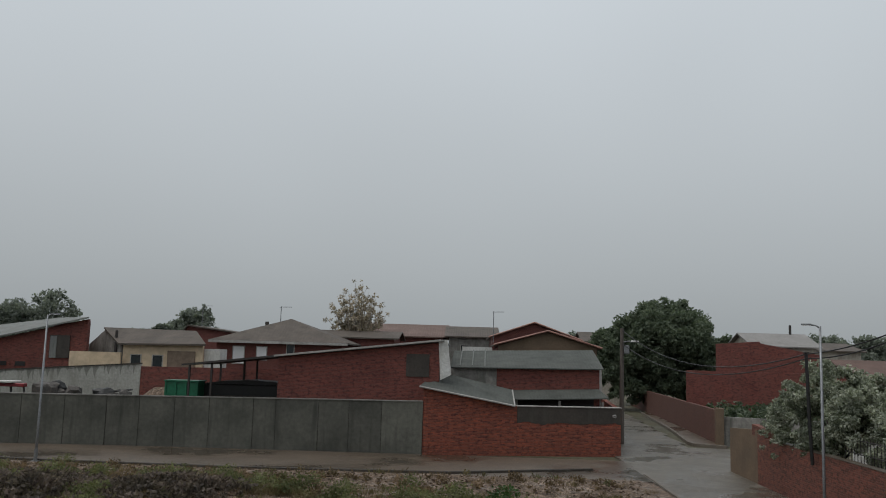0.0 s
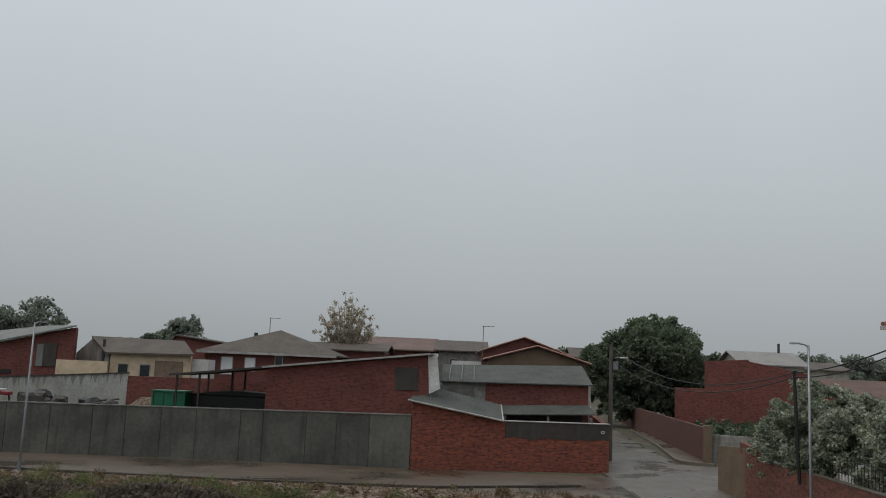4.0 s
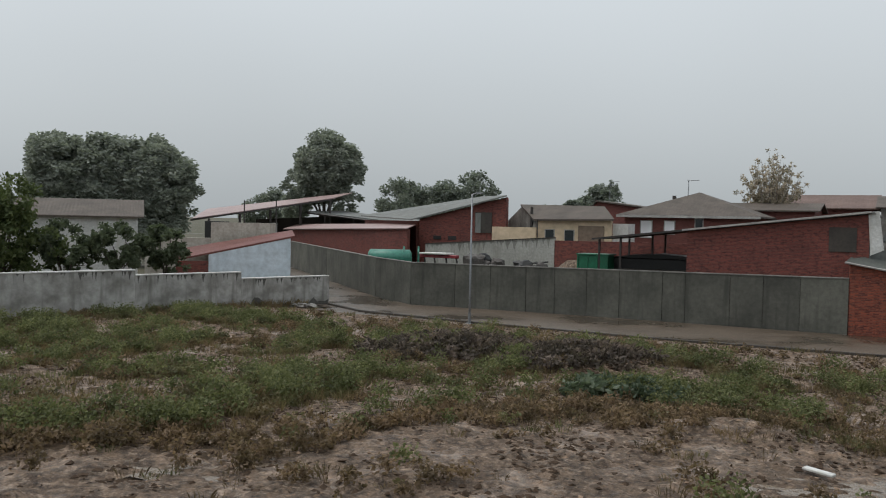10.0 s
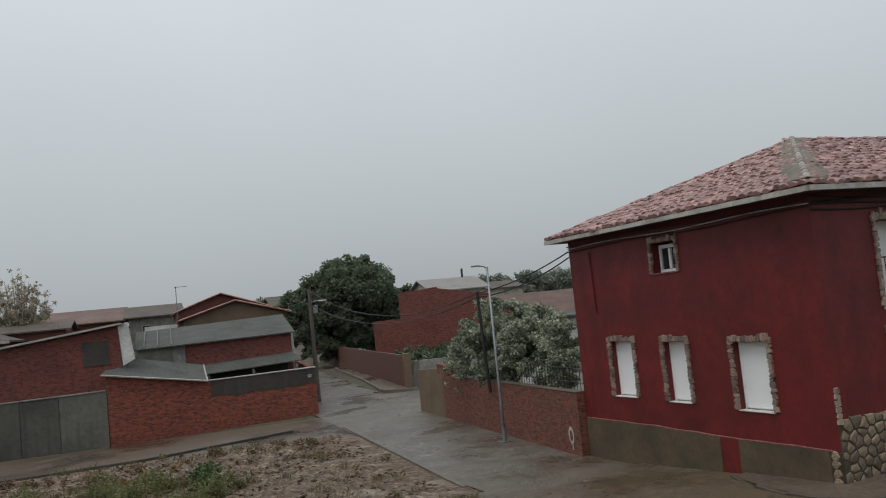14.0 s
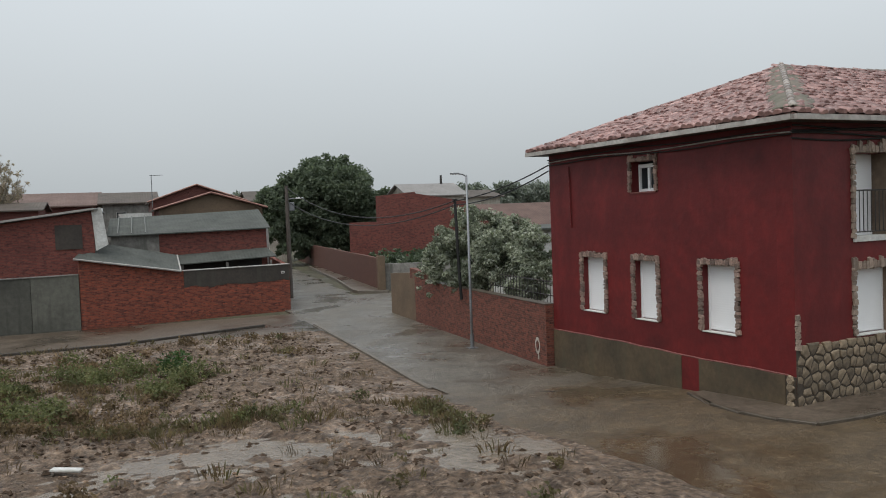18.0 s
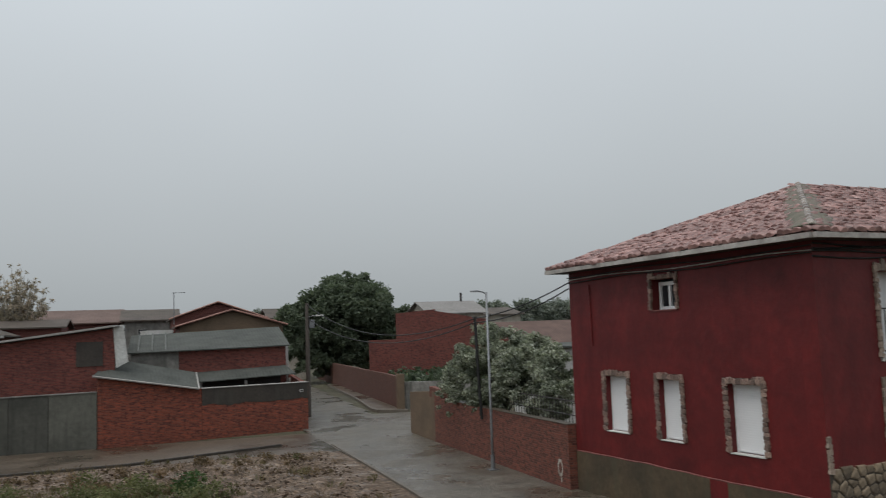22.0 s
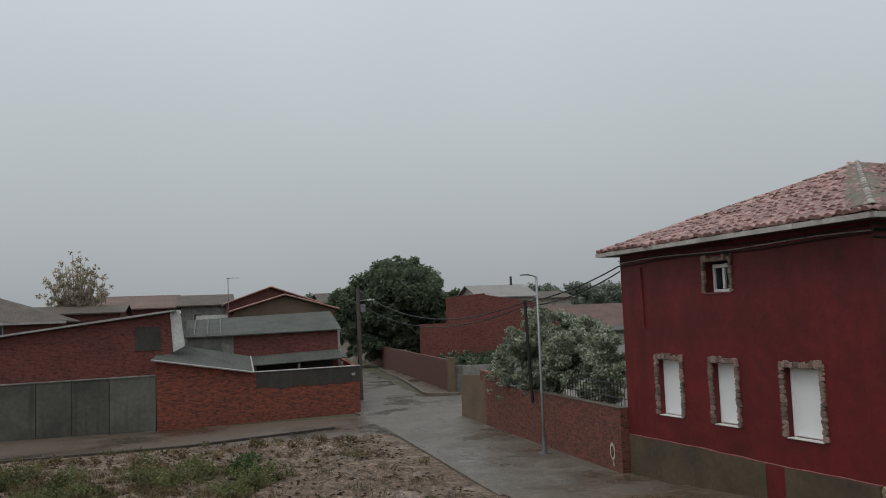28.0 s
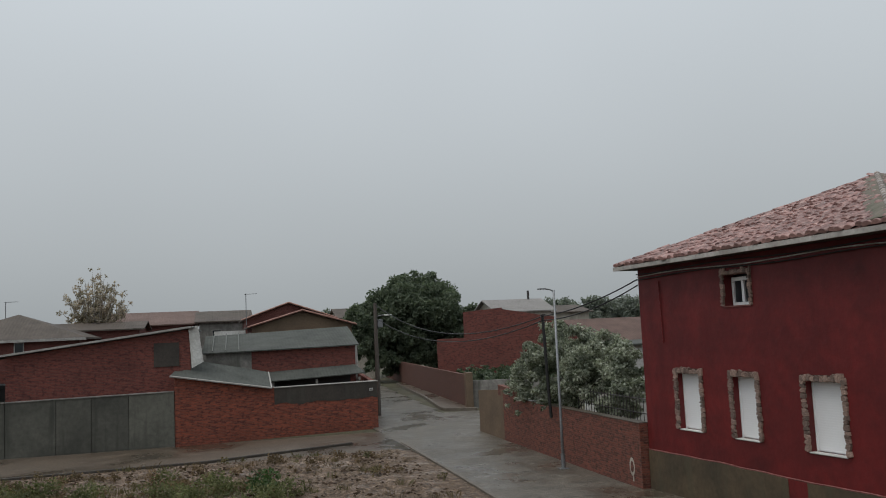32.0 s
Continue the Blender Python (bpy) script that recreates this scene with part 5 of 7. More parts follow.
fl = bmesh.new()
quad_box(fl, [(-1.36, 44.40, 3.12), (-0.80, 44.40, 3.40), (-0.80, 44.58, 3.40), (-1.36, 44.58, 3.12), (-1.50, 44.40, 5.16), (-1.04, 44.40, 5.20), (-1.04, 44.58, 5.20), (-1.50, 44.58, 5.16)])
part("corner_flashing", fl, M_WHITE_WALL, shed, "pale leaning sheet flashing at the corner")
cp = thing("carport", pose(0, 0, 0), "steel carport with a thin sheet roof", "carport")
part("roof", slab([(-14.75, 44.3, 3.56), (-9.97, 44.3, 4.13), (-9.97, 50.5, 4.13), (-14.75, 50.5, 3.56)], 0.05), M_SHEET, cp, "thin sheet roof")
part("fascia", slab([(-14.8, 44.22, 3.58), (-9.99, 44.22, 4.15), (-9.99, 44.29, 4.15), (-14.8, 44.29, 3.58)], 0.10), M_IRON, cp, "dark steel edge")
for x, y in ((-14.45, 44.5), (-13.3, 44.55), (-14.45, 50.2), (-12.3, 50.2), (-12.3, 47.3)):
    part("post", box(x - 0.05, x + 0.05, y - 0.05, y + 0.05, -0.5, 3.5 + 0.118 * (x + 14.75)), M_IRON, cp)
skip = thing("green_skip", pose(-15.2, 46.4, -0.45), "green steel skip standing in the yard", "skip")
part("body", box(-0.95, 0.85, -0.6, 0.6, 0.25, 3.05, bevel=0.03), M_GREEN, skip)
for x in (-0.9, -0.35, 0.2, 0.8):
    part("rib", box(x - 0.04, x + 0.04, -0.66, -0.604, 0.25, 3.05), M_GREEN, skip)
part("rim", box(-1.0, 0.9, -0.68, 0.68, 3.052, 3.12), M_GREEN, skip)
for x in (-0.7, 0.6):
    part("skid", box(x - 0.08, x + 0.08, -0.5, 0.5, 0.0, 0.248), M_IRON, skip)
trailer = thing("farm_trailer", pose(-12.3, 47.8, -0.45), "dark farm trailer with a net cover under the carport", "trailer")
part("body", box(-2.2, 2.2, -0.9, 0.9, 0.9, 2.95, bevel=0.06), M_DARK, trailer)
part("net_cover", prism([(-2.25, 2.954), (2.25, 2.954), (1.9, 3.12), (0.4, 3.2), (-1.2, 3.1)], -0.92, 0.92), M_DARK, trailer, "dark net cover")
for x in (-1.3, 1.3):
    for y in (-0.75, 0.75):
        part("wheel", tube([(x, y - 0.12, 0.45), (x, y + 0.12, 0.45)], 0.45, 14), M_DARK, trailer)
part("bumper", tube([(-2.1, -1.0, 2.3), (2.1, -1.0, 2.35)], 0.04, 6), M_SCRAP, trailer)

# ---- yard behind the concrete wall ----
yw = thing("yard_wall", pose(0, 0, 0), "pale cement yard wall with dark rain streaks", "wall")
part("wall", prism([(-29.5, -0.6), (-19.9, -0.6), (-19.9, 3.36), (-29.5, 2.68)], 52, 52.25), M_YARD, yw)
for k in range(6):
    part("coping", prism([(-29.5 + 1.6 * k, 2.684 + 0.1133 * k), (-27.92 + 1.6 * k, 2.796 + 0.1133 * k), (-27.92 + 1.6 * k, 2.87 + 0.1133 * k), (-29.5 + 1.6 * k, 2.758 + 0.1133 * k)], 51.95, 52.3), M_CEMENT_DARK, yw, "dark cement coping")
part("brick_wall", prism([(-19.89, -0.6), (-9.9, -0.6), (-9.9, 3.30), (-19.89, 3.22)], 52.02, 52.27), M_BRICK, yw, "red brick stretch of the wall")
drips = bmesh.new()
x = -29.4
while x < -20.1:
    wd, dp = random.uniform(0.12, 0.5), random.uniform(0.15, 0.75)
    zt = 2.68 + 0.0708 * (x + 29.5)
    drips.faces.new([drips.verts.new(v) for v in ((x, 51.994, zt), (x + wd * 0.2, 51.994, zt - dp * 0.6), (x + wd * 0.45, 51.994, zt - dp), (x + wd * 0.6, 51.994, zt - dp * 0.5), (x + wd, 51.994, zt))])
    x += wd * 0.8 + abs(random.gauss(0.0, 0.22))
part("rain_stains", drips, M_STAIN_PALE, yw, "dark rain streaks under the coping")
tank = thing("slurry_tank", pose(-31.2, 50.2, -0.45, 0, 0, 28), "teal steel tank trailer in the yard", "tank")
part("barrel", tube([(-1.6, 0, 2.2), (-1.45, 0, 2.2), (1.3, 0, 2.2), (1.45, 0, 2.2)], [0.28, 0.55, 0.55, 0.28], 16), M_TEAL, tank, "", False)
for x in (0.9, 1.9):
    part("hoop", tube([(x, -0.4, 1.5), (x, -0.35, 2.6), (x, -0.1, 2.95), (x, 0.25, 2.9), (x, 0.4, 1.5)], 0.06, 6), M_TEAL, tank)
part("frame", box(-2.0, 2.4, -0.5, 0.5, 0.9, 1.5), M_IRON, tank)
for y in (-0.7, 0.7):
    part("wheel", tube([(0, y - 0.15, 0.55), (0, y + 0.15, 0.55)], 0.55, 14), M_DARK, tank)
plough = thing("farm_implement", pose(-24.6, 45.2, -0.45), "red farm implement parked in the yard", "farm machine")
part("beam", box(-1.3, 1.2, -0.2, 0.2, 2.55, 2.75, bevel=0.03), M_RED_PAINT, plough)
part("deck", box(-1.2, 0.7, -0.5, 0.5, 2.76, 2.86, bevel=0.02), M_WHITE_WALL, plough)
for x in (-1.1, -0.4, 0.4, 1.1):
    part("tine", tube([(x, 0, 2.55), (x + 0.2, 0, 1.4), (x, 0, 0.0)], 0.06, 6), M_IRON, plough)


def junk(x, y, size, high, n, label, material=None):
    root = thing("scrap_heap", pose(x, y, -0.45), label, "scrap heap", "scrap heaps in the yard")
    for k in range(n):
        s = random.uniform(0.25, 0.7)
        h = high * random.uniform(0.72, 0.98)
        px, py = random.uniform(-size, size), random.uniform(-0.6, 0.6)
        if k % 3 == 2:
            bm = tube([(px - s, py, h * 0.93), (px + s, py + 0.2, h)], 0.05, 5)
            bm = tube([(px, py, 0), (px, py, h * 0.8)], 0.05, 5, bm)
        else:
            bm = bmesh.new()
            bmesh.ops.create_icosphere(bm, subdivisions=2, radius=1)
            for v in bm.verts:
                k2 = 1 + 0.6 * noise.noise(v.co * 1.6 + Vector((k * 3.1, x, y)))
                v.co = Vector((px + v.co.x * s * 1.3 * k2, py + v.co.y * s * 0.8 * k2, h - 0.35 + v.co.z * 0.35 * k2))
                if v.co.z < h - 0.4:
                    v.co.z = 0.0
        part("scrap", bm, material or random.choice([M_SCRAP, M_DARK, M_SCRAP, M_CEMENT_DARK]), root)
    return root


junk(-22.2, 46.5, 0.9, 2.95, 9, "heap of dark scrap metal and tyres")
junk(-19.4, 47.0, 1.2, 2.82, 9, "heap of tarpaulins and scrap metal")
earth = bmesh.new()
bmesh.ops.create_icosphere(earth, subdivisions=3, radius=1.0)
for v in earth.verts:
    k = 1 + 0.25 * noise.noise(v.co * 2.3)
    v.co = Vector((v.co.x * 3.4 * k, v.co.y * 1.8 * k, max(v.co.z, -0.05) * 2.55 * min(k, 1.1) * (1 - 0.25 * abs(v.co.x))))
solo("earth_mound", earth, M_MUD, "low mound of pale brown earth in the yard", "earth mound", m=pose(-17.0, 49.0, -0.45), flat=False)

# ---- houses behind ----


def window_on(parent, x0, x1, z0, z1, y, kind=M_WHITE, turn=None):
    win = part("window", box(x0, x1, y - 0.03, y - 0.004, z0, z1), kind, parent, "window with a closed white shutter" if kind is M_WHITE else "dark window")
    for q in ((x0 - 0.06, x0, z0 - 0.06, z1 + 0.06), (x1, x1 + 0.06, z0 - 0.06, z1 + 0.06), (x0, x1, z1, z1 + 0.06), (x0, x1, z0 - 0.06, z0)):
        part("window_frame", box(q[0], q[1], y - 0.05, y - 0.004, q[2], q[3]), M_GUTTER, win)
    if turn:
        win.matrix_basis = turn
    return win


def gable_house(name, m, wide, deep, eaves, apex, wall, roof, label, ax=None, front=None, over=0.3, verge=None):
    """A house whose gable faces -y: x from 0 to wide."""
    root = thing(name, m, label, "house")
    ax = wide / 2 if ax is None else ax
    el, er = eaves if isinstance(eaves, tuple) else (eaves, eaves)
    part("gable_wall", prism([(0, -0.3), (wide, -0.3), (wide, er), (ax, apex), (0, el)], 0, 0.25), front or wall, root)
    part("wall", box(0, 0.25, 0.254, deep, -0.3, el), wall, root)
    part("wall", box(wide - 0.25, wide, 0.254, deep, -0.3, er), wall, root)
    part("wall", prism([(0.26, -0.3), (wide - 0.26, -0.3), (wide - 0.26, er), (ax, apex), (0.26, el)], deep - 0.25, deep), wall, root)
    sl, sr = (apex - el) / ax, (apex - er) / (wide - ax)
    part("roof", slab([(-over, -over, el - over * sl + 0.12), (ax, -over, apex + 0.12), (ax, deep + over, apex + 0.12), (-over, deep + over, el - over * sl + 0.12)], 0.11), roof, root, "tiled roof slope")
    part("roof", slab([(ax, -over, apex + 0.12), (wide + over, -over, er - over * sr + 0.12), (wide + over, deep + over, er - over * sr + 0.12), (ax, deep + over, apex + 0.12)], 0.11), roof, root, "tiled roof slope")
    if verge:
        for p, q in (((-over, el - over * sl), (ax, apex)), ((ax, apex), (wide + over, er - over * sr))):
            part("verge", tube([(p[0], -over - 0.02, p[1] + 0.08), (q[0], -over - 0.02, q[1] + 0.08)], 0.06, 6), verge, root, "row of verge tiles")
    return root


gable_house("gabled_house", pose(2.0, 56, -0.45), 6.4, 9, (5.65, 5.6), 6.55, M_BRICK, M_ROOF_BROWN, "brown gabled house with red verge tiles", ax=3.2, front=M_OCHRE, verge=M_VERGE)
g2 = gable_house("gabled_house", pose(1.9, 66, -0.45), 6.6, 9, (6.4, 6.3), 7.5, M_BRICK_FAR, M_ROOF_BROWN, "taller brick gabled house with red verge tiles", ax=3.2, verge=M_VERGE)
part("lean_to", box(-2.3, -0.01, 0.0, 4.0, -0.3, 5.6), M_WHITE_WALL, g2, "white side wing")


def hip_house(name, m, wide, deep, eaves, apex, wall, roof, label, over=0.5, ridge_half=0.0):
    root = thing(name, m, label, "house")
    part("wall", wall_bm(wide, -0.3, eaves, 0.25), wall, root)
    for k, (mm, ln) in enumerate(((pose(wide, 0.256, 0, 0, 0, 90), deep - 0.256), (pose(wide - 0.256, deep, 0, 0, 0, 180), wide - 0.256), (pose(0, deep - 0.256, 0, 0, 0, -90), deep - 0.516))):
        o = part("wall", wall_bm(ln, -0.3, eaves, 0.25), wall, root)
        o.matrix_basis = mm
    a, b, c, d = (-over, -over, eaves), (wide + over, -over, eaves), (wide + over, deep + over, eaves), (-over, deep + over, eaves)
    e, f = (wide / 2 - ridge_half, deep / 2, apex), (wide / 2 + ridge_half, deep / 2, apex)
    up = Vector((0, 0, 0.13))
    for q in ((a, b, f, e) if ridge_half else (a, b, e), (b, c, f), (c, d, e, f) if ridge_half else (c, d, e), (d, a, e)):
        part("roof", slab([Vector(p) + up for p in q], 0.12), roof, root, "brown tiled roof slope")
    part("eaves_board", box(-over, wide + over, -over - 0.05, -over - 0.004, eaves - 0.06, eaves + 0.12), M_GUTTER, root, "pale eaves board")
    return root


hh = hip_house("hipped_house", pose(-18.4, 62.5, -0.45), 9.2, 8.0, 5.42, 7.25, M_BRICK_FAR, M_ROOF_BROWN, "brick house with a hipped brown roof and white shutters")
window_on(hh, 1.25, 2.05, 3.9, 5.1, 0)
window_on(hh, 3.0, 3.7, 4.2, 5.1, 0)
window_on(hh, 5.2, 5.7, 4.4, 5.3, 0, M_GLASS)
part("chimney", box(2.3, 2.55, 5, 5.25, 6.0, 7.15), M_CEMENT_DARK, hh, "small grey chimney")


def antenna(x, y, z0, z1, label="thin roof antenna with short arms"):
    root = thing("antenna", pose(x, y, z0), label, "antenna", "roof antennas")
    h = z1 - z0
    part("mast", tube([(0, 0, -0.3), (0, 0, h)], 0.03, 5), M_GALV, root)
    part("boom", tube([(-0.1, 0, h - 0.05), (0.8, 0.1, h - 0.02)], 0.02, 5), M_GALV, root)
    for k in range(5):
        part("element", tube([(0.05 + 0.17 * k, -0.25, h - 0.04), (0.05 + 0.17 * k, 0.3, h - 0.04)], 0.012, 4), M_GALV, root)


antenna(-14.55, 66.0, 6.5, 7.85)
antenna(-23.2, 74.0, 6.6, 8.2)
antenna(1.9, 64, 5.8, 7.8)

cream = thing("cream_house", pose(0, 0, 0), "cream rendered house with a brown tiled roof", "house")
part("wall", box(-23.5, -18.0, 58, 58.25, -0.5, 4.62), M_CREAM, cream)
gw_ = bmesh.new()
ring = [(-23.6, 58.0, -0.5), (-23.6, 58.0, 4.5), (-25.85, 60.5, 5.6), (-28.1, 63.0, 4.5), (-28.1, 63.0, -0.5)]
f_, b_ = [gw_.verts.new(p) for p in ring], [gw_.verts.new((x + 0.17, y + 0.15, z)) for x, y, z in ring]
gw_.faces.new(f_)
gw_.faces.new(b_[::-1])
for k in range(5):
    gw_.faces.new((f_[k], b_[k], b_[(k + 1) % 5], f_[(k + 1) % 5]))
bmesh.ops.recalc_face_normals(gw_, faces=gw_.faces)
part("gable_wall", gw_, M_CEMENT, cream, "grey gable wall")
part("low_wall", box(-27.0, -23.51, 57.6, 57.8, -0.5, 4.0), M_CREAM, cream, "cream low wing")
part("roof", slab([(-23.7, 57.6, 4.62), (-17.7, 57.6, 4.72), (-19.4, 60.7, 5.66), (-26.0, 60.5, 5.74)], 0.12), M_ROOF_BROWN, cream, "brown tiled roof")
part("flue", box(-24.35, -24.2, 58.55, 58.7, 3.9, 5.5), M_IRON, cream, "thin dark flue")
for x in (-22.9, -21.4):
    window_on(cream, x, x + 0.65, 2.9, 3.85, 58.0, M_GLASS)
part("porch", box(-20.4, -18.5, 57.9, 57.996, 2.6, 4.2, bevel=0.02), M_REVEAL, cream, "dark brown garage door")
part("side_wing", box(-17.99, -16.9, 58.3, 60.0, -0.5, 4.4), M_WHITE_WALL, cream, "white side wing")
gable_house("dark_roofed_house", pose(-24.2, 72, -0.45, 0, 0, 0), 9.0, 7, (6.1, 5.7), 6.75, M_BRICK_FAR, M_ROOF_BROWN, "low house with a long brown roof", ax=0.5)


def long_house(name, x0, x1, y, eaves, top, wall, roof, label, deep=9):
    root = thing(name, pose(0, 0, 0), label, "house")
    part("wall", box(x0, x1, y, y + 0.25, -0.5, eaves), wall, root)
    part("wall", box(x0, x1, y + deep - 0.25, y + deep, -0.5, eaves), wall, root)
    for x in (x0, x1 - 0.25):
        part("wall", prism([(0.256, -0.5), (deep - 0.256, -0.5), (deep - 0.256, eaves), (deep / 2, top), (0.256, eaves)], 0, 0.25), wall, root).matrix_basis = pose(x + 0.25, y, 0, 0, 0, 90)
    part("roof", slab([(x0 - 0.4, y - 0.4, eaves), (x1 + 0.4, y - 0.4, eaves), (x1 + 0.4, y + deep / 2, top + 0.1), (x0 - 0.4, y + deep / 2, top + 0.1)], 0.1), roof, root, "tiled roof slope")
    part("roof", slab([(x0 - 0.4, y + deep / 2, top + 0.1), (x1 + 0.4, y + deep / 2, top + 0.1), (x1 + 0.4, y + deep + 0.4, eaves), (x0 - 0.4, y + deep + 0.4, eaves)], 0.1), roof, root, "tiled roof slope")
    return root


lh = long_house("terrace_house", -9.6, -2.2, 78, 6.1, 7.25, M_BRICK_FAR, M_ROOF_DULL, "terraced house with a long brown tiled roof")
lh2 = long_house("terrace_house", -1.7, 2.5, 77.5, 6.2, 7.15, M_CEMENT, M_ROOF_BROWN, "pale terraced house with a brown tiled roof")
window_on(lh2, -0.6, 0.1, 4.2, 5.4, 77.5, M_GLASS)
lh3 = long_house("brick_row", -13.4, -6.0, 70, 5.7, 6.25, M_BRICK_FAR, M_ROOF_BROWN, "low brick row with a brown roof", 7)
lh4 = long_house("pale_house", 13.2, 17.4, 97, 6.5, 7.6, M_TAN, M_ROOF_BROWN, "pale house half hidden behind a dark tree", 8)
window_on(lh4, 14.0, 14.9, 4.9, 6.0, 97.0, M_GLASS)
pw = thing("street_house", pose(0, 0, 0), "white rendered wall of a house on the side street", "house")
part("wall", prism([(57.05, -0.5), (68, -0.5), (68, 2.1), (62, 2.2), (57.05, 3.95)], 0, 0.3), M_WHITE_WALL, pw, "grey-white rendered wall with a falling top").matrix_basis = pose(0, 0, 0) @ Matrix(((0.16, -1, 0, -0.25), (1, 0.16, 0, 0), (0, 0, 1, 0), (0, 0, 0, 1)))

# ---- barn with a slanting roof ----
barn = thing("brick_barn", pose(0, 0, 0), "brick barn with a single-pitch grey roof", "barn")
part("front_wall", prism([(-33.5, -0.6), (-26.05, -0.6), (-26.05, 6.2), (-33.5, 4.42)], 58, 58.3), M_BRICK, barn)
part("roof", slab([(-34.0, 57.6, 4.44), (-25.85, 57.6, 6.34), (-35.0, 72.2, 6.72), (-45.0, 66.9, 4.72)], 0.1), M_SHEET_LIGHT, barn, "grey sheet roof")
run(barn, "side_wall", (-44.6, 67.0), (-33.8, 58.1), -0.6, 4.3, 0.25, M_BRICK)
run(barn, "side_wall", (-26.06, 58.4), (-35.0, 71.9), -0.6, 6.1, 0.25, M_BRICK)
bd = part("barn_door", box(-28.6, -27.2, 57.93, 57.996, 3.5, 5.05), M_CEMENT_DARK, barn, "grey loading door")
part("door_leaf", box(-28.55, -28.1, 57.9, 57.929, 3.5, 5.0), M_SHEET_LIGHT, bd)
for x in (-32.2, -30.9):
    part("vent", box(x, x + 0.7, 57.95, 57.996, 2.9, 3.2), M_DARK, barn)

# ---- left side: sheds, open barn, block wall ----
lb = thing("brick_outbuilding", pose(0, 0, 0), "low brick outbuilding behind the concrete wall", "shed")
run(lb, "wall", (-55.0, 68.6), (-32.4, 54.3), -0.6, 3.62, 0.25, M_BRICK, "red brick wall", top_of=lambda x: 3.15 + 0.5 * x / 26.7)
part("roof", slab([(-55.4, 68.4, 3.24), (-32.2, 54.0, 3.76), (-34.5, 59.5, 4.1), (-58.0, 74.0, 3.7)], 0.08), M_SHEET_PINK, lb, "pinkish sheet roof")
ob_ = thing("open_barn", pose(0, 0, 0), "open steel barn with a rising sheet roof", "barn")
K = 1.45
part("roof", slab([(-43.8 * K, 44.0 * K, 4.06), (-36.3 * K, 50.4 * K, 6.52), (-39.9 * K, 58.0 * K, 7.5), (-49.0 * K, 51.0 * K, 5.2)], 0.1), M_SHEET_PINK, ob_, "pale pinkish sheet roof")
part("edge_beam", slab([(-43.8 * K, 43.94 * K, 3.98), (-36.3 * K, 50.34 * K, 6.44), (-36.35 * K, 50.4 * K, 6.44), (-43.85 * K, 44.0 * K, 3.98)], 0.16), M_IRON, ob_, "dark steel edge")
for k in range(5):
    s = k / 4
    x, y, z = K * (-42.9 + 6.4 * s), K * (44.8 + 5.5 * s), 4.1 + 2.1 * s
    part("post", box(x - 0.09, x + 0.09, y - 0.09, y + 0.09, -0.5, z), M_IRON, ob_)
part("lower_roof", slab([(-37.9 * K, 49.6 * K, 5.1), (-29.5 * K, 52.0 * K, 3.85), (-31.5 * K, 58.5 * K, 4.2), (-40.5 * K, 57.0 * K, 5.3)], 0.1), M_SHEET_LIGHT, ob_, "lower grey sheet roof")
part("truss", tube([(-37.9 * K, 49.5 * K, 4.9), (-29.5 * K, 51.9 * K, 3.65)], 0.1, 6), M_IRON, ob_)
for s in (0.15, 0.4, 0.65, 0.9):
    part("strut", tube([(K * (-37.9 + 8.4 * s), K * (49.5 + 2.4 * s), 4.95 - 1.25 * s), (K * (-37.9 + 8.4 * s), K * (49.5 + 2.4 * s), 3.0)], 0.07, 5), M_IRON, ob_)
# Rear slab in dark cement: the barn's unlit inside is put into its colour.
part("dark_back", slab([(-44.0 * K, 51.0 * K, 4.1), (-35.0 * K, 56.0 * K, 5.0), (-35.1 * K, 56.2 * K, 5.0), (-44.1 * K, 51.2 * K, 4.1)], 5.2), M_CEMENT_DARK, ob_, "shaded rear wall")
gb = thing("rendered_outhouse", pose(0, 0, 0), "flat-topped outhouse with flaking grey render", "shed")
run(gb, "wall", (-38.7, 40.6), (-35.7, 43.3), -0.6, 3.95, 0.3, M_TAN, "flaking grey render")
run(gb, "wall", (-35.7, 43.3), (-37.8, 46.0), -0.6, 3.95, 0.3, M_CEMENT)
run(gb, "low_wall", (-41.6, 37.9), (-38.72, 40.58), -0.6, 2.95, 0.3, M_TAN, "lower stretch of flaking wall")
for px_, py_ in ((-37.2, 42.0), (-35.75, 43.4)):
    part("thin_post", tube([(px_, py_, 3.9), (px_, py_, 5.4)], 0.04, 6), M_IRON, gb)
# Solid near-black block for the shade inside the opening; no hole is cut.
part("opening_block", slab([(-39.9, 41.3, 4.0), (-38.75, 42.3, 4.0), (-39.1, 42.7, 4.0), (-40.2, 41.7, 4.0)], 1.1), M_DARK, gb, "dark block in place of the unlit opening")
ws = thing("white_shed", pose(0, 0, 0), "whitewashed shed with a red tiled lean-to roof", "shed")
m, length = between((-35.9, 37.5), (-32.4, 40.7))
o = part("wall", wall_bm(length, -0.6, 2.5, 0.25, top_of=lambda x: 2.06 + 1.04 * x / 4.74), M_BLUE_WALL, ws, "pale bluish whitewash")
o.matrix_basis = m
run(ws, "wall", (-32.4, 40.72), (-34.4, 43.0), -0.6, 2.8, 0.25, M_BLUE_WALL)
part("roof", slab([(-37.4, 36.2, 1.75), (-32.2, 40.85, 3.26), (-34.6, 43.6, 3.55), (-39.8, 39.0, 2.25)], 0.1), M_ROOF_RED, ws, "red tiled roof")
run(ws, "low_gable", (-37.3, 36.3), (-35.92, 37.48), -0.6, 1.68, 0.25, M_BRICK, "brick end under the tiles")

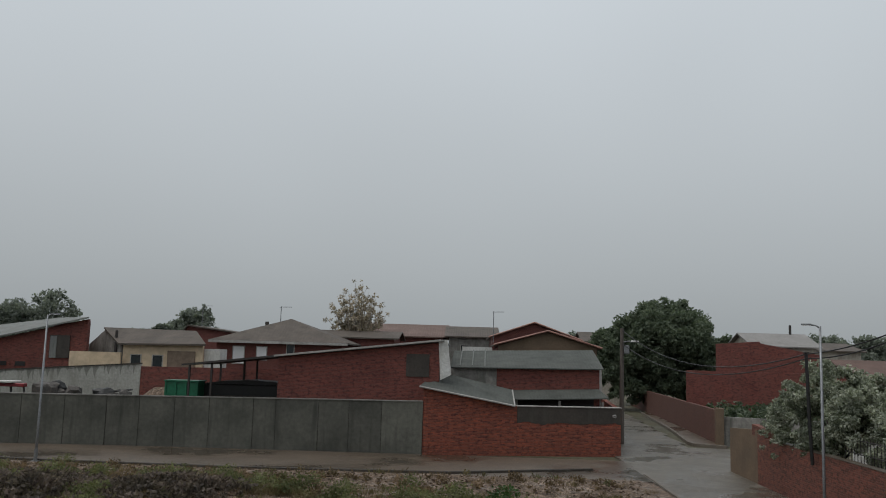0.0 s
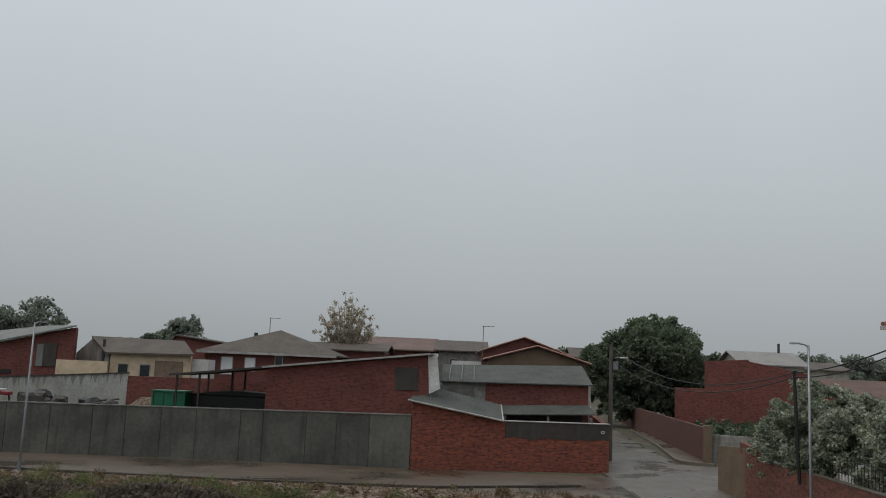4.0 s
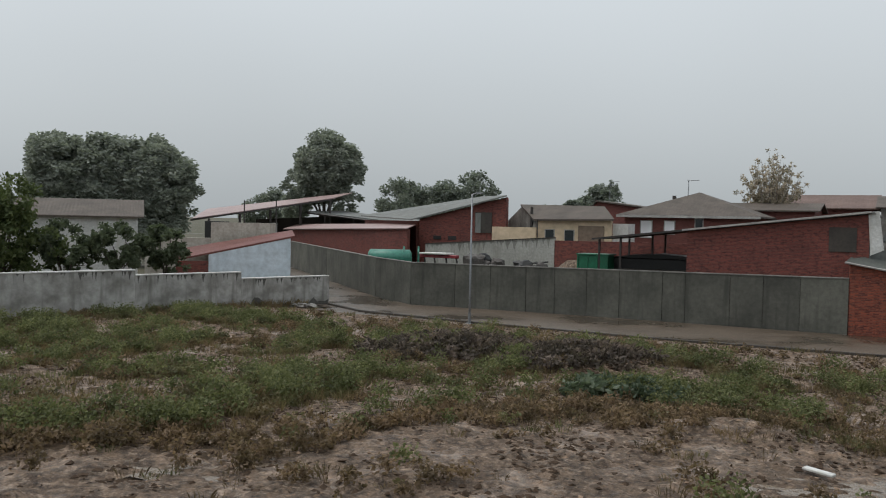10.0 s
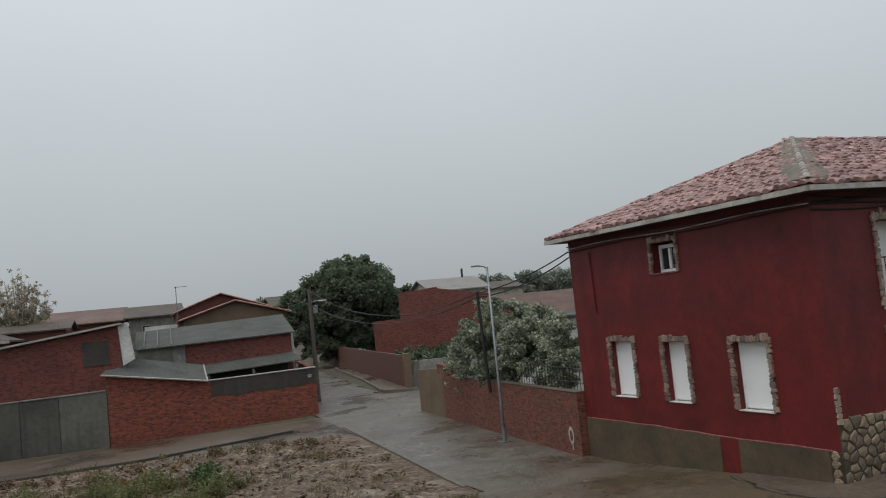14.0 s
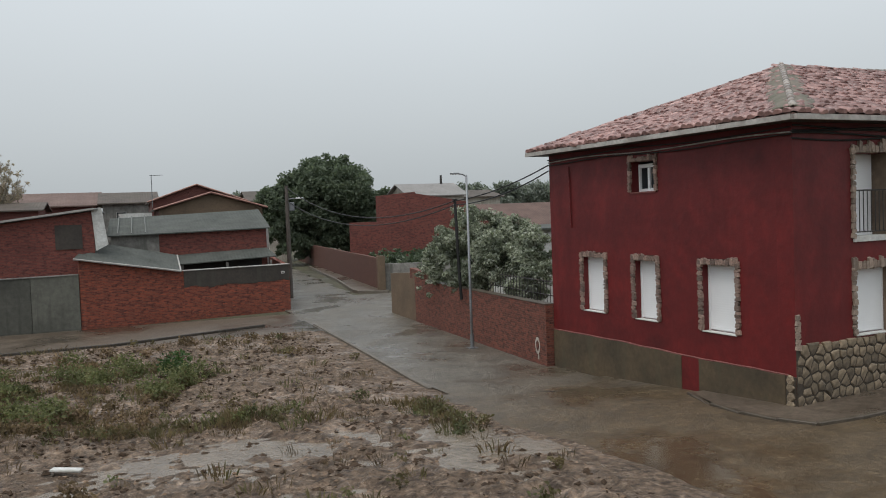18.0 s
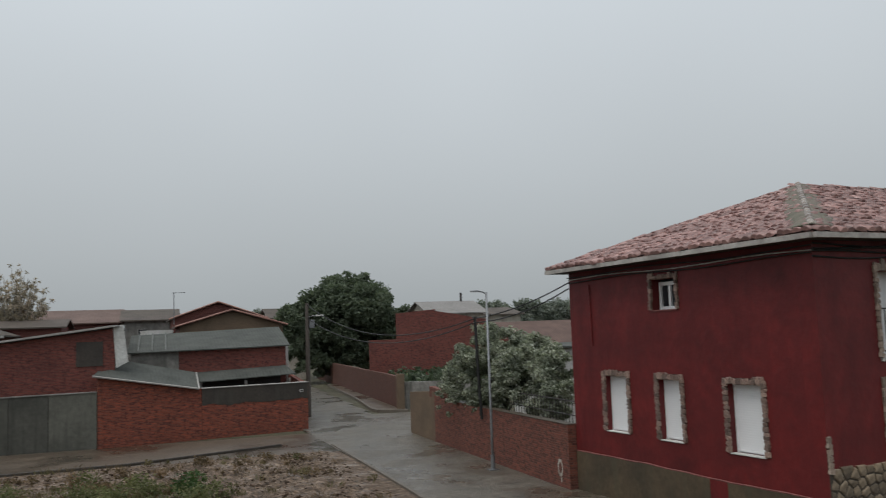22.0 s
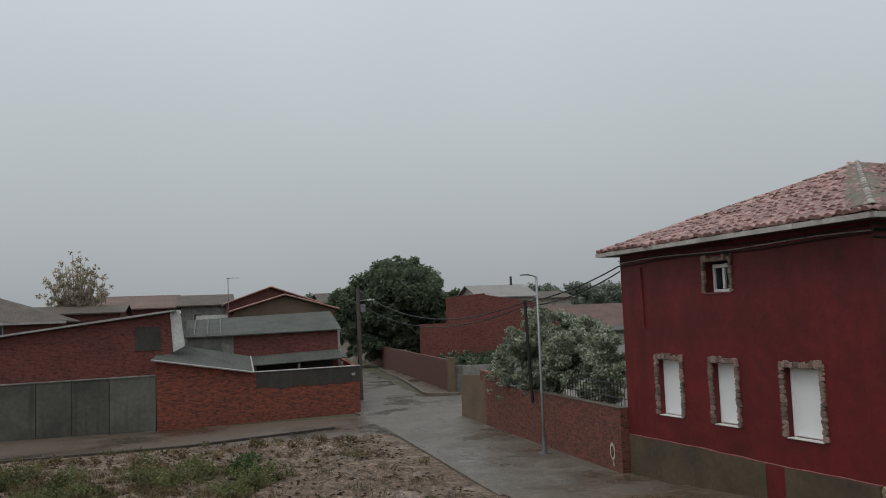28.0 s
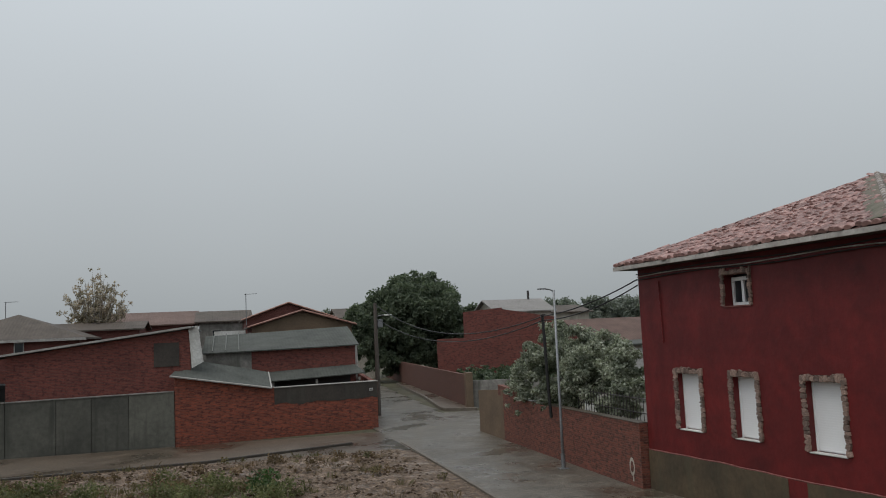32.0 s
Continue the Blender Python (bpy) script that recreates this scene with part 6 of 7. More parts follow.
bw = thing("block_wall", pose(0, 0, 0), "stepped grey-washed block wall with peeling whitewash", "wall")
A0, A1 = Vector((-33.9, 22.0)), Vector((-28.35, 39.1))
for s0, s1, zt in ((0.0, 0.376, 1.66), (0.376, 0.69, 1.42), (0.69, 1.0, 1.08)):
    p, q = A0.lerp(A1, s0), A0.lerp(A1, s1)
    m, length = between(p, q)
    o = part("wall", wall_bm(length - 0.01, -0.8, zt, 0.22), M_PEEL, bw, "blotched grey render")
    o.matrix_basis = m
    bm = bmesh.new()
    x = 0.1
    while x < length - 0.3:
        wd, dp = random.uniform(0.05, 0.26), random.uniform(0.06, 0.5)
        bm.faces.new([bm.verts.new(v) for v in ((x, -0.004, zt), (x + wd * 0.2, -0.004, zt - dp * 0.6), (x + wd * 0.45, -0.004, zt - dp), (x + wd * 0.6, -0.004, zt - dp * 0.5), (x + wd, -0.004, zt))])
        x += wd * 0.7 + abs(random.gauss(0.0, 0.34))
    low = [bm.verts.new((v, -0.004, -0.6)) for v in steps(0, length - 0.05, 0.25)]
    high = [bm.verts.new((v.co.x, -0.004, -0.30 + 0.75 * max(0.0, noise.noise((v.co.x * 0.8 + zt * 9, 3, 1)) + 0.35 * noise.noise((v.co.x * 3, 3, 5))))) for v in low]
    for k in range(len(low) - 1):
        bm.faces.new((low[k], low[k + 1], high[k + 1], high[k]))
    o = part("rain_stains", bm, M_STAIN, bw, "dark drips under the coping and damp along the foot")
    o.matrix_basis = m
    o = part("coping", box(0, length - 0.02, -0.03, 0.25, zt + 0.003, zt + 0.075, bevel=0.015), M_WHITE_WALL, bw, "whitewashed coping")
    o.matrix_basis = m
p0 = Vector((-38.5, 16.0))
run(bw, "wall", tuple(p0), (-33.95, 22.0), -0.8, 1.82, 0.22, M_BEIGE, "smooth beige stretch")
part("pillar", box(-34.02, -33.78, 21.8, 22.04, -0.8, 1.80, bevel=0.02), M_CEMENT, bw, "weathered pillar")
lhs = long_house("tiled_cottage", -8.0, 0.0, 0, 4.2, 5.25, M_WHITE_WALL, M_ROOF_BROWN, "low white cottage with a grey-brown tiled roof", 7)
lhs.matrix_world = pose(-44.7, 40.1, 0, 0, 0, 48)
lhs2 = long_house("tiled_cottage", -6, 0, 0, 4.3, 5.2, M_BRICK, M_ROOF_BROWN, "brick cottage with a tiled roof at the edge of the lot", 6)
lhs2.matrix_world = pose(-41.8, 26.4, 0, 0, 0, 58)
part("wall_white", box(-6, 0, -0.3, -0.01, -0.5, 2.2), M_WHITE_WALL, lhs2, "white lower wall")
for k in range(3):
    s = k / 2
    o = solo("white_drum", tube([(0, 0, 0), (0, 0, 0.06), (0, 0, 1.9), (0, 0, 2.0)], [0.3, 0.34, 0.34, 0.2], 10), M_WHITE_WALL, "pale drum behind the block wall", "drum", "drums behind the wall", m=pose(-37.0 + 2.0 * s, 27.5 + 3.0 * s, -0.45))
boat = bmesh.new()
bmesh.ops.create_uvsphere(boat, u_segments=12, v_segments=8, radius=1)
for v in boat.verts:
    v.co = Vector((v.co.x * 0.7, v.co.y * 0.55, max(v.co.z, -0.1) * 0.28))
par = thing("garden_parasol", pose(-37.6, 29.0, -0.45), "closed-topped white parasol in the garden", "parasol")
for v in boat.verts:
    v.co.z += 2.55
part("canopy", boat, M_WHITE_WALL, par)
part("pole", tube([(0, 0, 0), (0, 0, 2.5)], 0.03, 6), M_GALV, par)

# ---- right side beyond the side street ----
lw = thing("long_wall", pose(0, 0, 0), "long red-brick garden wall along the side street", "wall")
pts = [(18.7, 99.0), (16.5, 70.5), (15.1, 52.5)]
for a, b in zip(pts, pts[1:]):
    run(lw, "brickwork", a, b, -0.8, 1.58, 0.25, M_BRICK_LONG, "dull brown brick wall")
run(lw, "return_wall", (15.12, 52.48), (21.0, 50.2), -0.8, 1.22, 0.25, M_CEMENT, "grey rendered return wall")
part("gate_post", box(14.9, 15.35, 52.0, 52.45, -0.8, 1.75, bevel=0.02), M_OCHRE, lw, "rendered gate post")
br = thing("brick_house", pose(0, 0, 0), "windowless red-brick house end with a low-pitched roof", "house")
m, length = between((19.3, 67.3), (26.3, 64.9))
o = part("gable_wall", prism([(0, -0.5), (length, -0.5), (length, 5.22), (3.25, 6.02), (3.2, 6.16), (0, 5.92)], 0, 0.3), M_BRICK, br)
o.matrix_basis = m
run(br, "side_wall", (22.5, 76), (19.3, 67.35), -0.5, 5.9, 0.3, M_BRICK)
o = part("roof", slab([(-0.1, 0.31, 5.90), (3.2, 0.31, 6.0), (3.2, 9, 6.0), (-0.1, 9, 5.90)], 0.08), M_ROOF_BROWN, br)
o.matrix_basis = m
o = part("roof", slab([(3.21, 0.31, 6.0), (length + 0.1, 0.31, 5.20), (length + 0.1, 9, 5.20), (3.21, 9, 6.0)], 0.08), M_ROOF_BROWN, br)
o.matrix_basis = m
rw = thing("back_garden_wall", pose(0, 0, 0), "red-brick wall at the back of the vegetable garden", "wall")
run(rw, "brickwork", (16.0, 63.4), (27.0, 60.5), -0.6, 3.85, 0.25, M_BRICK, "brick wall")
hb = long_house("grey_roofed_house", 25.2, 30.6, 76.2, 6.05, 7.2, M_TAN, M_SHEET_PALE, "pale house with a grey roof", 7)
part("flue", tube([(29.6, 79.6, 6.8), (29.6, 79.6, 8.1)], 0.12, 8), M_IRON, hb)
hb2 = long_house("side_cottage", 28.0, 42.0, 61.5, 3.1, 4.85, M_WHITE_WALL, M_ROOF_RUST, "low cottage with a wide dull red roof beyond the garden", 10)
window_on(hb2, 31.5, 32.2, 1.6, 2.6, 61.5, M_GLASS)
hb3 = long_house("far_row", 32.4, 36.6, 81, 5.9, 6.6, M_TAN, M_ROOF_BROWN, "far pale house with a brown roof", 8)
wg = thing("white_garden_house", pose(0, 0, 0), "small white outhouse behind the silvery bush", "shed")
part("wall", box(15.6, 21.2, 33.0, 35.5, -0.5, 3.42), M_WHITE_WALL, wg)
part("roof", slab([(15.4, 32.8, 3.50), (21.4, 32.8, 3.50), (21.4, 35.7, 3.62), (15.4, 35.7, 3.62)], 0.07), M_SHEET, wg)

# neighbour up the front street
nb = thing("neighbour_yard", HOUSE, "whitewashed yard wall beside the red house", "wall")
nb.matrix_world = Matrix()
run(nb, "front_wall", (22.9, 15.25), (25.6, 15.98), -0.6, 1.86, 0.25, M_WHITE_WALL, "whitewashed wall")
run(nb, "front_wall", (25.61, 15.98), (27.3, 16.42), -0.6, 1.68, 0.25, M_WHITE_WALL, "lower whitewashed stretch")
m, length = between((22.9, 15.25), (27.3, 16.42))
part("base", box(0, length, -0.03, -0.003, -0.5, 1.06), M_TAN, nb, "tan cement base").matrix_basis = m
for a_, b_, z_ in ((0, 2.78, 1.864), (2.82, length, 1.684)):
    part("coping", box(a_, b_, -0.04, 0.29, z_, z_ + 0.06, bevel=0.01), M_CEMENT, nb, "cement coping").matrix_basis = m
ng = thing("neighbour_house", HOUSE, "old grey house with flaking white render", "house")
part("white_wall", prism([(13.8, -0.5), (16.6, -0.5), (16.5, 1.9), (16.2, 2.6), (16.35, 3.3), (16.1, 4.2), (13.8, 4.25)], 2.5, 2.9), M_WHITE_WALL, ng, "flaking white wall")
part("grey_wall", box(15.0, 26.0, 2.91, 3.2, -0.5, 4.25), M_CEMENT_DARK, ng, "dark grey-green wall")
part("roof", slab([(13.5, 2.2, 4.28), (26, 2.2, 4.28), (26, 7.5, 5.35), (13.5, 7.5, 5.35)], 0.1), M_SHEET, ng, "grey sheet roof")
part("side_wall", box(13.5, 13.79, 2.5, 7.2, -0.5, 4.2), M_CEMENT, ng)

# ---- trees and growth ----
RNG = np.random.default_rng(5)


def leaf_cloud(centres, radii, count, size, material, name, squash=0.75, long=1.5, lean=(0, 0)):
    """Many small four-cornered leaves in round clumps; lean: the way the wind lays them."""
    n = len(centres)
    w = np.array([r**2 for r in radii])
    pick = RNG.choice(n, count, p=w / w.sum())
    d = RNG.normal(size=(count, 3))
    d /= np.linalg.norm(d, axis=1)[:, None]
    rad = np.array(radii)[pick] * np.clip(np.abs(RNG.normal(0.75, 0.36, count)), 0.05, 1.15)
    c = np.array(centres)[pick] + d * rad[:, None] * (1, 1, squash)
    t = d * 0.8 + RNG.normal(size=(count, 3)) * 0.7 + np.array([lean[0], lean[1], -0.25])
    t /= np.linalg.norm(t, axis=1)[:, None]
    s = np.cross(t, RNG.normal(size=(count, 3)))
    s /= np.linalg.norm(s, axis=1)[:, None]
    sz = size * RNG.uniform(0.6, 1.35, count)[:, None]
    a, b = t * sz * long / 2, s * sz / 2
    nrm = np.cross(t, s) * sz * 0.18
    v = np.stack([c - a, c + b * 0.9 + nrm, c + a, c - b * 0.9 + nrm], 1).reshape(-1, 3)
    f = np.arange(4 * count).reshape(-1, 4)
    return pydata(name, v, f, material)


def tree(x, y, z, trunk_h, r, blobs, leaves, size, leaf, bark, label, category="tree", name="tree", group="", clumps=60, lean=(0, 0), squash=0.8, limbs=7, fill=0.33):
    """blobs: ellipsoids (dx, dy, dz, rx, ry, rz) that the crown's clumps are strewn in."""
    root = thing(name, pose(x, y, z), label, category, group)
    tops = []
    cents, rads = [], []
    vol = np.array([b[3] * b[4] * b[5] for b in blobs])
    for k in range(clumps):
        b = blobs[RNG.choice(len(blobs), p=vol / vol.sum())]
        d = RNG.normal(size=3)
        d /= np.linalg.norm(d)
        q = RNG.uniform(0.35, 1.0) ** 0.5
        cents.append([b[i] + d[i] * q * b[3 + i] for i in range(3)])
        rads.append(fill * min(b[3], b[5]) * RNG.uniform(0.6, 1.25))
    part("crown", leaf_cloud(cents, rads, leaves, size, leaf, "crown", squash, 1.6, lean), None, root, "crown of leaves in uneven clumps")
    part("trunk", tube([(0, 0, -0.2), (0.05, 0, trunk_h * 0.5), (0.1, 0.05, trunk_h)], [r * 1.25, r, r * 0.75], 8), bark, root, "", False)
    for k in range(limbs):
        c = cents[k * len(cents) // limbs]
        p = Vector((0.1, 0.05, trunk_h * random.uniform(0.75, 1.0)))
        q = Vector(c)
        mid = p.lerp(q, 0.5) + Vector((random.uniform(-0.3, 0.3), random.uniform(-0.3, 0.3), 0.3))
        part("limb", tube([p, mid, q], [r * 0.5, r * 0.3, r * 0.08], 5), bark, root, "", False)
    return root


tree(19.7, 88.0, -0.45, 2.6, 0.38, [(0.4, 0, 7.0, 4.4, 3.8, 3.7), (-4.4, 0, 5.6, 2.5, 2.8, 2.6), (-5.7, 0, 4.6, 1.5, 2.0, 2.3), (-5.6, 0, 2.4, 1.4, 1.8, 1.6), (-3.4, 0, 7.6, 1.9, 2.0, 1.7), (4.6, 0, 5.8, 2.5, 2.8, 2.7), (3.2, 0, 8.4, 1.9, 2.0, 1.6), (1.3, 0, 10.0, 1.5, 1.6, 1.5), (-1.4, 0, 9.6, 1.5, 1.6, 1.5), (-0.4, -0.8, 3.4, 4.8, 2.6, 2.0), (3.6, -0.6, 3.4, 2.4, 2.2, 1.8), (-4.0, -0.5, 3.2, 2.4, 2.2, 1.7), (2.6, -1.2, 2.4, 3.0, 1.8, 1.7), (-2.8, -1.2, 2.4, 2.8, 1.8, 1.7), (0.6, -1.8, 1.7, 4.4, 1.6, 1.5)],
     90000, 0.25, M_LEAF_WALNUT, M_BARK, "dense dark green walnut-like tree behind the street wall", clumps=420, fill=0.30)
tree(12.75, 30.6, -0.45, 1.2, 0.12, [(-0.1, 0.2, 3.0, 0.9, 2.0, 1.4), (-0.5, 2.6, 2.6, 0.8, 1.4, 1.1), (0.3, -1.8, 2.8, 0.9, 1.5, 1.4), (0.1, -0.3, 4.1, 0.7, 1.3, 0.7), (-0.9, 3.2, 2.2, 0.5, 0.8, 1.0), (-0.8, 1.6, 2.7, 0.7, 1.1, 1.4), (-1.05, 2.3, 1.5, 0.3, 0.6, 0.6), (0.5, -3.4, 2.5, 0.7, 1.0, 1.0), (0.9, -0.9, 3.6, 0.9, 1.2, 1.1), (1.2, -2.4, 3.1, 0.9, 1.2, 1.1), (1.0, -3.8, 2.5, 0.8, 1.0, 1.0), (-0.1, 0.9, 4.1, 0.8, 1.4, 0.9), (-1.3, -0.7, 2.6, 0.45, 0.9, 0.8), (-0.8, 1.9, 3.5, 0.6, 1.0, 0.7)],
     52000, 0.080, M_LEAF_GREY, M_BARK, "silvery grey-green bush leaning over the garden wall", "bush", "bush", clumps=300, lean=(0.5, 0.2), fill=0.30)


def fan_tree(x, y, z, fork, height, spread, limbs, leaves, size, leaf, bark, label):
    """A thin tree whose limbs rise close together from a low fork and open like a fan, with leaves along their outer ends."""
    root = thing("tree", pose(x, y, z), label, "tree")
    part("trunk", tube([(0, 0, -0.2), (0.03, 0, fork * 0.6), (0, 0, fork + 1.5)], [0.24, 0.2, 0.13], 8), bark, root, "", False)
    cents, rads = [], []
    for k in range(limbs):
        t = 2.4 * k
        q = math.sqrt((k + 0.5) / limbs)
        top = height * (1.0 - 0.26 * q * q) * random.uniform(0.94, 1.0)
        tip = Vector((math.cos(t) * spread * q, 0.7 * math.sin(t) * spread * q, top))
        foot = Vector((0, 0, fork * random.uniform(0.75, 1.5)))
        knee = Vector((tip.x * 0.55, tip.y * 0.55, foot.z + (tip.z - foot.z) * 0.42))
        part("limb", tube([foot, knee, tip], [0.075, 0.045, 0.012], 5), bark, root, "", False)
        for i in range(9):
            u = 0.30 + 0.70 * i / 8
            p = foot.lerp(knee, u * 2) if u < 0.5 else knee.lerp(tip, u * 2 - 1)
            w = 0.36 * (1.15 - 0.6 * u)
            cents.append((p.x + random.uniform(-w, w), p.y + random.uniform(-w, w), p.z + random.uniform(-0.3, 0.3)))
            rads.append(random.uniform(0.18, 0.36) * (1.15 - 0.45 * u))
    part("crown", leaf_cloud(cents, rads, leaves, size, leaf, "crown", 1.1, 1.5), None, root, "thin crown of pale leaves on upright limbs")


fan_tree(-9.6, 74.3, -0.45, 4.2, 11.1, 2.75, 40, 10500, 0.12, M_LEAF_POPLAR, M_BARK_PALE, "pale thin-leaved poplar behind the houses")
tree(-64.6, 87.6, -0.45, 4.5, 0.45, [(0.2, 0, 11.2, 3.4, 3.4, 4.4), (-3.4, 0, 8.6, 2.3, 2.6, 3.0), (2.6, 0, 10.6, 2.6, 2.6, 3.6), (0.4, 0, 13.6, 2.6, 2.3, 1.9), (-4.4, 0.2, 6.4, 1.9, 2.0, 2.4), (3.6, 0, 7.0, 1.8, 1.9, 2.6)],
     52000, 0.26, M_LEAF_MID_HAZED, M_BARK, "tall wind-blown tree behind the open barn", clumps=420, lean=(1.2, 0.6), fill=0.30)
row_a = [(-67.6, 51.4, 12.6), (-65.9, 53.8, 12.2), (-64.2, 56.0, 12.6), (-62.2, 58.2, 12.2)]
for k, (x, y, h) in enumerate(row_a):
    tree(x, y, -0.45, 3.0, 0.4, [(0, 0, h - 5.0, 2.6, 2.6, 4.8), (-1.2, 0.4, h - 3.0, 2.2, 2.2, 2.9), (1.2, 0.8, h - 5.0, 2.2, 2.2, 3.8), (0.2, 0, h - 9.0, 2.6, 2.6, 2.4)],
         34000, 0.24, M_LEAF_MID_HAZED, M_BARK, "large wind-blown tree in a row behind the cottages", group="row of wind-blown trees", clumps=300, lean=(1.3, 0.9), fill=0.31)
tree(-80.0, 50.5, -0.45, 3, 0.4, [(0, 0, 6.0, 3.2, 3, 3.6)], 12000, 0.25, M_LEAF_MID_HAZED, M_BARK, "round tree at the edge of the village", clumps=50)
tree(-38.9, 26.4, -0.45, 1.6, 0.16, [(0, 0, 3.6, 1.7, 1.6, 2.0), (0.5, 0.2, 5.3, 1.2, 1.2, 1.4), (1.2, 1.4, 2.8, 1.3, 1.4, 1.4), (-0.6, -0.6, 2.6, 1.4, 1.2, 1.2)],
     9500, 0.14, M_LEAF_LEFT, M_BARK, "leafy green fruit tree behind the block wall", clumps=200, fill=0.28)
for x, y in ((-37.2, 28.6), (-35.4, 30.4), (-34.2, 32.4)):
    tree(x, y, -0.45, 1.4, 0.12, [(0, 0, 3.2, 1.5, 1.3, 1.15), (0.3, 0.4, 2.4, 1.2, 1.2, 0.8)], 3600, 0.14, M_LEAF_DARK, M_BARK,
         "dark green small tree behind the block wall", group="small trees behind the wall", clumps=55, fill=0.26)
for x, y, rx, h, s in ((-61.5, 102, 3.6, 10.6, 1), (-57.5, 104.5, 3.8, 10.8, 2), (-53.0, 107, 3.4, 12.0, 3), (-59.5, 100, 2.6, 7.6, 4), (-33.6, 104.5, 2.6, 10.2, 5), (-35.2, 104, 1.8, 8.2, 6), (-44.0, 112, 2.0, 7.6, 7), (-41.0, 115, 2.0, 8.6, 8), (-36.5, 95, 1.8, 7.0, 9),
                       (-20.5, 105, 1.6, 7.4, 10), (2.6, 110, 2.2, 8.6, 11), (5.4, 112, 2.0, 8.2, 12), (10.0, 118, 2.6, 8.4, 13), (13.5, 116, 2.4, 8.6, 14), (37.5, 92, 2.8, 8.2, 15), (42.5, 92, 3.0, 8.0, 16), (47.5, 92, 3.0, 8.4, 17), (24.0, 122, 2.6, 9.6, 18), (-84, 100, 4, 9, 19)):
    tree(x, y, -0.45, 2.5, 0.25, [(0, 0, h * 0.62, rx, rx, h * 0.36), (rx * 0.4, 0, h * 0.72, rx * 0.6, rx * 0.6, h * 0.27)], 9000, 0.26, M_LEAF_FAR_HAZED, M_BARK,
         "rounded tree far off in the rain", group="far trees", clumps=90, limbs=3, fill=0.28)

# hedge and vegetables in the side garden


def tufts(name, spots, blades, height, width, material, label, category, spread=0.12, droop=0.5, parent=None):
    """Grass-like blades in tufts, three-cornered; spots are (x, y, z, scale)."""
    s = np.array(spots)
    n = len(s) * blades
    base = np.repeat(s, blades, 0)
    t = RNG.uniform(0, 2 * np.pi, n)
    r = spread * np.sqrt(RNG.uniform(0, 1, n)) * base[:, 3]
    p = base[:, :3] + np.stack([np.cos(t) * r, np.sin(t) * r, np.zeros(n)], 1)
    h = height * base[:, 3] * RNG.uniform(0.5, 1.25, n)
    out = np.stack([np.cos(t), np.sin(t), np.zeros(n)], 1) * (h * droop * RNG.uniform(0.2, 1.2, n))[:, None]
    side = np.stack([-np.sin(t + RNG.normal(size=n)), np.cos(t), np.zeros(n)], 1) * (width * base[:, 3] / 2)[:, None]
    mid = p + out * 0.4 + np.stack([0 * h, 0 * h, h * 0.65], 1)
    tip = p + out + np.stack([0 * h, 0 * h, h], 1)
    v = np.stack([p - side, p + side, mid + side * 0.8, tip, mid - side * 0.8], 1).reshape(-1, 3)
    f = np.arange(5 * n).reshape(-1, 5)
    me = pydata(name, v, f, material)
    return tagged(new(name, me), label, category, kind="stuff")


def scatter(n, x0, x1, y0, y1, keep, zf, s0=0.6, s1=1.4):
    out = []
    tries = 0
    while len(out) < n and tries < n * 30:
        tries += 1
        x, y = RNG.uniform(x0, x1), RNG.uniform(y0, y1)
        if RNG.uniform() < keep(x, y):
            out.append((x, y, zf(x, y), RNG.uniform(s0, s1)))
    return out


GREEN_EDGE = [(-36, 4), (-14, 9), (-12, 11.7), (-9.5, 13.8), (-8.8, 17), (-6.9, 19.2), (-3.3, 20.6), (-1.6, 21.3), (0.6, 22.2), (3.0, 26.5), (5.0, 32), (7.5, 37)]


def green_zone(x, y):
    """How thickly weeds grow on the lot."""
    if x > 7 or y > 35.7:
        return 0.0
    yb = float(np.interp(x, [p[0] for p in GREEN_EDGE], [p[1] for p in GREEN_EDGE]))
    wob = 1.6 * noise.noise((x * 0.35, y * 0.35, 21))
    base = smooth(-0.8, 2.0, y - yb + wob) * (1 - 0.93 * smooth(30.2, 32.2, y + 1.1 * noise.noise((x * 0.4, 2, 8))))
    base *= 1 - 0.6 * smooth(-1.0, 3.0, x + noise.noise((x * 0.5, y * 0.5, 3)))
    patch = smooth(-0.05, 0.30, noise.noise((x * 0.33, y * 0.33, 11)) + 0.35 * noise.noise((x * 1.0, y * 1.0, 4)))
    base *= 1 - 0.93 * smooth(-0.8, 1.6, y + 1.5 * wob - float(np.interp(x, [-34, -16, -6, -3, 0.5, 3], [35, 33, 31, 28.5, 27.3, 25])))
    band = 0.55 * math.exp(-(((x - 1.4) / 2.6) ** 2 + ((y - 19.3) / 0.9) ** 2))
    strip = 0.75 * math.exp(-((x - 6.35) / 0.38) ** 2) * smooth(15.2, 16.2, y) * (1 - smooth(18.6, 20.4, y))
    heap = heap_reach(x, y)
    return max(0.0, min(1.0, (base * (0.06 + 0.94 * patch) + band * (0.4 + 0.6 * patch)) * (1 - 0.85 * heap) + strip + 0.012))


def brown_zone(x, y):
    """Withered growth: a belt in front of the green, and patches in it."""
    yb = float(np.interp(x, [p[0] for p in GREEN_EDGE], [p[1] for p in GREEN_EDGE]))
    belt = math.exp(-((y - yb + 0.3 + 1.6 * noise.noise((x * 0.35, y * 0.35, 21))) / 1.3) ** 2) * smooth(2, -4, x)
    return min(1.0, 0.8 * belt + 0.25 * smooth(2, -4, x) * smooth(0.1, 0.4, noise.noise((x * 0.4, y * 0.4, 31))) + 0.05 * smooth(29, 31, y)) if y < 33.6 else 0.0


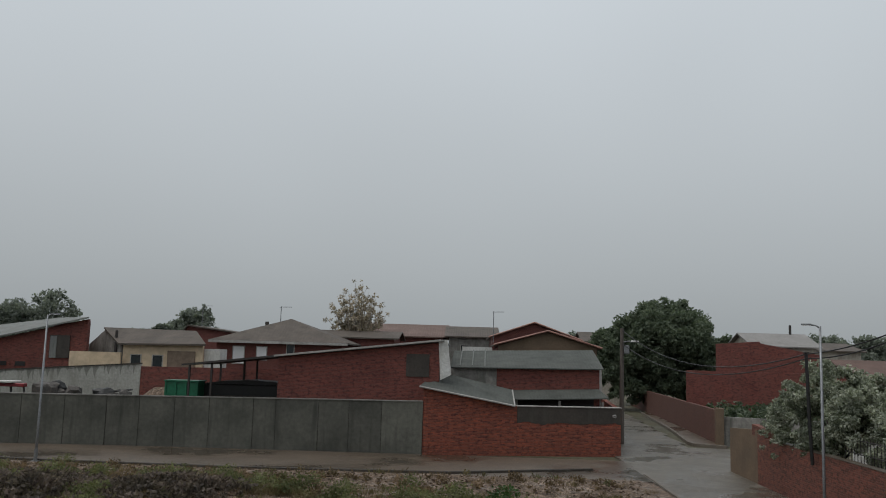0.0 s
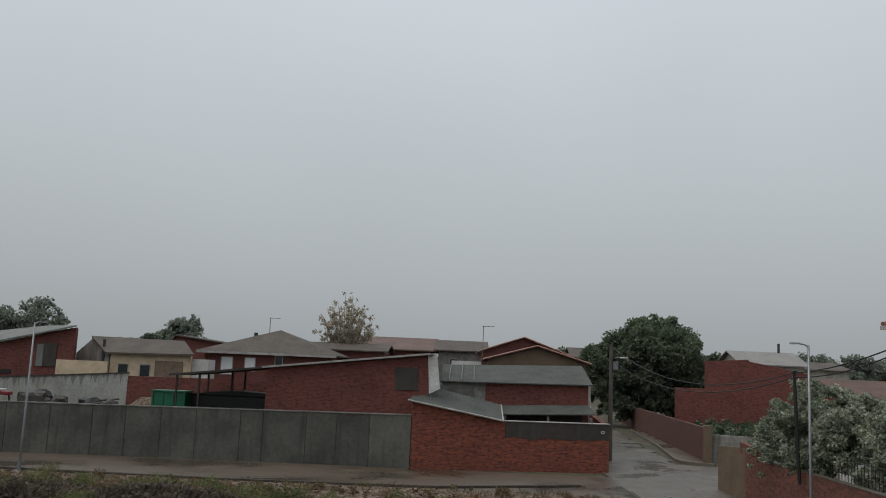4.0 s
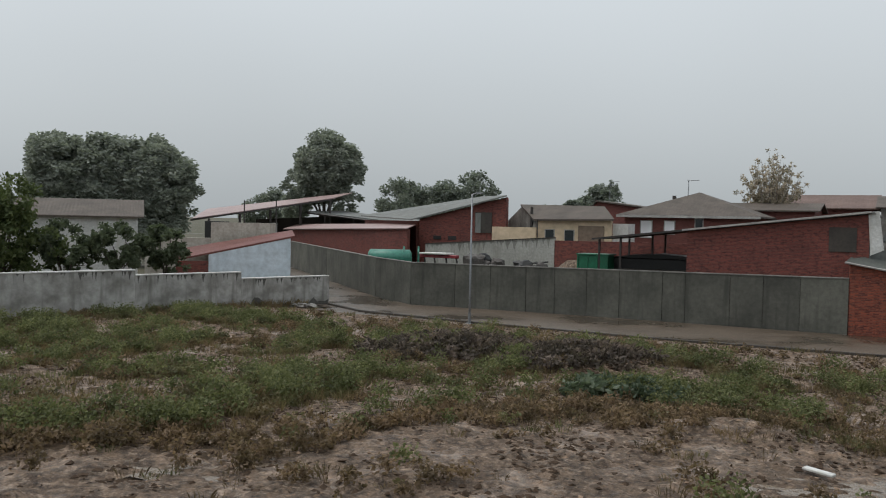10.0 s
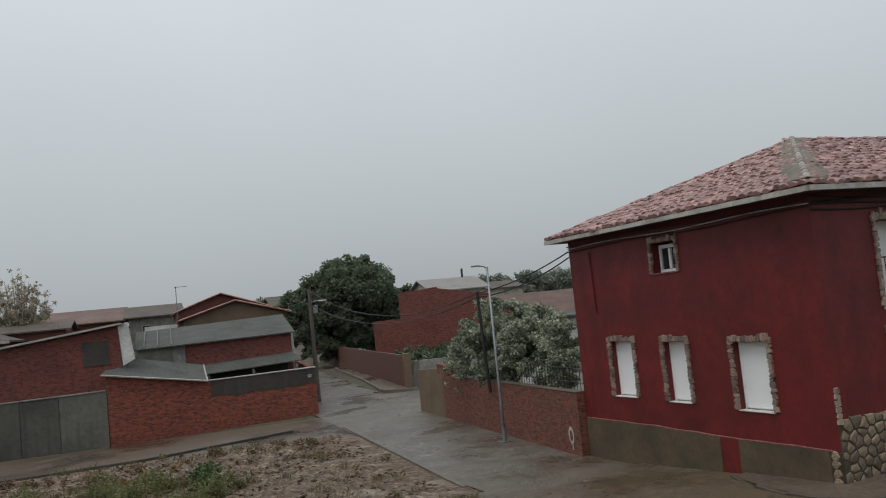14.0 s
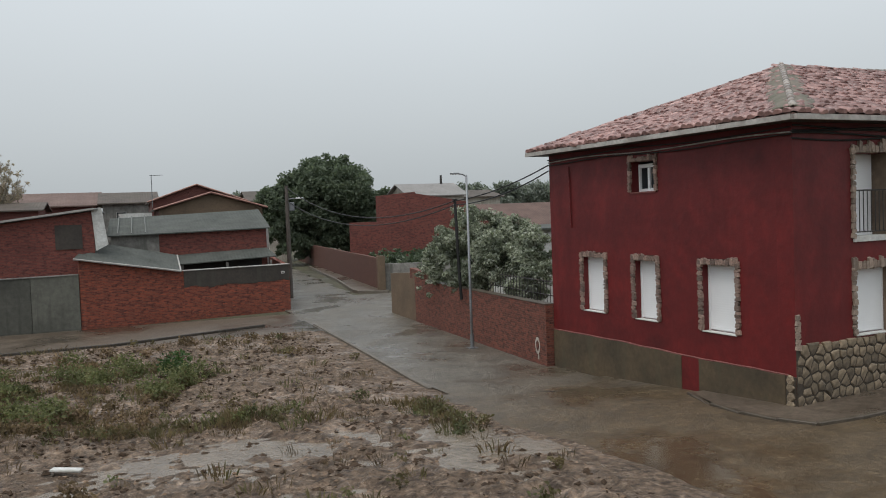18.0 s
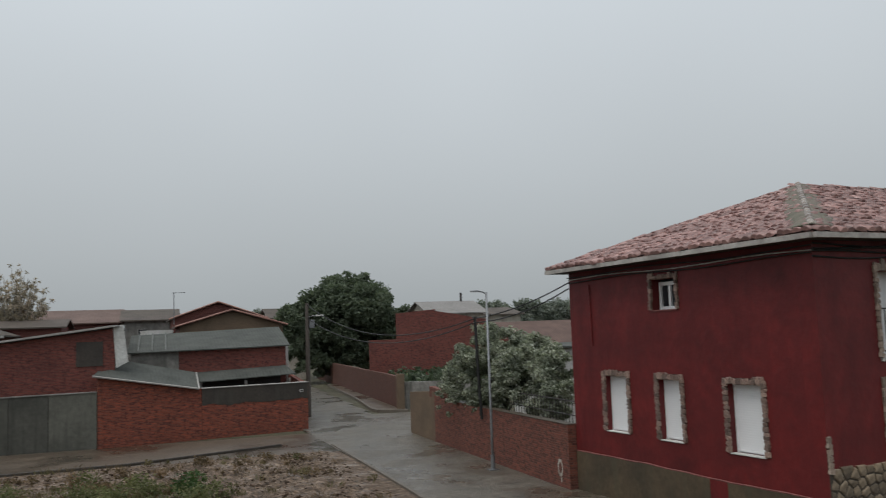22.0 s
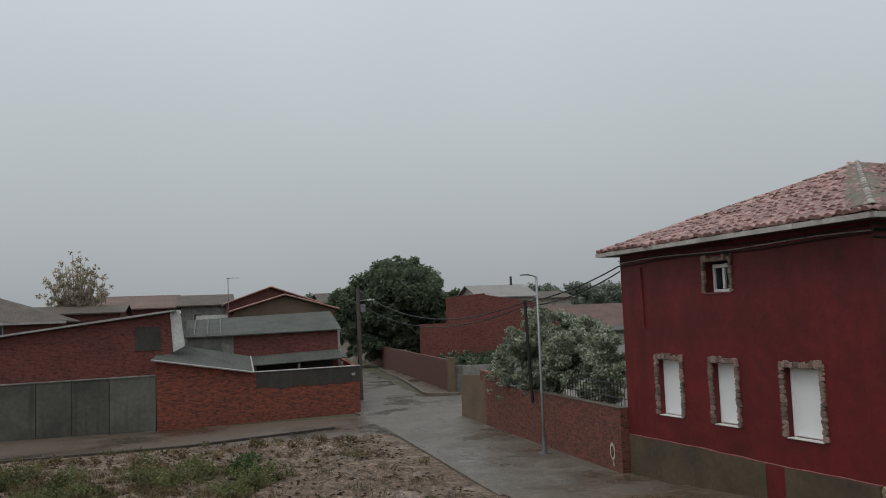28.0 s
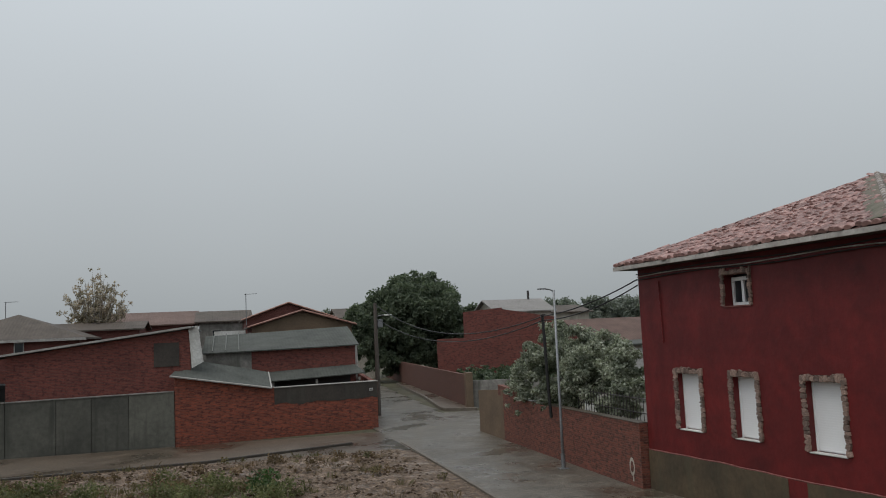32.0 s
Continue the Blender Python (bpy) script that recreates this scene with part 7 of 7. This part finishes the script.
lot.data.materials.append(M_HUMUS)
for poly in lot.data.polygons:
    c = poly.center
    if green_zone(c.x, c.y) + 0.5 * brown_zone(c.x, c.y) + 0.25 * noise.noise((c.x * 2.2, c.y * 2.2, 6)) > 0.28 and c.x < 4:
        poly.material_index = 1

tufts("weeds", scatter(4200, -34, 7, 9.5, 35.6, green_zone, lot_z), 24, 0.16, 0.020, M_GRASS, "low green weeds and grass over the lot", "weeds", 0.22, 0.7)
tufts("dry_weeds", scatter(2600, -34, 7, 9.0, 35.8, lambda x, y: min(1, 0.02 + 0.6 * green_zone(x, y) + 0.03 * smooth(30, 33, y)), lot_z), 18, 0.16, 0.011, M_GRASS_DRY, "dry brown weeds among the green", "weeds", 0.2, 0.6)


def weed_leaves(spots, per, size, high, material, name, label):
    cents, rads = [], []
    for x, y, z, s in spots:
        cents.append((x, y, z + high * s * 0.5))
        rads.append(high * s * 0.7)
    me = leaf_cloud(cents, rads, per * len(spots), size, material, name, 0.7, 1.4)
    return tagged(new(name, me), label, "weeds", kind="stuff")


weed_leaves(scatter(2300, -33, 7, 10, 35, green_zone, lot_z, 0.35, 1.5), 34, 0.062, 0.24, M_WEED, "broad_weeds", "leafy broad weeds in clumps")
weed_leaves(scatter(620, -33, 3, 10, 34, green_zone, lot_z, 0.6, 1.8), 170, 0.062, 0.38, M_WEED_LIGHT, "bushy_weeds", "bushy yellow-green weeds standing above the rest")
weed_leaves(scatter(1200, -33, 6, 9, 35.4, brown_zone, lot_z, 0.4, 1.4), 44, 0.065, 0.26, M_WEED_BROWN, "brown_weeds", "withered brown weeds between the green ones and the mud")
weed_leaves(scatter(40, -7.7, -5.0, 21.4, 23.2, lambda x, y: 1, lot_z, 0.8, 1.2), 60, 0.15, 0.42, M_WEED_PALE, "pale_weeds", "patch of pale grey-green leafy weeds")
weed_leaves([(1.2, 26.8, lot_z(1.2, 26.8) + 0.2, 1.15), (1.45, 26.9, lot_z(1.45, 26.9), 0.8), (1.0, 26.85, lot_z(1.0, 26.85), 0.75)], 200, 0.085, 0.55, M_SAPLING, "sapling", "small green sapling in the mud")
tufts("wall_weeds", scatter(160, -33, -28.6, 21, 38, lambda x, y: 1 if abs(x - (-33.9 + 5.55 * (y - 22) / 17.1)) < 0.7 and x > -33.9 + 5.55 * (y - 22) / 17.1 else 0, lambda x, y: gz(x, y)), 26, 0.35, 0.014, M_GRASS, "weeds along the foot of the block wall", "weeds", 0.3, 0.5)
# heap of dead branches and clods
spots = scatter(620, -18.0, -5.0, 21.5, 31.0, lambda x, y: max(0.0, heap_reach(x, y) - 0.22), lot_z, 0.6, 1.3)
weed_leaves(spots, 34, 0.11, 0.30, M_DEBRIS, "branch_heap", "heap of dead dark leaves and twigs")
tufts("heap_twigs", spots[:330], 8, 0.34, 0.022, M_DEBRIS, "dead twigs sticking out of the heap", "twigs", 0.35, 1.2)


def clods(n, x0, x1, y0, y1, size, name, label, material, keep):
    """Lumps of earth and small stones, six-cornered."""
    s = np.array(scatter(n, x0, x1, y0, y1, keep, lot_z, 0.4, 1.6))
    k = len(s)
    octa = np.array([(1, 0, 0), (0, 1, 0), (-1, 0, 0), (0, -1, 0), (0, 0, 0.45), (0, 0, -0.6)])
    v = octa[None] * (size * s[:, 3])[:, None, None] * RNG.uniform(0.5, 1.4, (k, 6, 1)) + RNG.normal(size=(k, 6, 3)) * size * (0.22, 0.22, 0.08)
    t = RNG.uniform(0, 6.28, k)
    c, q = np.cos(t)[:, None], np.sin(t)[:, None]
    v = np.stack([v[:, :, 0] * c - v[:, :, 1] * q, v[:, :, 0] * q + v[:, :, 1] * c, v[:, :, 2]], 2) + s[:, None, :3]
    tri = np.array([(0, 1, 4), (1, 2, 4), (2, 3, 4), (3, 0, 4), (1, 0, 5), (2, 1, 5), (3, 2, 5), (0, 3, 5)])
    f = (tri[None] + 6 * np.arange(k)[:, None, None]).reshape(-1, 3)
    return tagged(new(name, pydata(name, v.reshape(-1, 3), f, material)), label, "clods", kind="stuff")


clods(10000, -34, 7, 6, 35.5, 0.034, "clods", "small wet clods and stones strewn over the mud", M_STRAW, lambda x, y: 1 - 0.7 * green_zone(x, y))
clods(9000, -22, 7, 8, 35.5, 0.06, "dark_clods", "dark wet clods of earth", M_CLOD, lambda x, y: (0.12 + 0.88 * smooth(0.1, 0.35, noise.noise((x * 0.45, y * 0.9, 2)) + 0.4 * noise.noise((x * 1.7, y * 2.6, 5)))) * (1 - 0.5 * puddle_reach(x, y)))
clods(1200, -18.0, -5.0, 21.5, 31.0, 0.11, "heap_clods", "lumps of earth on the heap", M_CLOD, lambda x, y: max(0.0, heap_reach(x, y) - 0.15))
solo("white_plank", box(-0.27, 0.27, -0.08, 0.08, 0.02, 0.07, bevel=0.012), M_WHITE_WALL, "broken white plank lying in the mud", "plank", m=pose(-1.18, 16.3, lot_z(-1.18, 16.3) + 0.07, 0, 3, -20))
rubble = thing("rubble_lump", pose(-28.3, 36.5, gz(-28.3, 36.5)), "pale lump of rubble at the foot of the wall", "rubble")
for k in range(4):
    bm = box(-0.2, 0.2, -0.18, 0.18, 0, 0.26, bevel=0.05)
    for v in bm.verts:
        v.co += Vector((random.uniform(-0.1, 0.1), random.uniform(-0.1, 0.1), random.uniform(-0.15, 0.0) if v.co.z > 0.1 else 0))
    part("chunk", bm, M_CEMENT, rubble).matrix_basis = pose(0.36 * k - 0.5, 0.2 * (k % 2), 0, 0, 0, 40 * k)

# vegetable rows in the side garden
weed_leaves([(x + random.uniform(-0.3, 0.3), y, z, random.uniform(0.8, 1.25)) for y, z in ((54.5, 0.5), (57.0, 0.8), (59.0, 1.0)) for x in steps(16.4 + 0.06 * (y - 52), 27, 0.7)], 60, 0.26, 0.8, M_WEED_PALE, "vegetable_rows", "tall rows of grey-green leafy vegetables")
solo("garden_bed", prism([(53.8, -0.5), (60.2, -0.5), (60.2, 1.15), (59.0, 1.0), (57.0, 0.75), (54.5, 0.45)], 16.2, 27.5), M_SOIL, "raised bed of the side garden", "garden bed", m=pose(0, 0, 0) @ Matrix(((0, 1, 0, 0), (1, 0, 0, 0), (0, 0, 1, 0), (0, 0, 0, 1))))
weed_leaves([(x, y + random.uniform(-0.5, 0.5), -0.45, random.uniform(0.7, 1.2)) for y in steps(31, 39, 2) for x in steps(13, 22, 1.0)], 30, 0.16, 0.5, M_LEAF_LEFT, "garden_growth", "green growth behind the garden wall")
